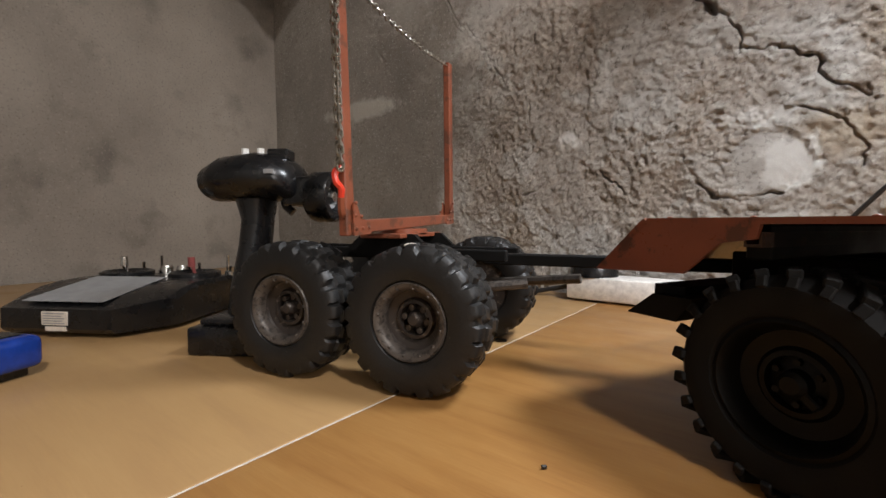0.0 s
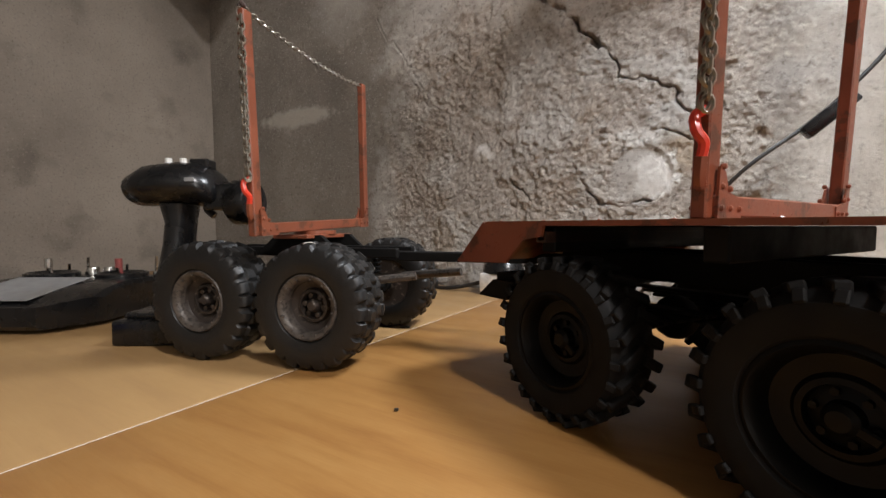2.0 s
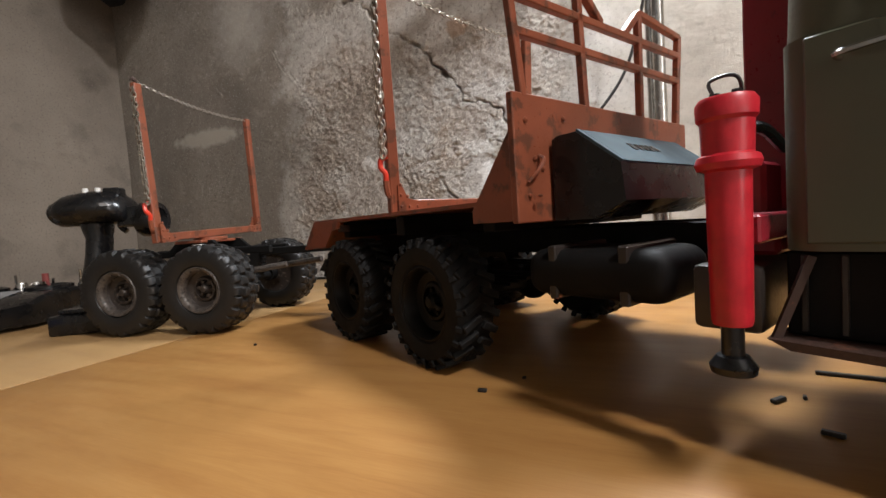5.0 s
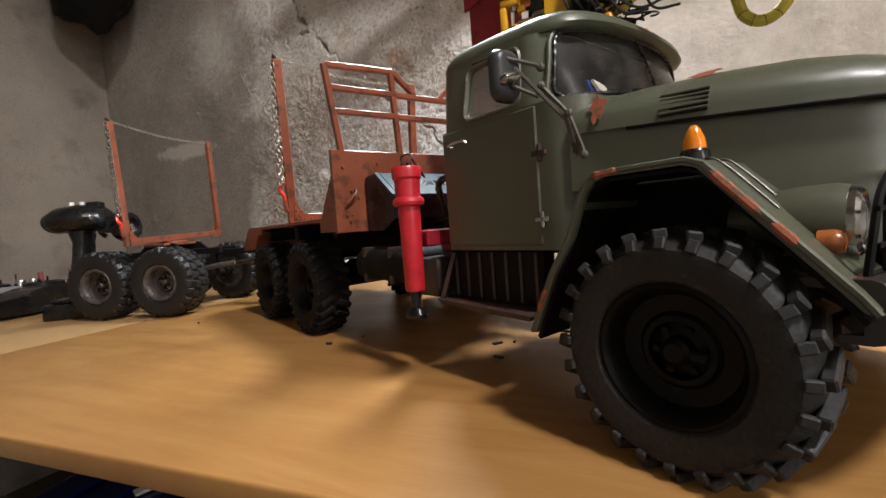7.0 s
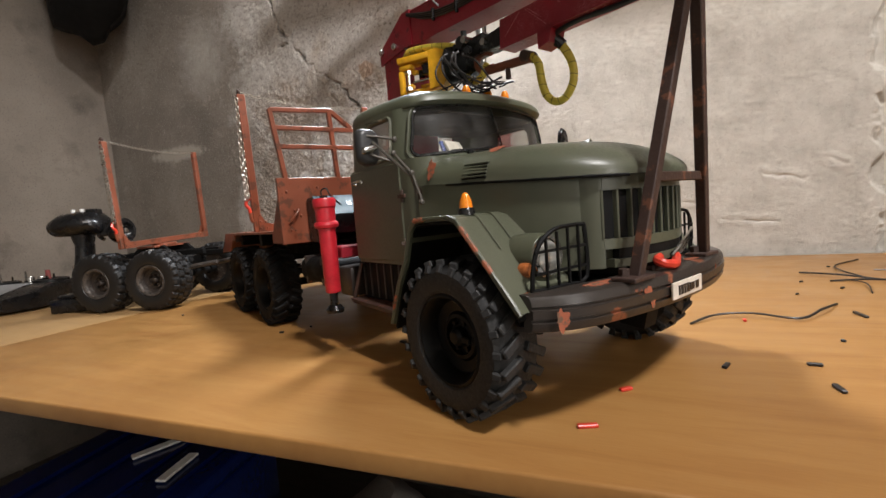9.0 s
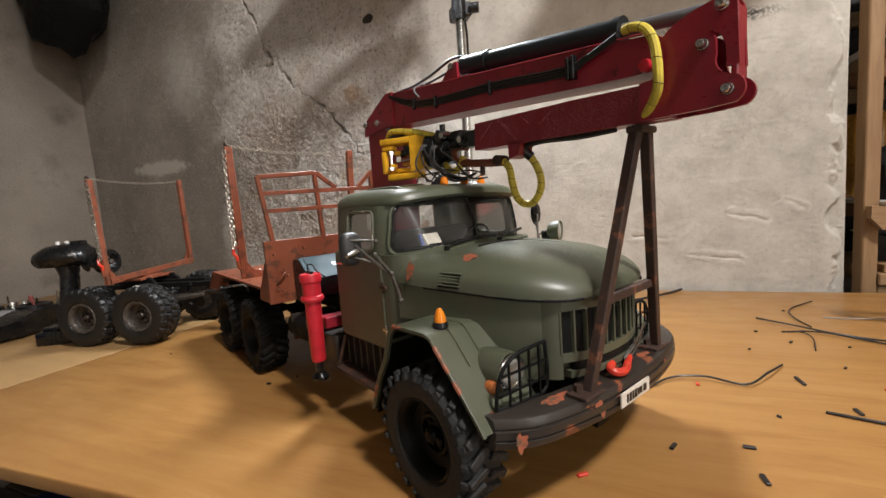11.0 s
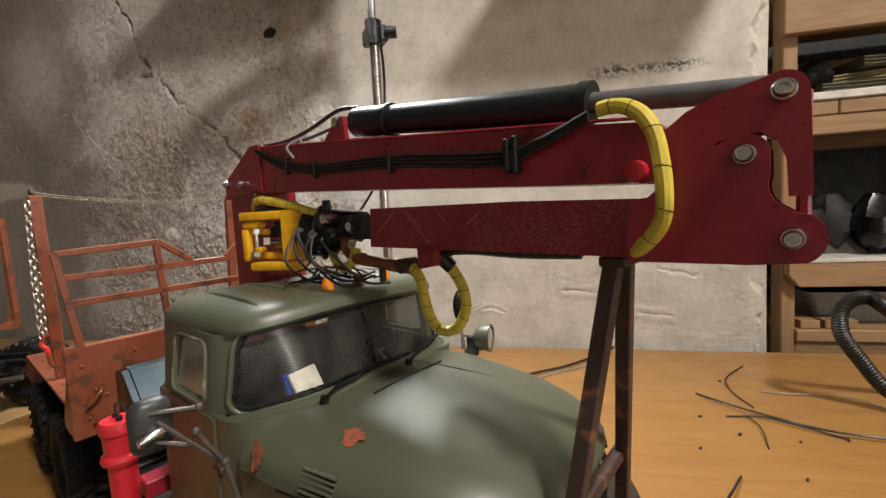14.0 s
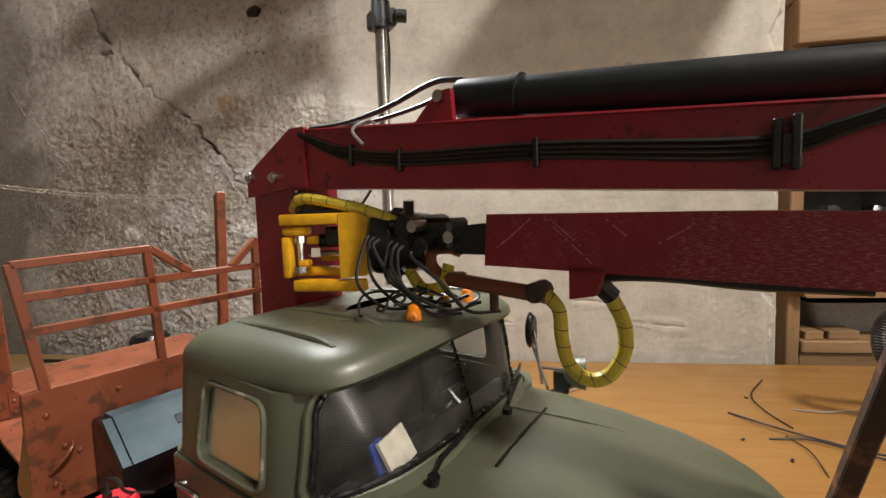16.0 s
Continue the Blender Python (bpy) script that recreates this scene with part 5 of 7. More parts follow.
flake(bonnet, (-0.0440, CY - 0.0850, 0.1665), (1, 0.10, 0), (0, 0.28, 1), (0.0046, 0.0085), 1)
flake(bonnet, (-0.0037, CY - 0.0570, 0.1757), (1, 0, -0.03), (0, 0.85, 0.40), (0.0072, 0.0058), 2)
flake(bonnet, (-0.016, CY + 0.0560, 0.1755), (1, 0, -0.03), (0, 0.85, -0.38), (0.0060, 0.0042), 3)
flake(bonnet, (0.030, CY + 0.0500, 0.1725), (1, 0, -0.12), (0, 0.9, -0.30), (0.0050, 0.0030), 4)
for k, (a, b) in enumerate((((0.0165, 0.1272), (0.0330, 0.1090)), ((0.0350, 0.1070), (0.0420, 0.0992)), ((-0.031, 0.1308), (-0.018, 0.1318)), ((-0.060, 0.078), (-0.066, 0.065)))):
    pts = [(a[0] + (b[0] - a[0]) * i / 7, -0.1174, a[1] + (b[1] - a[1]) * i / 7 - 0.0007) for i in range(8)]
    rng = random.Random(k)
    part("chipped_edge", tube(B(), pts, 0.002, 7, [0.0008 if i in (0, 7) else rng.uniform(0.0014, 0.0019) for i in range(8)]), RUST_PATCH, truck, "orange primer along a chipped mudguard edge")
flake(cab, (-0.100, 0.030, 0.2364), (1, 0, -0.05), (0, 1, -0.02), (0.010, 0.004), 9)
flake(cab, (-0.112, -0.030, 0.2362), (1, 0, 0), (0, 1, 0.02), (0.012, 0.004), 11)

# bumper
def bump_x(y):
    return 0.0925 - 0.022 * (abs(y - 0.008) / 0.122) ** 2.2


bm = B()
secs = []
for k in range(25):
    y = -0.110 + 0.240 * k / 24
    xf = bump_x(y)
    end = max(0.0, abs(k - 12) - 9.0) / 3.0
    xf -= 0.010 * end ** 2
    front = [(-0.0040, 0.0660), (-0.0016, 0.0668), (-0.0004, 0.0686), (0.0002, 0.0716), (-0.0012, 0.0722), (-0.0012, 0.0732), (0.0006, 0.0738), (0.0008, 0.0785),
             (-0.0010, 0.0791), (-0.0010, 0.0800), (0.0002, 0.0807), (-0.0004, 0.0840), (-0.0016, 0.0858), (-0.0040, 0.0868)]
    secs.append([(xf + dx, y, z) for dx, z in front] + [(xf - 0.022, y, 0.0868), (xf - 0.022, y, 0.0838), (xf - 0.006, y, 0.0832), (xf - 0.006, y, 0.0690), (xf - 0.012, y, 0.0688), (xf - 0.012, y, 0.0660)])
loft(bm, secs)
bumper = part("bumper", bm, BUMPER, truck, "worn black steel bumper with rust patches", 30)
part("number_plate", box(B(), -0.0007, 0.0007, -0.0205, 0.0205, -0.0052, 0.0052, 0.0003, 1, pose(bump_x(0.008) + 0.0018, 0.0005, 0.0757)), CREAM, bumper, "off-white number plate with dark bars")
for k, (y, w, h) in enumerate(((-0.0125, 0.0022, 0.0058), (-0.0085, 0.0026, 0.0058), (-0.0045, 0.0022, 0.0058), (-0.0005, 0.0026, 0.0058), (0.0035, 0.0024, 0.0045), (0.0070, 0.0024, 0.0045), (0.0125, 0.0040, 0.0050))):
    part("plate_bar", box(B(), -0.0003, 0.0003, y - w / 2, y + w / 2, -h / 2, h / 2, 0, 1, pose(bump_x(0.008) + 0.0028, 0.0005, 0.0757)), BLACK, bumper)
part("bumper_bracket", box(B(), 0.02, 0.072, -0.034, -0.024, 0.070, 0.084, 0.001), MATT_BLACK, bumper)
part("bumper_bracket", box(B(), 0.02, 0.072, 0.034, 0.044, 0.070, 0.084, 0.001), MATT_BLACK, bumper)
part("tow_plate", prism(B(), [(0.060, 0.052), (0.076, 0.050), (0.080, 0.067), (0.056, 0.067)], "y", -0.02, -0.005), MATT_BLACK, bumper)
for y, z, w, h, sd in ((-0.1015, 0.0740, 0.0045, 0.0068, 21), (-0.040, 0.0790, 0.0040, 0.0042, 22), (-0.036, 0.0725, 0.0026, 0.0040, 23), (0.060, 0.0770, 0.0030, 0.0050, 24)):
    slope = (bump_x(y + 0.002) - bump_x(y - 0.002)) / 0.004
    flake(bumper, (bump_x(y) + 0.0002, y, z), (slope, 1, 0), (0, 0, 1), (w, h), sd, RUST_PATCH, "orange rust patch")
for x, y, w, h, sd in ((0.0725, -0.064, 0.0055, 0.0130, 25), (0.080, -0.045, 0.003, 0.006, 26), (0.079, 0.045, 0.004, 0.009, 27)):
    flake(bumper, (x, y, 0.0868), (1, 0, 0), (0, 1, 0), (w, h), sd, RUST_PATCH, "orange rust patch")

# boom rest: two legs, a cross bar and a saddle
APEX = (0.1015, 0.002, 0.2565)
rest = part("boom_rest", box(B(), 0.0965, 0.1075, -0.008, 0.013, 0.2545, 0.2588, 0.0008), RUSTY, truck, "rusty two-legged boom rest on the bumper")
FEET = [(0.084, -0.042, 0.0875), (0.078, 0.070, 0.0875)]
for f, top in zip(FEET, (-0.004, 0.010)):
    part("leg", bar(B(), f, (APEX[0], top, APEX[2]), 0.0068, 0.0068, 0.0006, (1, 0, 0)), RUSTY, rest)
    part("foot", box(B(), f[0] - 0.008, f[0] + 0.007, f[1] - 0.014, f[1] + 0.009, 0.0866, 0.0892, 0.0005), RUSTY, rest)
    part("nut", rod(B(), (f[0] - 0.004, f[1] - 0.006, 0.089), (f[0] - 0.004, f[1] - 0.006, 0.0935), 0.0032, 6), RUSTY, rest)
part("cross_bar", bar(B(), (0.086, -0.022, 0.1455), (0.084, 0.052, 0.1455), 0.006, 0.006, 0.0006), RUSTY, rest)
bm = B()
tube(bm, smooth_path([(0.080, 0.020, 0.0925), (0.083, 0.012, 0.0905), (0.0865, 0.004, 0.0900), (0.0880, -0.005, 0.0905), (0.0855, -0.011, 0.0920), (0.0815, -0.010, 0.0935), (0.0800, -0.004, 0.0945)], 6), 0.0029, 8)
part("tow_hook", bm, ORANGE_RED, bumper, "orange-red tow hook")
bm = B()
tube(bm, smooth_path([(0.081, 0.010, 0.094), (0.082, 0.022, 0.100), (0.078, 0.045, 0.105), (0.074, 0.060, 0.108)], 5), 0.0013, 6)
tube(bm, smooth_path([(0.079, 0.010, 0.090), (0.080, 0.028, 0.095), (0.076, 0.050, 0.102)], 5), 0.0013, 6)
part("tow_rod", bm, CHROME, bumper, "bent steel rods")
part("winch", rod(box(B(), 0.066, 0.080, -0.012, 0.030, 0.0866, 0.0905, 0.0008), (0.073, -0.008, 0.096), (0.073, 0.028, 0.096), 0.005, 12), RUSTY, bumper)

# mirrors, search lamp, roof markers
mirror = part("wing_mirror", loft(B(), [[(-0.076 + d, -0.122 + y, 0.187 + z) for y, z in rrect(-w, w, h, r, r)] for d, w, h, r in ((0.0055, 0.0060, 0.0095, 0.005), (0.0045, 0.0080, 0.0120, 0.006), (0.000, 0.0092, 0.0135, 0.006), (-0.0015, 0.0088, 0.0130, 0.006))], True, True), MIRROR_GREY, truck, "scuffed grey wing mirror on wire stays", 50)
bm = B()
for run in (((-0.071, -0.124, 0.1945), (-0.066, -0.108, 0.1925), (-0.0655, -0.104, 0.1915)), ((-0.070, -0.123, 0.181), (-0.064, -0.110, 0.1755), (-0.0635, -0.107, 0.181), (-0.0535, -0.099, 0.1655), (-0.048, -0.0965, 0.147), (-0.0475, -0.0965, 0.1425)), ((-0.069, -0.121, 0.190), (-0.056, -0.098, 0.163), (-0.0535, -0.096, 0.150))):
    tube(bm, run, 0.0011, 6)
for p in ((-0.0655, -0.104, 0.1915), (-0.0635, -0.107, 0.181), (-0.0535, -0.099, 0.1655), (-0.0475, -0.0965, 0.1435)):
    ball(bm, p, 0.0023, 8)
part("mirror_stay", bm, STAY, mirror, "steel wire mirror stays")
part("mirror_clamp", loft(B(), [[(-0.069 + 0.003 * math.cos(a), -0.1235 + t, 0.1845 + 0.25 * t + r * math.sin(a)) for a in (2 * math.pi * k / 10 for k in range(10))] for t, r in ((-0.006, 0.0018), (-0.005, 0.0028), (0.001, 0.0034), (0.004, 0.0028), (0.005, 0.0016))], True, True), CHROME, mirror, "bright steel clamp", 60)
flake(cab, (-0.0545, CY - CH - 0.0006, 0.1500), (1, 0.02, 0), (0, 0, 1), (0.0034, 0.0055), 31, RUSTY, "rusty patch under the mirror stay")
mirror2 = part("wing_mirror", loft(B(), [[(-0.070 + d, 0.110 + w * math.cos(a), 0.199 + h * math.sin(a)) for a in (2 * math.pi * k / 14 for k in range(14))] for d, w, h in ((0.002, 0.006, 0.011), (-0.001, 0.0075, 0.0135), (-0.002, 0.007, 0.0125))], True, True), BLACK, truck, "black wing mirror on wire stays", 60)
bm = B()
for a, b in (((-0.068, 0.110, 0.198), (-0.055, 0.092, 0.168)), ((-0.068, 0.106, 0.190), (-0.050, 0.090, 0.166)), ((-0.060, 0.100, 0.176), (-0.036, 0.090, 0.182))):
    rod(bm, a, b, 0.0010, 6)
part("mirror_stay", bm, STAY, mirror2, "steel wire mirror stays")
search = part("search_lamp", lathe(B(), [(0.0, -0.009), (0.006, -0.008), (0.0095, -0.004), (0.0105, 0.003), (0.0110, 0.0045), (0.0098, 0.0048), (0.0095, 0.003), (0.0, 0.002)], 22, pose(-0.030, 0.090, 0.1815, 0, 0, -70)), GREEN, truck, "small green search lamp beside the cab")
part("lamp_glass", lathe(B(), [(0.0094, 0.0032), (0.007, 0.0042), (0.0, 0.0052)], 18, pose(-0.030, 0.090, 0.1815, 0, 0, -70)), LENS, search)
part("lamp_bracket", box(rod(B(), (-0.036, 0.088, 0.172), (-0.034, 0.090, 0.178), 0.003, 8), -0.044, -0.034, 0.083, 0.087, 0.168, 0.182, 0.0008), BLACK, search)
for k, y in enumerate((-0.020, 0.006, 0.0285)):
    mk = part("roof_marker", lathe(B(), [(0.0050, 0.0), (0.0050, 0.002), (0.0, 0.002)], 14, pose(-0.0735, y, 0.2325, 90)), BLACK, cab, "amber roof marker lamp")
    part("lens", lathe(B(), [(0.0042, 0.002), (0.0038, 0.006), (0.0024, 0.0095), (0.0, 0.0105)], 14, pose(-0.0735, y, 0.2325, 90)), AMBER, mk, "amber lens")

# ---- between cab and deck: power pack, outrigger, tanks ----
pack = part("power_pack", prism(B(), [(-0.285, 0.112), (-0.285, 0.161), (-0.281, 0.163), (-0.268, 0.163), (-0.241, 0.1415), (-0.239, 0.121), (-0.258, 0.112)], "y", -0.091, 0.040), BLACK, truck, "black box with a sloping blue-grey lid")
part("lid", prism(B(), [(-0.2825, 0.1632), (-0.2825, 0.1640), (-0.2680, 0.1646), (-0.2400, 0.1424), (-0.2412, 0.1414), (-0.2680, 0.1631)], "y", -0.0850, 0.0385), GREY_BLUE, pack, "blue-grey lid with a faint raised mark")
part("lid_edge", prism(B(), [(-0.2680, 0.1631), (-0.2680, 0.1648), (-0.2400, 0.1426), (-0.2412, 0.1414)], "y", -0.0905, -0.0860), GREY_BLUE, pack)
for k, (y, w) in enumerate(((-0.052, 0.005), (-0.044, 0.004), (-0.037, 0.004), (-0.030, 0.004), (-0.023, 0.004))):
    part("mark", box(B(), -0.0035, 0.0035, -w / 2, w / 2, -0.0002, 0.0003, 0, 1, pose(-0.2545, y, 0.1541, 0, 38.4)), BLACK, pack)
for s in (-1, 1):
    jack = part("outrigger", lathe(B(), [(0.0, 0.066), (0.0070, 0.066), (0.0075, 0.068), (0.0082, 0.128), (0.0110, 0.129), (0.0118, 0.1315), (0.0110, 0.134), (0.0092, 0.135), (0.0096, 0.1475), (0.0108, 0.149), (0.0110, 0.155), (0.0098, 0.1570), (0.0, 0.1572)], 22, pose(-0.184, s * 0.113, 0, 90)), SIGNAL_RED, truck, "bright red crane outrigger tube")
    part("ram", rod(B(), (-0.184, s * 0.113, 0.052), (-0.184, s * 0.113, 0.068), 0.0042, 12), BLACK, jack, "black outrigger ram")
    part("foot_pad", lathe(B(), [(0.0, 0.046), (0.0082, 0.046), (0.0088, 0.049), (0.0060, 0.053), (0.0, 0.054)], 18, pose(-0.184, s * 0.113, 0, 90)), BLACK, jack, "black foot pad")
    part("arm", box(B(), -0.192, -0.176, *sorted((s * 0.020, s * 0.104)), 0.098, 0.110, 0.001), BURGUNDY, jack)
    part("lug", rod(rod(B(), (-0.188, s * 0.113, 0.157), (-0.188, s * 0.113, 0.1595), 0.002, 8), (-0.180, s * 0.113, 0.157), (-0.180, s * 0.113, 0.1595), 0.002, 8), BLACK, jack)
    part("lead", tube(B(), smooth_path([(-0.188, s * 0.113, 0.158), (-0.190, s * 0.112, 0.165), (-0.182, s * 0.110, 0.166), (-0.180, s * 0.108, 0.160), (-0.186, s * 0.095, 0.150)], 5), 0.0008, 5), WIRE, jack)
for s in (-1, 1):
    tank = part("tank", box(B(), -0.304, -0.214, *sorted((s * 0.045, s * 0.102)), 0.066, 0.095, 0.011, 4), MATT_BLACK, truck, "black tank beside the frame")
    part("tank_strap", box(B(), -0.285, -0.279, *sorted((s * 0.044, s * 0.1012)), 0.065, 0.0972, 0.001), BUMPER, tank)
    part("tank_strap", box(B(), -0.240, -0.234, *sorted((s * 0.044, s * 0.1012)), 0.065, 0.0972, 0.001), BUMPER, tank)
part("pump_block", box(box(B(), -0.205, -0.178, -0.07, 0.05, 0.090, 0.108, 0.002), -0.200, -0.186, -0.058, -0.030, 0.107, 0.135, 0.002), BURGUNDY, truck)
part("exhaust_box", box(B(), -0.206, -0.178, -0.096, -0.04, 0.058, 0.088, 0.003, 2), BUMPER, truck)
part("air_hose", tube(B(), smooth_path([(-0.205, -0.060, 0.12), (-0.196, -0.074, 0.145), (-0.186, -0.066, 0.150), (-0.180, -0.050, 0.14)], 6), 0.0028, 8), BLACK, truck)

# ---- crane ----
crane = part("crane_column", box(B(), -0.206, -0.168, -0.017, 0.021, 0.100, 0.318, 0.0012), BURGUNDY, truck, "burgundy steel crane column")
YA, YB = -0.017, 0.009
MAST = [(-0.210, 0.300), (-0.210, 0.3145), (-0.163, 0.3380), (-0.150, 0.3375), (-0.150, 0.3035), (-0.168, 0.3035)]
for y in (YA - 0.0015, YB - 0.001):
    part("mast_cheek", prism(B(), MAST, "y", y, y + 0.0025), BURGUNDY, crane)
for x, z in ((-0.205, 0.3125), (-0.180, 0.3110)):
    bm = B()
    rod(bm, (x, YA - 0.005, z), (x, YB + 0.005, z), 0.0021, 10)
    rod(bm, (x, YA - 0.0035, z), (x, YA - 0.0015, z), 0.0034, 12)
    part("pin", bm, CHROME, crane, "bright steel pin")
boom = part("boom", prism(B(), [(-0.168, 0.3035), (-0.163, 0.3370), (-0.033, 0.3250), (0.064, 0.3140), (0.1206, 0.3070), (0.126, 0.3020), (0.124, 0.2880), (0.110, 0.2868), (0.0795, 0.2884), (0.0, 0.2934)], "y", YA, YB), BURGUNDY, crane, "burgundy steel main boom")
part("boom_weld", tube(B(), [(-0.160, YA - 0.0002, 0.3366), (0.120, YA - 0.0002, 0.3086)], 0.0007, 5), BURGUNDY, boom)
# jib folded back under the boom
jib = part("jib", prism(B(), [(-0.038, 0.2620), (-0.0365, 0.2846), (0.060, 0.2832), (0.126, 0.2806), (0.126, 0.2590)], "y", YA + 0.005, YB - 0.003), JIB_PAINT, crane, "scuffed burgundy jib folded under the boom")
part("jib_end", prism(B(), [(-0.055, 0.2665), (-0.060, 0.279), (-0.030, 0.2815), (-0.030, 0.2665)], "y", YA + 0.007, YB - 0.007), BLACK, jib, "black jib head")


def arc(cx, cz, r, a0, a1, n=8):
    return [(cx + r * math.cos(radians(a0 + (a1 - a0) * k / n)), cz + r * math.sin(radians(a0 + (a1 - a0) * k / n))) for k in range(n + 1)]


KNUCKLE = [(0.112, 0.2588), (0.148, 0.2588)] + arc(0.1580, 0.2668, 0.0078, -65, 60, 8) + [(0.1580, 0.2746)] + arc(0.1605, 0.2830, 0.0084, -115, -200, 6) + arc(0.1464, 0.2923, 0.0062, -10, 125, 6) + [(0.1390, 0.2960), (0.1290, 0.2900), (0.1190, 0.2812), (0.112, 0.2806)]
LINKP = arc(0.1552, 0.3092, 0.0063, 0, 115, 7) + [(0.1404, 0.3122), (0.1304, 0.3083), (0.1200, 0.3005), (0.112, 0.2965), (0.108, 0.2900), (0.116, 0.2862), (0.130, 0.2872), (0.1393, 0.2975), (0.1500, 0.2990), (0.1540, 0.2960), (0.1562, 0.2900), (0.1568, 0.2790), (0.1625, 0.2790)]
for y in (YA - 0.0035, YA + 0.0140):
    part("knuckle_plate", prism(B(), KNUCKLE, "y", y, y + 0.003), BURGUNDY, crane, "burgundy knuckle plate")
for y in (YA - 0.0005, YA + 0.0105):
    part("link_plate", prism(B(), LINKP, "y", y, y + 0.003), BURGUNDY, crane, "burgundy link plate")
part("knuckle_web", box(B(), 0.1585, 0.1620, YA - 0.0004, YA + 0.0140, 0.2720, 0.3095, 0.0009), BURGUNDY, crane)
for x, z in ((0.1556, 0.3093), (0.1464, 0.2923), (0.1580, 0.2668)):
    bm = B()
    rod(bm, (x, YA - 0.0032, z), (x, YA + 0.0190, z), 0.0014, 12)
    lathe(bm, [(0.0033, -0.0030), (0.0033, -0.0042), (0.0029, -0.0048), (0.0026, -0.0048), (0.0025, -0.0074), (0.0020, -0.0084), (0.0012, -0.0084), (0.0011, -0.0066), (0.0, -0.0066)], 18, pose(x, YA, z))
    part("pin", bm, CHROME, crane, "bright hexagonal steel pin")
part("stop_bolt", lathe(B(), [(0.0, -0.0045), (0.0034, -0.004), (0.0040, -0.001), (0.0030, 0.0)], 14, pose(0.1150, YA, 0.2905)), SIGNAL_RED, crane, "small red stop bolt")
# lift cylinder on the boom
CA, CB = Vector((-0.052, -0.002, 0.3385)), Vector((0.092, 0.000, 0.3215))
d = (CB - CA).normalized()
ram = part("ram_tube", rod(rod(B(), CA, CB, 0.0082, 24), CB - d * 0.004, CB + d * 0.001, 0.0090, 24), RAM_BLACK, crane, "black hydraulic ram tube")
part("ram_collar", rod(B(), CA - d * 0.002, CA + d * 0.026, 0.0089, 24), RAM_BLACK, ram)
part("ram_band", rod(B(), CA + d * 0.026, CA + d * 0.029, 0.0096, 24), RAM_BLACK, ram)
part("piston_rod", rod(B(), CB, CB + d * 0.062, 0.0043, 16), ROD_GREY, ram, "grey piston rod")
part("ram_lug", prism(B(), [(-0.072, 0.328), (-0.058, 0.3405), (-0.051, 0.3405), (-0.050, 0.326)], "y", YA + 0.001, YA + 0.004), BURGUNDY, crane)
part("ram_pin", rod(B(), (-0.056, YA - 0.002, 0.3375), (-0.056, YB, 0.3375), 0.0028, 10), CHROME, crane)

# grapple cage folded beside the column: x along its open face, y to the back
CAGE = Matrix.Translation((-0.153, -0.0365, 0.2455)) @ pose(0, 0, 0, 0, 0, 26)
cage = part("grapple_cage", prism(B(), [(0.0345, 0.0070), (0.0490, 0.0085), (0.0520, 0.0125), (0.0515, 0.0425), (0.0345, 0.0425)], "y", 0.0, 0.022), YELLOW, crane, "yellow grapple yoke")
cage.matrix_basis = CAGE
for x0, x1, y0, y1, z0, z1, r in ((0.000, 0.0343, 0.000, 0.010, 0.0362, 0.0424, 0.0012), (0.006, 0.0480, 0.0005, 0.0075, -0.0005, 0.0062, 0.0016), (0.002, 0.0343, 0.0085, 0.018, 0.0068, 0.0125, 0.0025), (0.000, 0.0150, 0.0015, 0.0115, 0.0302, 0.0358, 0.0026),
                                  (0.010, 0.0343, 0.0125, 0.022, 0.0366, 0.0415, 0.0012), (0.000, 0.0050, 0.0015, 0.0085, 0.0070, 0.0300, 0.0014), (0.0125, 0.0185, 0.006, 0.013, 0.0255, 0.0300, 0.0012), (0.008, 0.0140, 0.004, 0.011, 0.0128, 0.0168, 0.0014), (0.016, 0.0345, 0.017, 0.021, 0.0150, 0.0180, 0.0006)):
    part("cage_bar", box(B(), x0, x1, y0, y1, z0, z1, r, 2), YELLOW, cage)
bm = B()
rod(bm, (0.0090, 0.0065, 0.0125), (0.0090, 0.0065, 0.0305), 0.0017, 10)
rod(bm, (0.0090, 0.0065, 0.0265), (0.0090, 0.0065, 0.0300), 0.0030, 6)
rod(bm, (0.0105, 0.0030, 0.0100), (0.0105, 0.0030, 0.0135), 0.0036, 6)
part("cage_bolt", bm, CHROME, cage, "steel bolt")
part("cage_rod", rod(B(), (0.012, 0.010, 0.0195), (0.0345, 0.012, 0.0205), 0.0013, 8), CHROME, cage, "thin steel rod")
part("cage_motor", rod(box(B(), 0.0225, 0.0340, 0.008, 0.020, 0.0235, 0.0350, 0.0014), (0.022, 0.014, 0.027), (0.0175, 0.014, 0.027), 0.0040, 12), BLACK, cage, "small black motor")
part("cage_clip", box(B(), 0.0165, 0.0215, 0.004, 0.0045, 0.0185, 0.0235, 0, 1, pose(0, 0, 0, 0, 0, 0)), CREAM, cage)
part("cage_top", rod(B(), (0.012, 0.012, 0.0425), (0.040, 0.012, 0.0450), 0.0042, 12), BLACK, cage)
part("spring", tube(B(), [(0.0045 + 0.0036 * math.cos(q * 0.7), 0.020 + 0.0036 * math.sin(q * 0.7), 0.0425 + q * 0.00026) for q in range(52)], 0.0009, 5), STAY, cage, "dull steel coil spring")
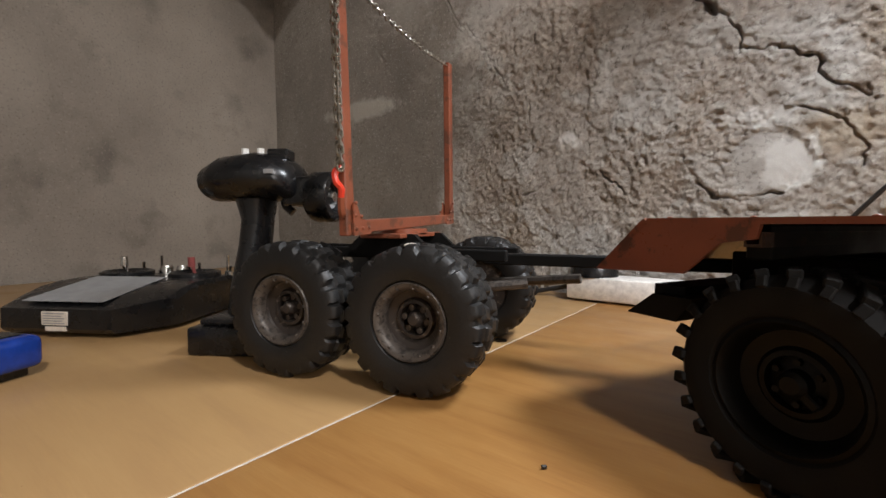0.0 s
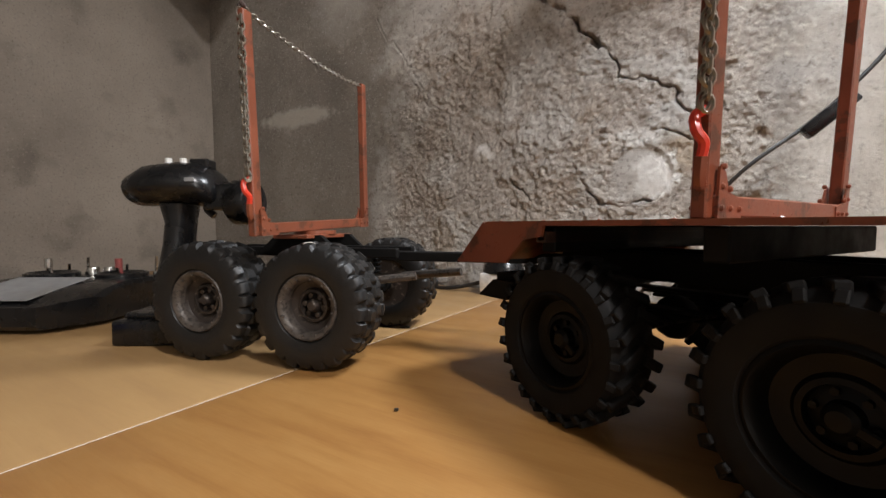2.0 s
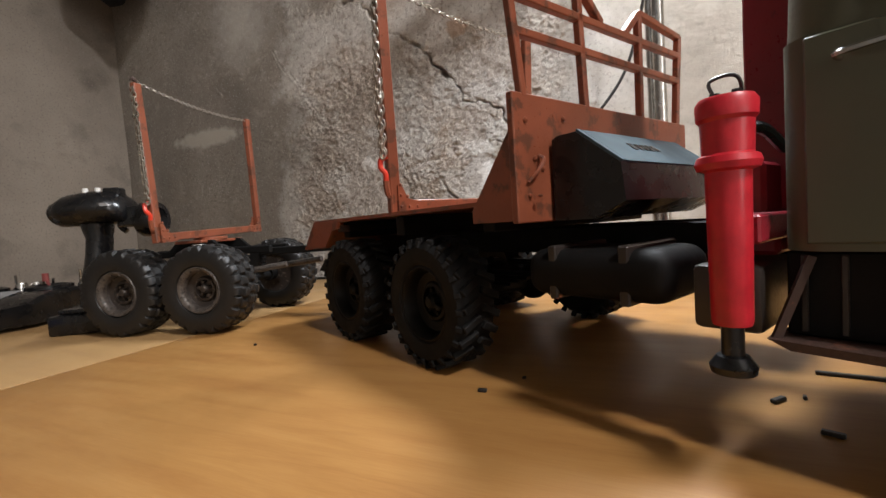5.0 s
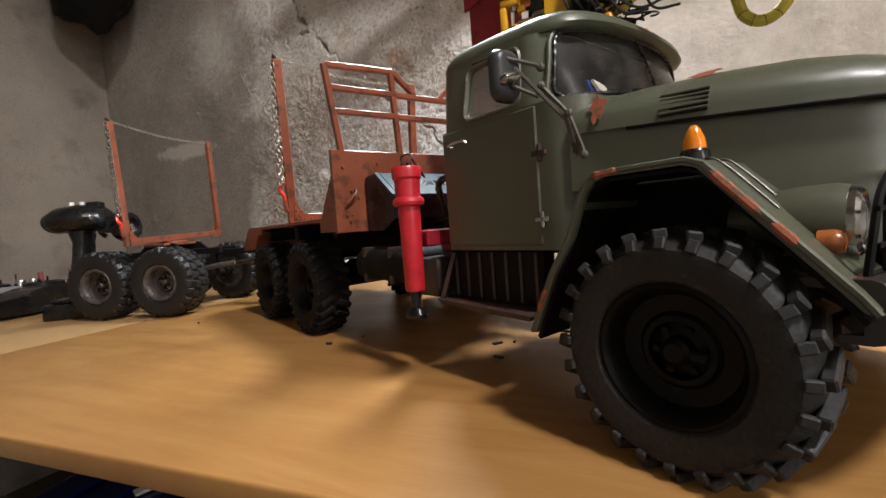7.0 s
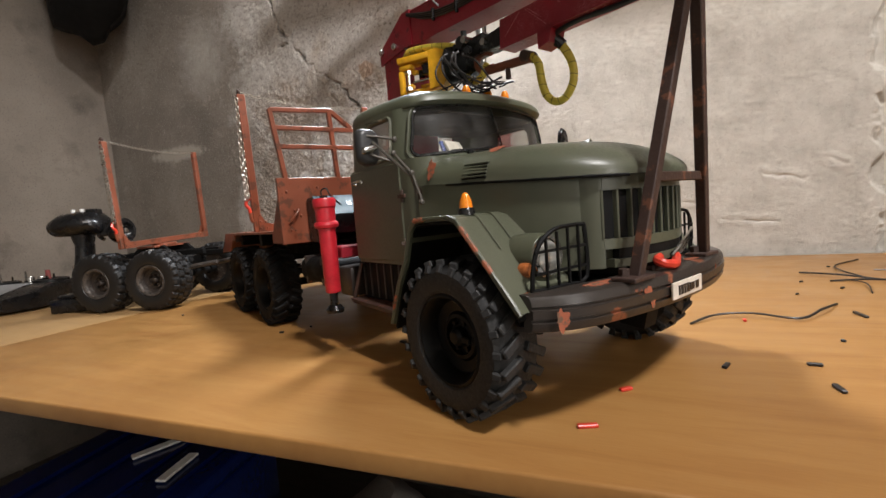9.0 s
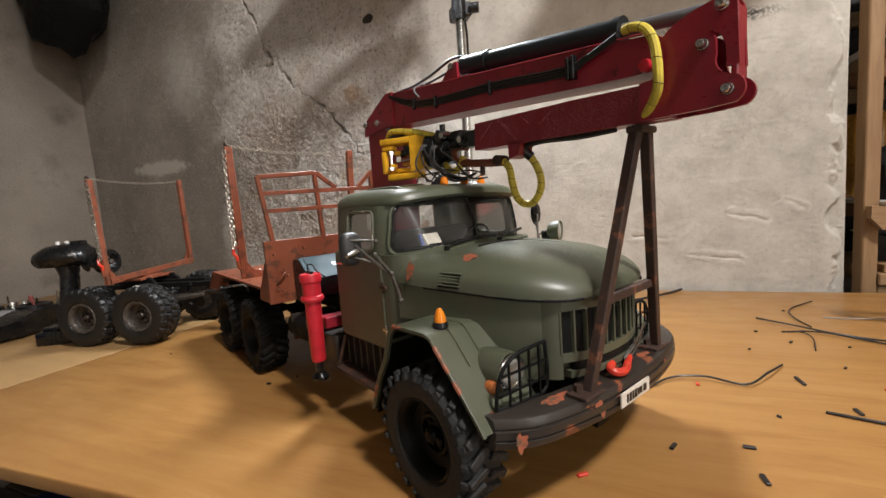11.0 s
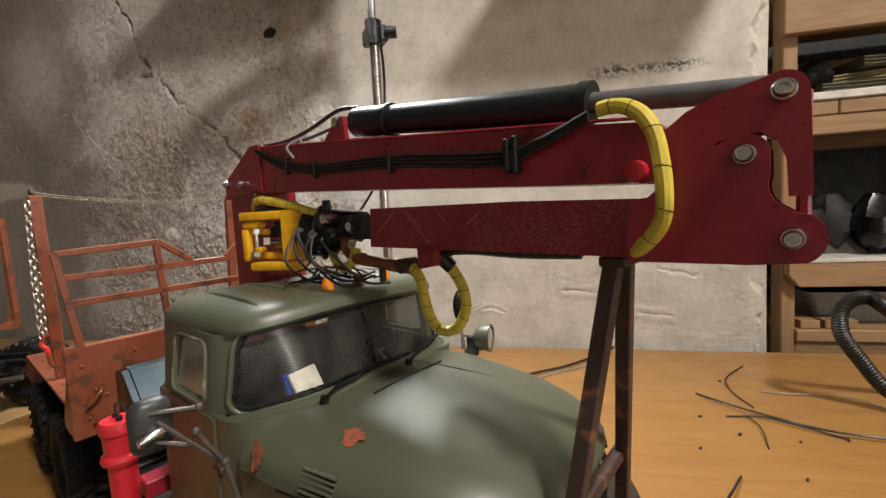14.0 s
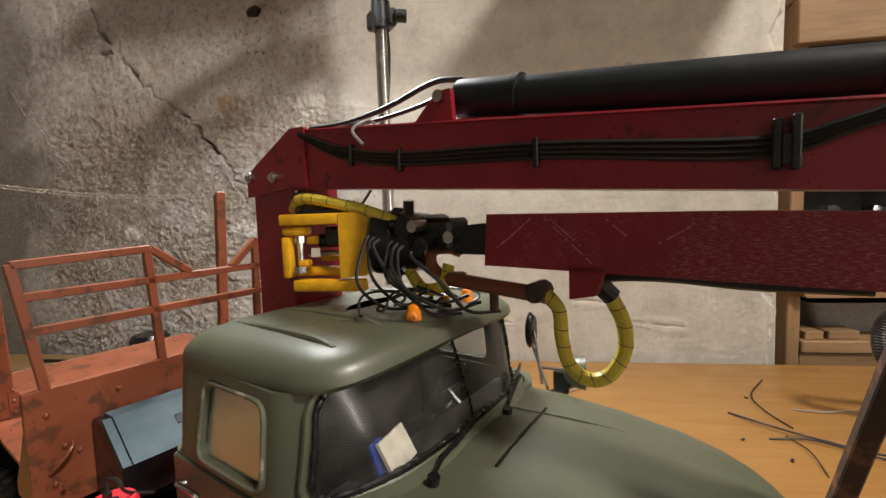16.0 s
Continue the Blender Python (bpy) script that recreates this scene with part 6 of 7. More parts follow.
rotor = part("rotator", lathe(B(), [(0.0, 0.0), (0.0150, 0.0), (0.0170, 0.002), (0.0172, 0.012), (0.0160, 0.014), (0.0165, 0.017), (0.0150, 0.030), (0.0, 0.032)], 16, CAGE @ pose(0.0525, 0.0065, 0.0255, 0, 0, -90)), BLACK, crane, "black rotator with bolts and wires", 30)
for k in range(10):
    a = 2 * math.pi * k / 10
    part("bolt", ball(B(), CAGE @ Vector((0.0665, 0.0065 + 0.0170 * math.cos(a), 0.0255 + 0.0170 * math.sin(a))), 0.0027, 6), BLACK, rotor)
part("rotator_head", box(rod(B(), (-0.078, -0.020, 0.280), (-0.078, 0.014, 0.280), 0.0055, 10), -0.090, -0.056, -0.012, 0.006, 0.268, 0.2835, 0.002), BLACK, rotor)
part("rotator_knob", rod(rod(B(), (-0.082, -0.010, 0.284), (-0.081, -0.011, 0.2925), 0.0028, 8), (-0.069, -0.017, 0.2715), (-0.067, -0.022, 0.2700), 0.0032, 8), BLACK, rotor)
part("rotator_pin", rod(B(), (-0.071, -0.022, 0.2800), (-0.071, -0.010, 0.2800), 0.0030, 8), CHROME, rotor)
part("rotator_pin", rod(B(), (-0.056, YA + 0.003, 0.2745), (-0.056, YB - 0.003, 0.2745), 0.0030, 8), CHROME, rotor)
for k in range(7):
    rng = random.Random(40 + k)
    a = Vector((-0.100 + 0.005 * k, -0.020 - 0.002 * (k % 3), 0.276 - 0.001 * k))
    e = Vector((-0.092 + 0.007 * k, -0.020 + 0.006 * (k % 4), 0.2395 + 0.001 * (k % 2)))
    mid = a.lerp(e, 0.5) + Vector((rng.uniform(-0.006, 0.010), -0.010 - rng.uniform(0, 0.006), rng.uniform(-0.004, 0.004)))
    end = e + Vector((0.012, 0.010, -0.001 + 0.004 * (k % 2)))
    part("lead", tube(B(), smooth_path([a, a + Vector((0, -0.004, -0.004)), mid, e, end], 6), 0.0009, 6), WIRE, rotor, "thin loose wire")
for k in range(6):
    rng = random.Random(70 + k)
    c, w, h = Vector((-0.088 + 0.005 * k, -0.030 + 0.007 * k, 0.2395)), rng.uniform(0.007, 0.012), rng.uniform(0.006, 0.013)
    run = [c + Vector((w * math.cos(a) + 0.004 * math.sin(2 * a + k), w * 0.9 * math.sin(a), h * (0.5 + 0.5 * math.sin(a * 1.0 + k)))) for a in (0.45 * q for q in range(12))]
    part("lead", tube(B(), smooth_path(run, 3), 0.0007, 5), WIRE, rotor, "thin loose wire")
# hanging hook bar
hookbar = part("hook_bar", rod(B(), (-0.064, -0.004, 0.2535), (-0.012, -0.004, 0.2490), 0.0036, 12), OXIDE, crane, "burgundy hook bar")
part("hook", tube(B(), smooth_path([(-0.054, -0.004, 0.2545), (-0.066, -0.004, 0.2545), (-0.073, -0.004, 0.260), (-0.072, -0.004, 0.267), (-0.062, -0.004, 0.2685), (-0.056, -0.004, 0.267)], 6), 0.0030, 8), OXIDE, hookbar)
part("knuckle", rod(rod(B(), (-0.016, -0.010, 0.2508), (-0.016, 0.002, 0.2508), 0.0045, 10), (-0.038, -0.004, 0.251), (-0.038, -0.004, 0.240), 0.0022, 8), RUSTY, hookbar)


def wrapped_hose(path, r, parent, steps=8, bands=10):
    """A hose in a yellow spiral wrap, with dark gaps showing between the turns."""
    pts = smooth_path(path, steps)
    ob = part("hose", tube(B(), pts, r, 10), HOSE_YELLOW, parent, "hose in yellow spiral wrap")
    n = len(pts)
    for k in range(bands):
        i = int((k + 0.6) * (n - 2) / bands)
        dirn = (pts[i + 1] - pts[i]).normalized()
        tilt = (dirn + dirn.orthogonal().normalized() * 0.25).normalized()
        side = tilt.orthogonal().normalized()
        other = tilt.cross(side)
        loop = [pts[i] + (side * math.cos(a) + other * math.sin(a)) * r * 1.01 for a in (2 * math.pi * q / 12 for q in range(13))]
        part("wrap_gap", tube(B(), loop, r * 0.07, 4), WIRE, ob)
    return ob


wrapped_hose([(-0.013, -0.004, 0.2500), (-0.0075, -0.003, 0.243), (-0.0075, 0.0, 0.230), (-0.005, 0.002, 0.2185), (0.002, 0.004, 0.2125), (0.0105, 0.006, 0.2150), (0.0165, 0.007, 0.226), (0.0165, 0.005, 0.239), (0.012, 0.000, 0.2515)], 0.0031, crane, 8, 12)
part("hose_bracket", prism(B(), [(0.000, 0.250), (0.000, 0.2635), (0.014, 0.2635), (0.010, 0.252)], "y", -0.012, 0.004), BURGUNDY, crane)
part("hose_socket", rod(B(), (0.007, -0.004, 0.258), (0.013, 0.001, 0.2500), 0.0040, 10), BLACK, crane)
wrapped_hose([(0.1030, -0.020, 0.3140), (0.1080, -0.021, 0.3140), (0.1133, -0.022, 0.3125), (0.1189, -0.024, 0.3082), (0.1227, -0.025, 0.3014), (0.1247, -0.026, 0.2925), (0.1258, -0.027, 0.2837), (0.1252, -0.026, 0.2751), (0.1220, -0.024, 0.2690), (0.1140, -0.018, 0.2615)], 0.0028, crane, 8, 6)
wrapped_hose([(-0.164, -0.018, 0.291), (-0.154, -0.020, 0.2965), (-0.135, -0.018, 0.2945), (-0.110, -0.014, 0.2890), (-0.090, -0.010, 0.282)], 0.0031, crane, 8, 8)
wrapped_hose([(-0.088, -0.004, 0.256), (-0.078, -0.006, 0.248), (-0.066, -0.006, 0.250), (-0.064, -0.002, 0.260)], 0.0031, crane, 8, 5)
# cables along the boom and their ties
for k in range(4):
    o = k * 0.0018
    part("cable", tube(B(), smooth_path([(-0.155, YA - 0.0012, 0.3345 - o * 0.3), (-0.120, YA - 0.0016, 0.3225 - o), (-0.079, YA - 0.0016, 0.3150 - o), (-0.006, YA - 0.0016, 0.3110 - o), (0.058, YA - 0.0018, 0.3045 - o), (0.078, YA - 0.003, 0.3068 - o * 0.6), (0.099, YA - 0.004, 0.3135 - o * 0.5)], 6), 0.0009, 5), WIRE, boom, "thin black cable")
for x, z in ((-0.112, 0.318), (-0.079, 0.3125), (-0.010, 0.3085)):
    part("cable_tie", box(B(), x - 0.0011, x + 0.0011, YA - 0.0034, YA - 0.0002, z - 0.0062, z + 0.0050, 0.0004), BLACK, boom)
part("cable_clip", box(box(box(B(), 0.0625, 0.0650, YA - 0.0050, YA - 0.0002, 0.2950, 0.3095, 0.0005), 0.0668, 0.0692, YA - 0.0055, YA - 0.0002, 0.2945, 0.3100, 0.0005), 0.0625, 0.0690, YA - 0.0040, YA - 0.0002, 0.2960, 0.3050, 0.0004), BLACK, boom, "black cable clip")
part("cable", tube(B(), smooth_path([(-0.155, -0.010, 0.338), (-0.12, -0.012, 0.3365), (-0.09, -0.012, 0.340), (-0.066, -0.008, 0.3475), (-0.052, -0.003, 0.3475)], 6), 0.0014, 6), WIRE, boom)
part("cable", tube(B(), smooth_path([(-0.155, -0.004, 0.3385), (-0.11, -0.006, 0.3360), (-0.08, -0.004, 0.3390), (-0.062, 0.0, 0.3440)], 6), 0.0012, 6), WIRE, boom)
part("cable_loop", tube(B(), smooth_path([(-0.104, YA - 0.001, 0.322), (-0.110, YA - 0.002, 0.330), (-0.104, YA + 0.004, 0.3345), (-0.098, YA + 0.002, 0.332)], 5), 0.0009, 5), GREY, boom)
part("cable", tube(B(), smooth_path([(0.013, 0.001, 0.2510), (0.008, -0.004, 0.2575), (0.030, -0.006, 0.2600), (0.060, -0.004, 0.2585), (0.088, -0.004, 0.2590)], 6), 0.0020, 6), WIRE, jib)
rng = random.Random(8)
# long double weld marks between the flecks
for x0, z0, x1, z1 in ((-0.0100, 0.2825, 0.0090, 0.2645), (-0.0075, 0.2820, 0.0050, 0.2710), (-0.0155, 0.2825, -0.0330, 0.2690), (-0.0187, 0.2800, -0.0290, 0.2715), (0.0142, 0.2815, 0.0215, 0.2750), (0.0297, 0.2710, 0.0425, 0.2790)):
    steps = max(3, int(abs(x1 - x0) / 0.0011))
    for k in range(steps):
        if rng.random() < 0.85:
            u, v = k / steps, (k + rng.uniform(0.5, 1.0)) / steps
            part("scratch", bar(B(), (x0 + (x1 - x0) * u, YA + 0.0049, z0 + (z1 - z0) * u), (x0 + (x1 - x0) * v, YA + 0.0049, z0 + (z1 - z0) * v), rng.uniform(0.00018, 0.00032), 0.0004), SCRATCH, jib)

# ---- the model pole trailer: x forward, y to its left ----
TRAILER = pose(-0.037, 0.410, 0, 0, 0, -22)
trailer = thing("model_log_trailer", TRAILER, "model pole trailer with mud-dusted wheels and rust-red stakes", "model trailer")
for k, x in enumerate((-0.056, 0.056)):
    for s in (-1, 1):
        wheel(trailer, "trailer", x, s * 0.083, 0.0535, s, 0, 20 * k + 11 * s)
    bm = B()
    rod(bm, (x, -0.075, 0.0535), (x, 0.075, 0.0535), 0.006, 12)
    for y in (-0.05, 0.0, 0.05):
        rod(bm, (x, y - 0.006, 0.0535), (x, y + 0.006, 0.0535), 0.0095, 12)
    part("axle", bm, MATT_BLACK, trailer)
    for s in (-1, 1):
        bm = B()
        rod(bm, (x, s * 0.035, 0.058), (x, s * 0.032, 0.092), 0.003, 8)
        tube(bm, [(x + 0.0052 * math.cos(a), s * 0.034 + 0.0052 * math.sin(a), 0.062 + a * 0.00075) for a in (k2 * 0.6 for k2 in range(54))], 0.0009, 5)
        part("shock_absorber", bm, MATT_BLACK, trailer)
bm = B()
for s in (-1, 1):
    box(bm, -0.105, 0.105, s * 0.022 - 0.004, s * 0.022 + 0.004, 0.090, 0.0995, 0.001)
    prism(bm, [(-0.040, 0.0995), (-0.026, 0.112), (0.026, 0.112), (0.040, 0.0995), (0.030, 0.092), (-0.030, 0.092)], "y", s * 0.030 - 0.003, s * 0.030 + 0.003)
part("frame", bm, MATT_BLACK, trailer, "matt black trailer frame")
part("drawbar", box(B(), 0.080, 0.335, -0.007, 0.007, 0.086, 0.0955, 0.001), MATT_BLACK, trailer, "matt black square drawbar")
part("drawbar_arm", rod(rod(B(), (0.02, 0.03, 0.06), (0.16, 0.012, 0.075), 0.0042, 8), (0.02, -0.03, 0.06), (0.12, -0.012, 0.072), 0.0042, 8), GREY_RIM, trailer)
part("turntable", lathe(box(B(), -0.020, 0.020, -0.045, 0.045, 0.1085, 0.1125, 0.0008), [(0.022, 0.1125), (0.022, 0.1165), (0.0, 0.1165)], 20, pose(0, 0, 0, 90)), OXIDE, trailer, "rust-red turntable plate")
stakes(trailer, pose(0, 0.0135, 0.1165, 2.2, 0, 1.0) @ pose(0, 0, -0.1155), 0.1090, 0.1155, 0.303, 0.002)
bm = B()
ball(bm, (0, 0, 0), 0.006, 8)
bmesh.ops.transform(bm, matrix=pose(0.054, -0.083 - 0.012, 0.1062) @ Matrix.Diagonal((0.9, 0.9, 0.25, 1)), verts=bm.verts)
part("mud_lump", bm, CREAM, trailer, "pale dried mud on the tyre")

# ---- things on the bench ----
# pistol-grip transmitter
pistol = thing("pistol_transmitter", pose(-0.183, 0.430, 0, 0, 0, -6), "black pistol-grip radio transmitter standing on its base", "transmitter")
part("base", box(box(B(), -0.048, 0.055, -0.045, 0.055, 0.0, 0.026, 0.003, 2), -0.040, 0.045, -0.038, 0.048, 0.026, 0.033, 0.003, 2), BLACK, pistol)
part("grip", loft(B(), [[(cx + w * math.cos(a), 0.005 + d * math.sin(a), z) for a in (2 * math.pi * k / 16 for k in range(16))] for z, cx, w, d in ((0.030, -0.014, 0.019, 0.026), (0.06, -0.013, 0.0165, 0.022), (0.10, -0.006, 0.0150, 0.019), (0.125, -0.003, 0.0150, 0.018), (0.145, -0.004, 0.0195, 0.021))], True, True), BLACK, pistol, "", 60)
head = part("head", loft(B(), [[(x + s * math.sin(a) * 0.0, 0.004 + w * math.cos(a), z + h * math.sin(a)) for a in (2 * math.pi * k / 20 for k in range(20))] for x, w, z, h, s in ((-0.047, 0.022, 0.160, 0.012, 0), (-0.043, 0.034, 0.161, 0.018, 0), (-0.028, 0.040, 0.165, 0.022, 0), (0.002, 0.042, 0.167, 0.0235, 0), (0.028, 0.038, 0.165, 0.0225, 0), (0.040, 0.030, 0.160, 0.019, 0), (0.046, 0.02, 0.156, 0.014, 0))], True, True), BLACK, pistol, "glossy black transmitter head", 60)
part("neck", box(B(), 0.030, 0.062, -0.014, 0.022, 0.138, 0.166, 0.004, 2), BLACK, pistol)
wheelp = part("steering_wheel", lathe(B(), [(0.012, -0.012), (0.0225, -0.012), (0.0245, -0.009), (0.0245, 0.009), (0.0225, 0.012), (0.016, 0.012), (0.014, 0.004), (0.0, 0.004)], 28, pose(0.068, 0.004, 0.147, 0, 0, -100)), BLACK, pistol, "black foam steering wheel")
part("hub", lathe(B(), [(0.0, 0.011), (0.005, 0.010), (0.007, 0.005), (0.013, 0.004)], 16, pose(0.068, 0.004, 0.147, 0, 0, -100)), CHROME, wheelp)
part("trigger", tube(B(), smooth_path([(0.028, 0.004, 0.152), (0.026, 0.004, 0.140), (0.034, 0.004, 0.132)], 5), 0.004, 8), BLACK, pistol)
for x in (-0.012, 0.004):
    part("button", rod(B(), (x, 0.0, 0.186), (x, 0.0, 0.1945), 0.0035, 8), WHITE, head)
part("antenna_cap", box(B(), 0.012, 0.034, -0.006, 0.012, 0.182, 0.1935, 0.002), BLACK, head)
part("label_plate", box(B(), 0.026, 0.035, -0.0372, -0.0355, 0.166, 0.170, 0, 1), GREY, head)
# flat twin-stick transmitter
tx = thing("twin_stick_transmitter", pose(-0.392, 0.548, 0, 0, 0, -6), "flat black twin-stick radio transmitter lying on the bench", "transmitter")
def tx_top(y):
    return min(0.0500, 0.0350 + (y + 0.099) * 0.168)


def tx_section(x, y0, y1, drop):
    """An outline across the case at x, with its sloping top."""
    ys = [y0 + (y1 - y0) * k / 6 for k in range(7)]
    return [(x, y0 + 0.004, 0.005), (x, y0, 0.010), (x, y0 + 0.001, tx_top(y0) - 0.004 - drop)] + [(x, y, tx_top(y) - drop) for y in ys[1:-1]] + [(x, y1, tx_top(y1) - 0.008 - drop), (x, y1, 0.012), (x, y1 - 0.006, 0.005)]


part("case", loft(B(), [tx_section(*q) for q in ((-0.098, -0.050, 0.078, 0.006), (-0.094, -0.060, 0.086, 0.001), (-0.072, -0.099, 0.098, 0.0), (0.058, -0.099, 0.098, 0.0), (0.088, -0.058, 0.088, 0.001), (0.092, -0.046, 0.080, 0.006))]), BLACK, tx, "", 28)
part("screen", box(B(), -0.056, 0.040, -0.046, 0.046, -0.0006, 0.0006, 0.0004, 1, pose(0, -0.044, tx_top(-0.044) + 0.0008, 9.5)), GREY, tx, "grey screen panel on the sloping front")
for x in (-0.052, 0.048):
    part("gimbal", lathe(B(), [(0.032, 0.049), (0.032, 0.0545), (0.028, 0.0560), (0.020, 0.051), (0.0, 0.050)], 24, pose(x, 0.046, 0, 90)), BLACK, tx)
    part("stick", rod(rod(B(), (x, 0.046, 0.050), (x - 0.003, 0.044, 0.071), 0.0024, 8), (x - 0.003, 0.044, 0.062), (x - 0.0032, 0.044, 0.075), 0.0046, 10), CHROME if x < 0 else ORANGE_DULL, tx, "steel control stick")
for x, y, h in ((-0.082, 0.072, 0.016), (-0.030, 0.082, 0.022), (-0.062, 0.086, 0.012), (0.010, 0.086, 0.010), (0.030, 0.080, 0.012), (0.074, 0.080, 0.024), (0.084, 0.070, 0.008)):
    part("toggle_switch", rod(rod(B(), (x, y, 0.045), (x, y, 0.0525), 0.0040, 8), (x, y, 0.052), (x + 0.003, y - 0.003, 0.052 + h), 0.0019, 8), CHROME, tx, "small steel toggle switch")
for x, r in ((-0.008, 0.0085), (0.016, 0.0075)):
    part("knob", lathe(B(), [(r, 0.049), (r, 0.058), (r * 0.85, 0.0610), (0.0, 0.0612)], 14, pose(x, 0.064, 0, 90)), CHROME, tx, "round steel knob")
part("sticker", box(B(), -0.022, 0.008, -0.0996, -0.0980, 0.014, 0.0285), CREAM, tx, "pale printed sticker")
part("sticker", box(B(), -0.018, 0.006, -0.0996, -0.0980, 0.0078, 0.0125), CREAM, tx, "pale printed sticker")
for k in range(5):
    part("print_bar", box(B(), -0.020, 0.005 - 0.003 * (k % 2), -0.0999, -0.0995, 0.0155 + k * 0.0026, 0.0165 + k * 0.0026), GREY, tx)
# blue tool, partly seen
tool = thing("blue_tool", pose(-0.372, 0.338, 0, 0, 0, -14), "blue plastic handled tool lying on the bench", "tool")
part("handle", box(B(), -0.055, 0.048, -0.020, 0.018, 0.007, 0.033, 0.006, 3), BLUE, tool)
part("inlay", box(B(), -0.050, 0.036, -0.012, 0.011, 0.0325, 0.0338, 0.0004), BLACK, tool)
for x in (-0.045, 0.030):
    part("foot", box(B(), x - 0.008, x + 0.008, -0.012, 0.012, 0.0, 0.008, 0.001), BLACK, tool)
# power supply behind the truck
psu = thing("power_adapter", pose(0.262, 0.665, 0, 0, 0, -38), "white power adapter box with a black cap", "adapter")
part("case", box(B(), -0.062, 0.115, -0.030, 0.030, 0.003, 0.038, 0.004, 2), WHITE, psu)
part("cap", lathe(B(), [(0.0, 0.060), (0.030, 0.058), (0.036, 0.050), (0.037, 0.038)], 20, pose(-0.030, 0.005, 0, 90)), BLACK, psu, "black round cap")
for k in range(2):
    tagged(solid("cable", tube(B(), smooth_path([(0.212 - 0.01 * k, 0.698, 0.020), (0.185, 0.716 + 0.006 * k, 0.012), (0.150, 0.735 + 0.008 * k, 0.004), (0.100, 0.775, 0.004), (0.04, 0.82, 0.004)], 6), 0.003, 8), WIRE, Matrix(), "black adapter cable lying on the bench", "cable"))

# lamp stand with an inline switch on its lead
stand = thing("lamp_stand", pose(0.612, 0.282, 0), "chrome telescopic lamp stand behind the truck", "lamp stand")
part("base", lathe(B(), [(0.0, 0.0), (0.075, 0.0), (0.076, 0.006), (0.02, 0.012), (0.0, 0.014)], 28, pose(0, 0, 0, 90)), BLACK, stand)
part("pole", rod(B(), (0, 0, 0.012), (0, 0, 0.605), 0.0085, 16), CHROME, stand, "chrome outer pole")
part("pole", rod(B(), (0.004, 0.022, 0.012), (0.004, 0.022, 0.640), 0.0060, 14), CHROME, stand, "chrome second pole")
part("pole", rod(B(), (0, 0, 0.60), (0, 0, 0.832), 0.0062, 14), CHROME, stand, "chrome inner pole")
clamp = part("clamp", box(rod(B(), (0, 0, 0.572), (0, 0, 0.612), 0.0145, 16), -0.012, 0.024, -0.010, 0.034, 0.578, 0.606, 0.003), BLACK, stand, "black pole clamp")
part("clamp_knob", rod(B(), (0.020, -0.010, 0.592), (0.036, -0.016, 0.592), 0.010, 12), BLACK, clamp)
back = (Vector(RING_LAMP) - Vector(RING_AIM)).normalized()
HEAD_AT = Vector(RING_LAMP) + back * 0.017 - Vector((0.612, 0.282, 0))
HEAD_TURN = Matrix.Translation(HEAD_AT) @ back.to_track_quat("Y", "Z").to_matrix().to_4x4()
ring_head = part("lamp_head", lathe(B(), [(0.077, -0.015), (0.077, 0.010), (0.080, 0.014), (0.106, 0.014), (0.109, 0.010), (0.109, -0.015), (0.106, -0.015), (0.106, 0.004), (0.080, 0.004), (0.080, -0.015), (0.077, -0.015)], 48, HEAD_TURN), WHITE, stand, "white ring lamp head")
ring_glow = bpy.data.materials.new("ring_lamp_glow")
ring_glow.use_nodes = True
ring_glow.node_tree.nodes["Principled BSDF"].inputs["Emission Color"].default_value = (0.92, 0.96, 1.0, 1)
ring_glow.node_tree.nodes["Principled BSDF"].inputs["Emission Strength"].default_value = RING_STRENGTH
part("diffuser", lathe(B(), [(0.081, -0.001), (0.105, -0.001)], 48, HEAD_TURN), ring_glow, ring_head, "glowing white diffuser ring")
for turn in (0, 180):
    part("head_bracket", bar(B(), HEAD_TURN @ pose(0, 0, 0, 0, turn) @ Vector((0.0, 0.010, 0.0)), HEAD_TURN @ pose(0, 0, 0, 0, turn) @ Vector((0.078, 0.010, 0.0)), 0.010, 0.005), BLACK, ring_head)
part("lamp_arm", tube(B(), smooth_path([(0, 0, 0.828), (-0.02, -0.004, 0.850), (-0.06, -0.012, 0.855), HEAD_AT + back * 0.045, HEAD_AT + back * 0.012], 6), 0.006, 8), BLACK, stand)
holder = part("phone_holder", box(B(), -0.064, -0.024, 0.010, 0.024, 0.709, 0.759, 0.003), BLACK, stand, "black phone holder on the lamp stand")
part("holder_jaw", bar(B(), (-0.044, -0.002, 0.766), (-0.063, 0.008, 0.808), 0.014, 0.020, 0.002), BLACK, holder)
part("holder_arm", bar(B(), (-0.026, 0.002, 0.742), (0.020, 0.006, 0.664), 0.012, 0.012, 0.002), BLACK, holder)
part("holder_stem", bar(B(), (-0.040, 0.002, 0.724), (-0.042, 0.002, 0.662), 0.011, 0.011, 0.002), BLACK, holder)
lead = solid("lamp_lead", tube(B(), smooth_path([(0.420, 0.560, 0.006), (0.450, 0.495, 0.110), (0.495, 0.450, 0.190), (0.555, 0.420, 0.245), (0.590, 0.400, 0.285), (0.625, 0.375, 0.345), (0.640, 0.350, 0.430), (0.635, 0.310, 0.540), (0.622, 0.290, 0.600)], 8), 0.0026, 8), WIRE, Matrix(), "black lamp lead with an inline switch", "cable")
m = Matrix.Translation((0.566, 0.401, 0.254)) @ (Vector((0.040, -0.028, 0.045)).to_track_quat("X", "Z").to_matrix().to_4x4())
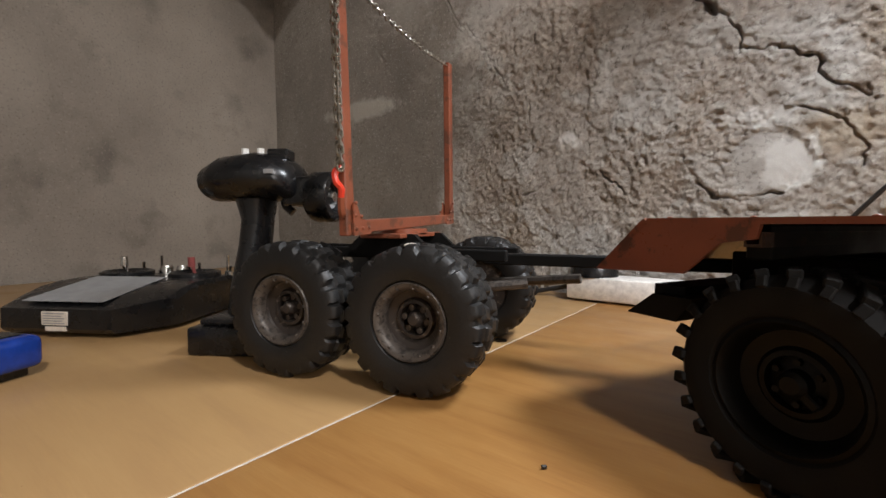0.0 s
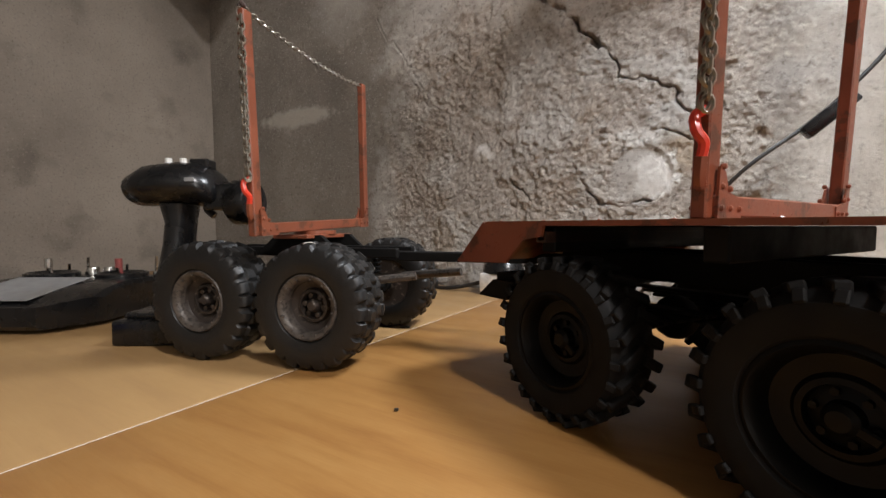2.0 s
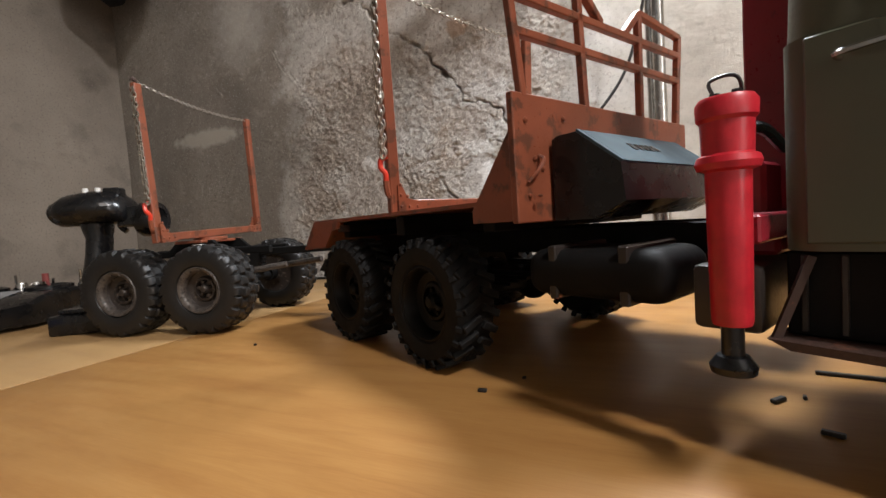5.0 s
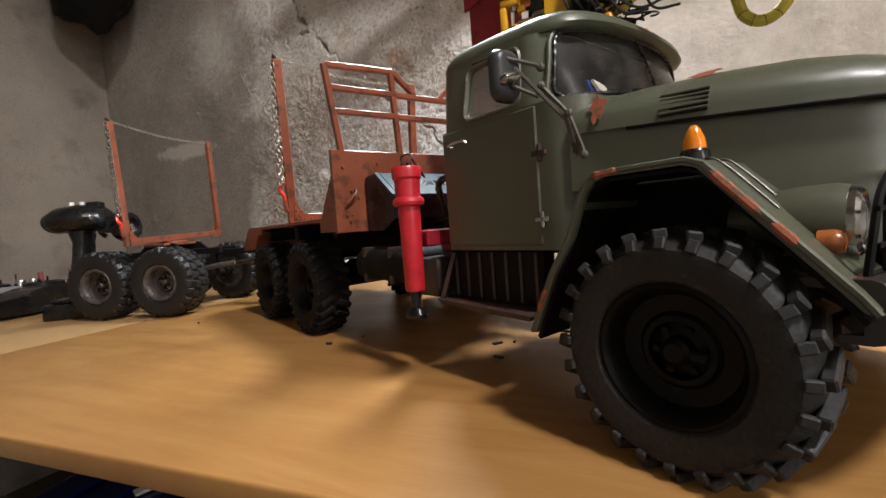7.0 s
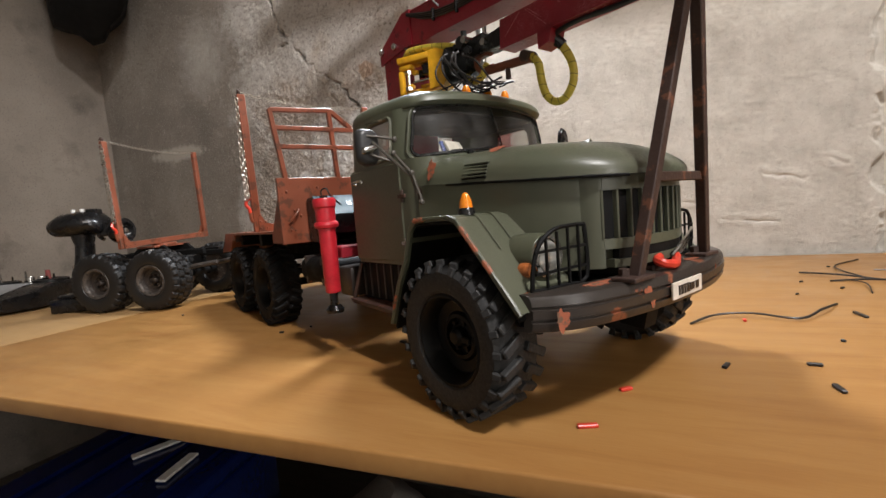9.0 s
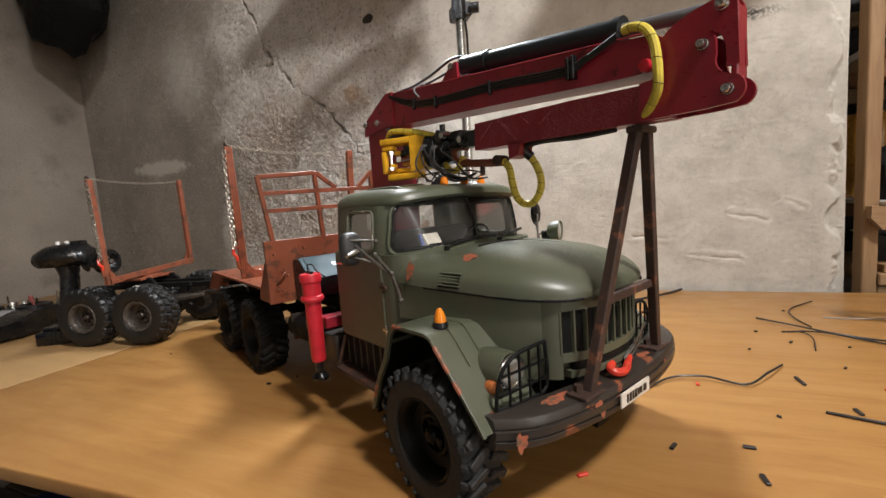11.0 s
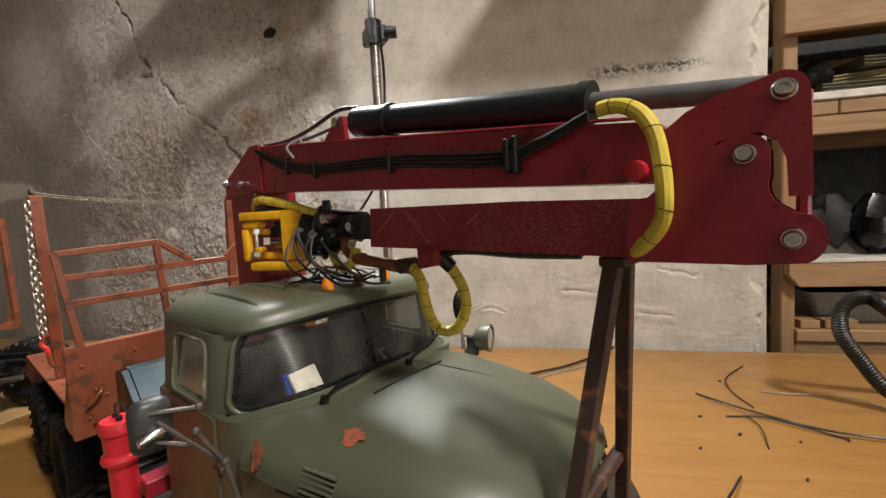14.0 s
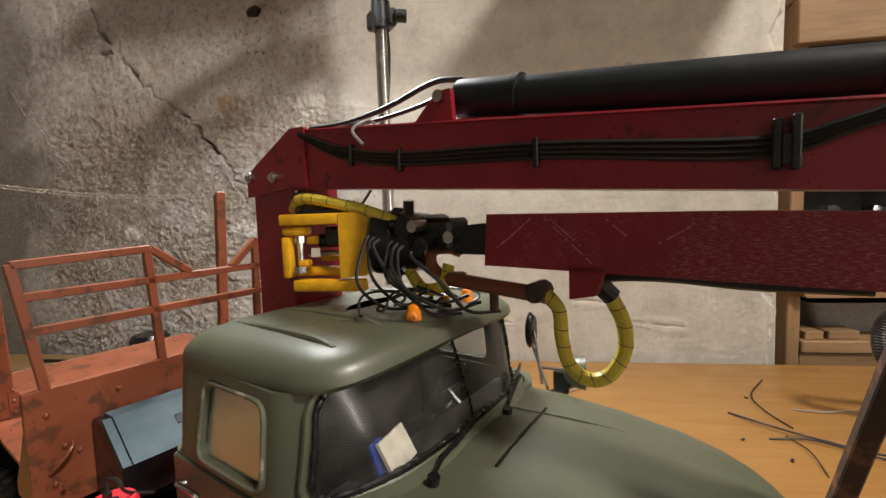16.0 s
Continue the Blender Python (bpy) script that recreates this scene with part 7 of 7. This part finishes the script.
part("inline_switch", box(B(), -0.031, 0.031, -0.0100, 0.0100, -0.0085, 0.0085, 0.003, 2, m), BLACK, lead, "black inline switch")

# wire offcuts and crumbs on the bench
OFFCUTS = [
    (0.0016, WIRE, [(0.640, -0.196), (0.675, -0.189), (0.707, -0.203), (0.730, -0.232), (0.774, -0.221), (0.812, -0.207)], "black wire offcut"),
    (0.0018, WIRE, [(0.951, -0.061), (0.948, -0.117), (0.966, -0.160), (0.975, -0.205), (1.010, -0.250), (1.040, -0.275)], "dark wire offcut"),
    (0.0016, WIRE, [(0.921, -0.123), (0.950, -0.148), (0.963, -0.185), (0.978, -0.222)], "dark wire offcut"),
    (0.0014, WIRE, [(1.109, -0.030), (1.036, -0.049), (0.995, -0.084), (0.972, -0.126)], "dark wire offcut"),
    (0.0010, WIRE, [(0.945, -0.130), (0.923, -0.162), (0.887, -0.191)], "thin wire offcut"),
    (0.0012, GREY, [(1.030, -0.101), (1.051, -0.129), (1.097, -0.165), (1.100, -0.230)], "grey wire offcut"),
    (0.0020, WIRE, [(0.742, -0.300), (0.769, -0.339), (0.800, -0.375)], "straight black wire offcut"),
    (0.0030, WIRE, [(0.700, 0.080), (0.781, 0.115), (0.865, 0.117), (0.953, 0.129), (1.010, 0.150)], "black cable"),
    (0.0014, GREY, [(0.700, 0.050), (0.800, 0.100), (0.900, 0.105)], "thin grey cable"),
]
for r, mat, pts, label in OFFCUTS:
    rng = random.Random(len(label) + int(pts[0][0] * 1000))
    path = smooth_path([(x, y, r * 0.75 + (rng.random() * 0.004 if 0 < i < len(pts) - 1 else 0)) for i, (x, y) in enumerate(pts)], 6)
    solid("wire_offcut", tube(B(), path, r * 0.75, 6), mat, Matrix(), label + " lying on the bench", "wire", "offcuts on the bench")
CRUMBS = [(0.581, -0.294, 0.010, 30, WIRE), (0.634, -0.317, 0.009, -40, WIRE), (0.787, -0.245, 0.020, 60, WIRE), (0.767, -0.310, 0.012, 60, WIRE), (0.492, -0.300, 0.009, 0, ORANGE_RED), (0.442, -0.334, 0.012, -15, ORANGE_RED),
          (0.608, -0.351, 0.012, 60, WIRE), (0.838, -0.290, 0.006, 20, ORANGE_RED), (0.690, -0.210, 0.006, 50, ORANGE_RED), (0.376, -0.078, 0.010, 10, WIRE), (0.391, -0.081, 0.004, 40, WIRE), (0.363, -0.115, 0.009, -60, WIRE), (0.450, -0.074, 0.050, -47, WIRE),
          (0.891, -0.158, 0.006, 20, WIRE), (0.894, -0.107, 0.005, 0, WIRE), (0.826, -0.155, 0.004, 0, WIRE), (0.977, -0.222, 0.006, 30, WIRE), (0.050, 0.207, 0.003, 0, WIRE), (0.228, 0.0, 0.006, -30, WIRE), (0.262, 0.010, 0.003, 0, WIRE),
          (0.93, -0.20, 0.004, 0, WIRE), (1.02, -0.05, 0.005, 70, WIRE), (0.86, -0.24, 0.004, 15, WIRE), (0.70, -0.29, 0.004, 80, WIRE), (0.06, 0.44, 0.012, -20, WIRE)]
for x, y, size, turn, mat in CRUMBS:
    solid("crumb", bar(B(), (-size / 2, 0, 0.0012), (size / 2, 0, 0.0012), min(0.0034, size * 0.5), 0.0022, 0.0005), mat, pose(x, y, 0, 0, 0, turn), "small orange insulation scrap on the bench" if mat is ORANGE_RED else "small dark crumb on the bench", "scrap", "scraps on the bench")

# ---- shelf rack in the niche: room axes ----
rack = thing("shelf_rack", ROOM, "rough pine shelf rack beside the plaster wall", "shelf")
for x in (1.0255, 1.60):
    for y in (0.806, 1.13):
        part("post", box(B(), x, x + 0.0235, y, y + 0.040, FLOOR_Z, 0.95, 0.002), PINE_UP, rack)
part("beam", box(B(), 1.018, 1.63, 0.786, 0.8055, 0.561, 0.640, 0.002), PINE, rack, "broad knotty pine beam")
part("beam", box(B(), 1.0495, 1.5995, 0.807, 0.830, 0.383, 0.417, 0.002), PINE, rack)
part("beam", prism(B(), [(1.029, 0.150), (1.029, 0.128), (1.046, 0.106), (1.63, 0.106), (1.63, 0.150)], "y", 0.785, 0.8055), PINE, rack, "pine beam with a chamfered end")
part("beam", box(B(), 1.0495, 1.5995, 0.807, 0.830, -0.050, -0.003, 0.002), PINE, rack)
for z in (-0.05, 0.106, 0.383, 0.561):
    part("beam", box(B(), 1.0495, 1.5995, 1.132, 1.155, z, z + 0.034 if z != 0.106 else 0.150, 0.002), PINE, rack)
for x0, x1 in ((1.0495, 1.112), (1.114, 1.300), (1.302, 1.5990)):
    part("batten", box(B(), x0, x1, 0.804, 1.128, 0.4175, 0.4430, 0.002), PINE, rack)
part("shelf_board", box(B(), 1.0495, 1.5990, 0.799, 1.128, 0.4435, 0.4580, 0.002), SHELF_WHITE, rack, "white-painted shelf board")
part("shelf_board", box(B(), 1.0495, 1.5990, 0.783, 1.128, 0.1505, 0.1580, 0.001), SHELF_WHITE, rack, "thin pale shelf board")
for k in range(3):
    part("plank", box(B(), 1.0495 + 0.004 * (k % 2), 1.5990, 0.800 + k * 0.108, 0.904 + k * 0.108, -0.0025, 0.0205, 0.002), PINE, rack)
# top board lies above the view, added to shade the shelves below
part("shelf_board", box(B(), 1.018, 1.63, 0.780, 1.128, 0.6405, 0.6600, 0.002), PINE, rack)
# panel colour carries some of the shade inside the rack
part("back_panel", box(B(), 1.050, 1.600, 1.172, 1.182, -0.05, 0.92, 0.001), CABIN_DARK, rack, "dark board behind the shelves, toned down further for the shade")
for x, w, d in ((1.058, 0.034, 0.05), (1.100, 0.055, 0.045)):
    block = thing("wood_block", ROOM @ pose(x + w / 2, 0.835, 0.0207, 0, 0, 4), "offcut of pale timber lying on the shelf", "wood")
    tagged(block, group="timber offcuts")
    part("block", box(B(), -w / 2, w / 2, -d / 2, d / 2, 0.0, 0.016, 0.0015), PINE, block)


def on_shelf(name, x, y, z, label, category):
    return thing(name, ROOM @ pose(x, y, z), label, category)


bin_ = on_shelf("storage_tray", 1.215, 0.945, 0.0209, "grey plastic storage tray on the shelf", "tray")
part("tray", loft(B(), [[(x, y, z) for x, y in rrect(-w, w, d, 0.015, 0.015)] for z, w, d in ((0.0, 0.10, 0.075), (0.058, 0.120, 0.09), (0.060, 0.126, 0.096), (0.062, 0.126, 0.096), (0.060, 0.116, 0.086), (0.006, 0.096, 0.071))], True, True), GREY, bin_)
part("contents", box(B(), -0.10, 0.10, -0.07, 0.07, 0.03, 0.052, 0.006, 2), MATT_BLACK, bin_, "dark parts in the tray")
rng = random.Random(5)
for k in range(9):
    o = on_shelf("dark_bundle", 1.09 + 0.055 * k, 0.85 + rng.uniform(-0.01, 0.05), 0.1585, "dark bundle of odds and ends on the shelf", "bundle")
    tagged(o, group="bundles on the rack")
    bm = B()
    ball(bm, (0, 0, 0), 1.0, 12)
    for v in bm.verts:
        v.co *= 1 + 0.35 * noise.noise(v.co * 1.7 + Vector((k * 3.1, 0, 0)))
    sx, sz = rng.uniform(0.035, 0.05), rng.uniform(0.03, 0.06)
    bmesh.ops.transform(bm, matrix=Matrix.Translation((0, 0, sz * 0.98)) @ Matrix.Diagonal((sx, 0.05, sz, 1)), verts=bm.verts)
    part("body", bm, (MATT_BLACK, CABIN_DARK, BLACK)[k % 3], o)
jar = on_shelf("ribbed_jar", 1.110, 1.03, 0.1585, "ribbed amber plastic jar standing on the shelf", "jar")
part("body", loft(B(), [[((r + 0.0016 * math.cos(11 * a)) * math.cos(a), (r + 0.0016 * math.cos(11 * a)) * math.sin(a), z) for a in (2 * math.pi * k / 88 for k in range(88))] for z, r in ((0.0, 0.040), (0.006, 0.044), (0.170, 0.044), (0.185, 0.036))], True, True), AMBER_JAR, jar, "", 40)
part("lid", lathe(B(), [(0.0, 0.1855), (0.034, 0.1855), (0.034, 0.205), (0.031, 0.208), (0.0, 0.208)], 24, pose(0, 0, 0, 90)), BLACK, jar, "black screw lid")
rag = on_shelf("grey_rag", 1.155, 0.88, 0.1585, "crumpled grey rag standing in a peak on the shelf", "cloth")
part("cloth", loft(B(), [[(r * (1 + 0.34 * math.cos(5 * a + 0.4) * w) * math.cos(a) + 0.006 * w, r * 0.6 * (1 + 0.34 * math.cos(5 * a + 0.4) * w) * math.sin(a), z) for a in (2 * math.pi * k / 50 for k in range(50))]
    for z, r, w in ((0.0, 0.060, 1.0), (0.012, 0.052, 0.9), (0.030, 0.034, 0.7), (0.050, 0.019, 0.5), (0.072, 0.010, 0.3), (0.092, 0.004, 0.1))], True, True), RAG, rag, "", 50)
for k, (x, y, z, tilt, turn, w, mat, label) in enumerate(((1.20, 0.90, 0.4585, 0, 5, 0.115, TARP, "folded olive tarpaulin on the shelf"), (1.215, 0.905, 0.4770, 7, -12, 0.105, TARP_PALE, "folded straw-coloured canvas on the shelf"), (1.23, 0.90, 0.4985, 10, 9, 0.090, TARP, "creased olive canvas lying on the pile"))):
    o = thing("folded_cloth", ROOM @ pose(x, y, z, 0, 0, turn), label, "cloth")
    tagged(o, group="cloths on the rack")
    bm = B()
    for j in range(3):
        loft(bm, [[(px * w, py * 0.075, 0.0058 * j + 0.0030 + 0.0027 * side + 0.10 * tilt / 57 * (px + 1) * w + 0.0015 * noise.noise(Vector((px * 3, py * 3, j + k)))) for py, side in ((-1, -1), (0, -1.1), (1, -1), (1.03, 0), (1, 1), (0, 1.1), (-1, 1), (-1.03, 0))] for px in (-1, -0.8, -0.5, -0.2, 0.1, 0.4, 0.7, 0.95, 1.0)], True, True)
    part("cloth", bm, mat, o, "", 50)
sack_up = on_shelf("black_bag", 1.100, 0.875, 0.4585, "slumped black bag on the upper shelf", "bag")
bm = B()
ball(bm, (0, 0, 0), 1.0, 18)
for v in bm.verts:
    v.co *= 1 + 0.22 * noise.noise(v.co * 1.9 + Vector((4, 2, 6)))
low_z = min(v.co.z for v in bm.verts)
bmesh.ops.transform(bm, matrix=Matrix.Diagonal((0.030, 0.055, 0.034, 1)) @ Matrix.Translation((0, 0, -low_z)), verts=bm.verts)
part("body", bm, MATT_BLACK, sack_up)
HOSE_RUN = smooth_path([ROOM @ Vector(p) for p in ((1.13, 0.52, 0.0095), (1.06, 0.515, 0.075), (0.995, 0.50, 0.132), (0.973, 0.50, 0.145), (0.951, 0.50, 0.132), (0.950, 0.50, 0.099), (0.972, 0.50, 0.063), (0.998, 0.495, 0.027), (1.03, 0.48, 0.0105), (1.12, 0.44, 0.0095), (1.25, 0.40, 0.0095))], 22)
solid("corrugated_hose", tube(B(), HOSE_RUN, 0.009, 10, [0.0092 if k % 2 else 0.0080 for k in range(len(HOSE_RUN))]), WIRE, Matrix(), "black braided hose curled on the bench", "hose")

# ---- under the bench, in the dark ----
crate = thing("blue_toolbox", ROOM @ pose(-0.16, 0.14, -0.52, 0, 0, 12), "blue plastic toolbox stored under the bench", "toolbox")
part("box", box(B(), -0.16, 0.16, -0.13, 0.13, 0.0, 0.27, 0.015, 2), NAVY, crate)
part("lid", box(B(), -0.165, 0.165, -0.135, 0.135, 0.271, 0.300, 0.010, 2), NAVY, crate)
part("latch", box(B(), 0.06, 0.10, -0.150, -0.136, 0.22, 0.29, 0.003), NAVY, crate)
# white bars imitate highlights on the glossy lid
for p, q in (((-0.150, 0.125), (-0.124, 0.196)), ((-0.038, 0.098), (-0.058, 0.164))):
    turn = pose(-0.16, 0.14, 0, 0, 0, 12).inverted()
    part("strap", bar(B(), turn @ Vector((*p, 0.310)), turn @ Vector((*q, 0.310)), 0.016, 0.004, 0.001), WHITE, crate, "white bar standing in for a highlight on the lid")
for k in range(4):
    part("lid_rib", box(B(), -0.14 + k * 0.075, -0.09 + k * 0.075, -0.12, 0.12, 0.299, 0.306, 0.003), NAVY, crate)
low = thing("under_shelf", ROOM, "plank shelf under the bench", "shelf")
for k in range(4):
    part("board", box(B(), -1.1, 2.1, 0.02 + k * 0.15, 0.165 + k * 0.15, -0.545, -0.5205, 0.002), DARK_WOOD, low)
for k, x in enumerate((0.22, 0.42)):
    sack = thing("sack", ROOM @ pose(x, 0.22, -0.52), "limp dark sack under the bench" if k else "limp grey-brown sack under the bench", "sack")
    bm = B()
    ball(bm, (0, 0, 0), 1.0, 16)
    for v in bm.verts:
        v.co *= 1 + 0.25 * noise.noise(v.co * 1.5 + Vector((k * 7, 2, 1)))
    bmesh.ops.transform(bm, matrix=Matrix.Translation((0, 0, 0.130)) @ Matrix.Diagonal((0.11, 0.12, 0.14, 1)), verts=bm.verts)
    part("body", bm, (CONCRETE, MATT_BLACK)[k], sack)

# dark bag hanging high in the corner
bag = thing("hanging_bag", ROOM @ pose(-1.00, 0.625, 0.80), "dark bag hanging high in the wall corner", "bag")
bm = B()
ball(bm, (0, 0, 0), 1.0, 20)
for v in bm.verts:
    v.co *= 1 + 0.30 * noise.noise(v.co * 1.4 + Vector((1, 9, 4)))
bmesh.ops.transform(bm, matrix=Matrix.Translation((0, 0, 0.13)) @ Matrix.Diagonal((0.17, 0.085, 0.15, 1)), verts=bm.verts)
part("body", bm, MATT_BLACK, bag)
part("strap", tube(B(), smooth_path([(0, 0.0, 0.22), (0.01, 0.05, 0.45), (0, 0.100, 0.65), (0, 0.117, 0.66)], 5), 0.006, 6), BLACK, bag)

# shaded ceiling lamp with a long tube, behind the camera
bulb = thing("ceiling_lamp", pose(CEILING_LAMP[0], CEILING_LAMP[1], 0, 0, 0, -62), "ceiling lamp with a long white tube under a shade", "lamp")
part("shade", prism(B(), [(-0.10, CEIL_Z - 0.11), (-0.085, CEIL_Z - 0.03), (0.085, CEIL_Z - 0.03), (0.10, CEIL_Z - 0.11), (0.095, CEIL_Z - 0.11), (0.081, CEIL_Z - 0.034), (-0.081, CEIL_Z - 0.034), (-0.095, CEIL_Z - 0.11)], "x", -0.36, 0.36), WHITE, bulb, "white sheet metal shade")
part("fitting", box(B(), -0.02, 0.02, -0.012, 0.012, CEIL_Z - 0.030, CEIL_Z, 0.003), WHITE, bulb)
glow = bpy.data.materials.new("lamp_tube_glow")
glow.use_nodes = True
glow.node_tree.nodes["Principled BSDF"].inputs["Emission Color"].default_value = (1.0, 0.95, 0.86, 1)
glow.node_tree.nodes["Principled BSDF"].inputs["Emission Strength"].default_value = 14.0
part("tube", rod(B(), (-0.30, 0, CEIL_Z - 0.080), (0.30, 0, CEIL_Z - 0.080), 0.014, 14), glow, bulb, "glowing white tube")
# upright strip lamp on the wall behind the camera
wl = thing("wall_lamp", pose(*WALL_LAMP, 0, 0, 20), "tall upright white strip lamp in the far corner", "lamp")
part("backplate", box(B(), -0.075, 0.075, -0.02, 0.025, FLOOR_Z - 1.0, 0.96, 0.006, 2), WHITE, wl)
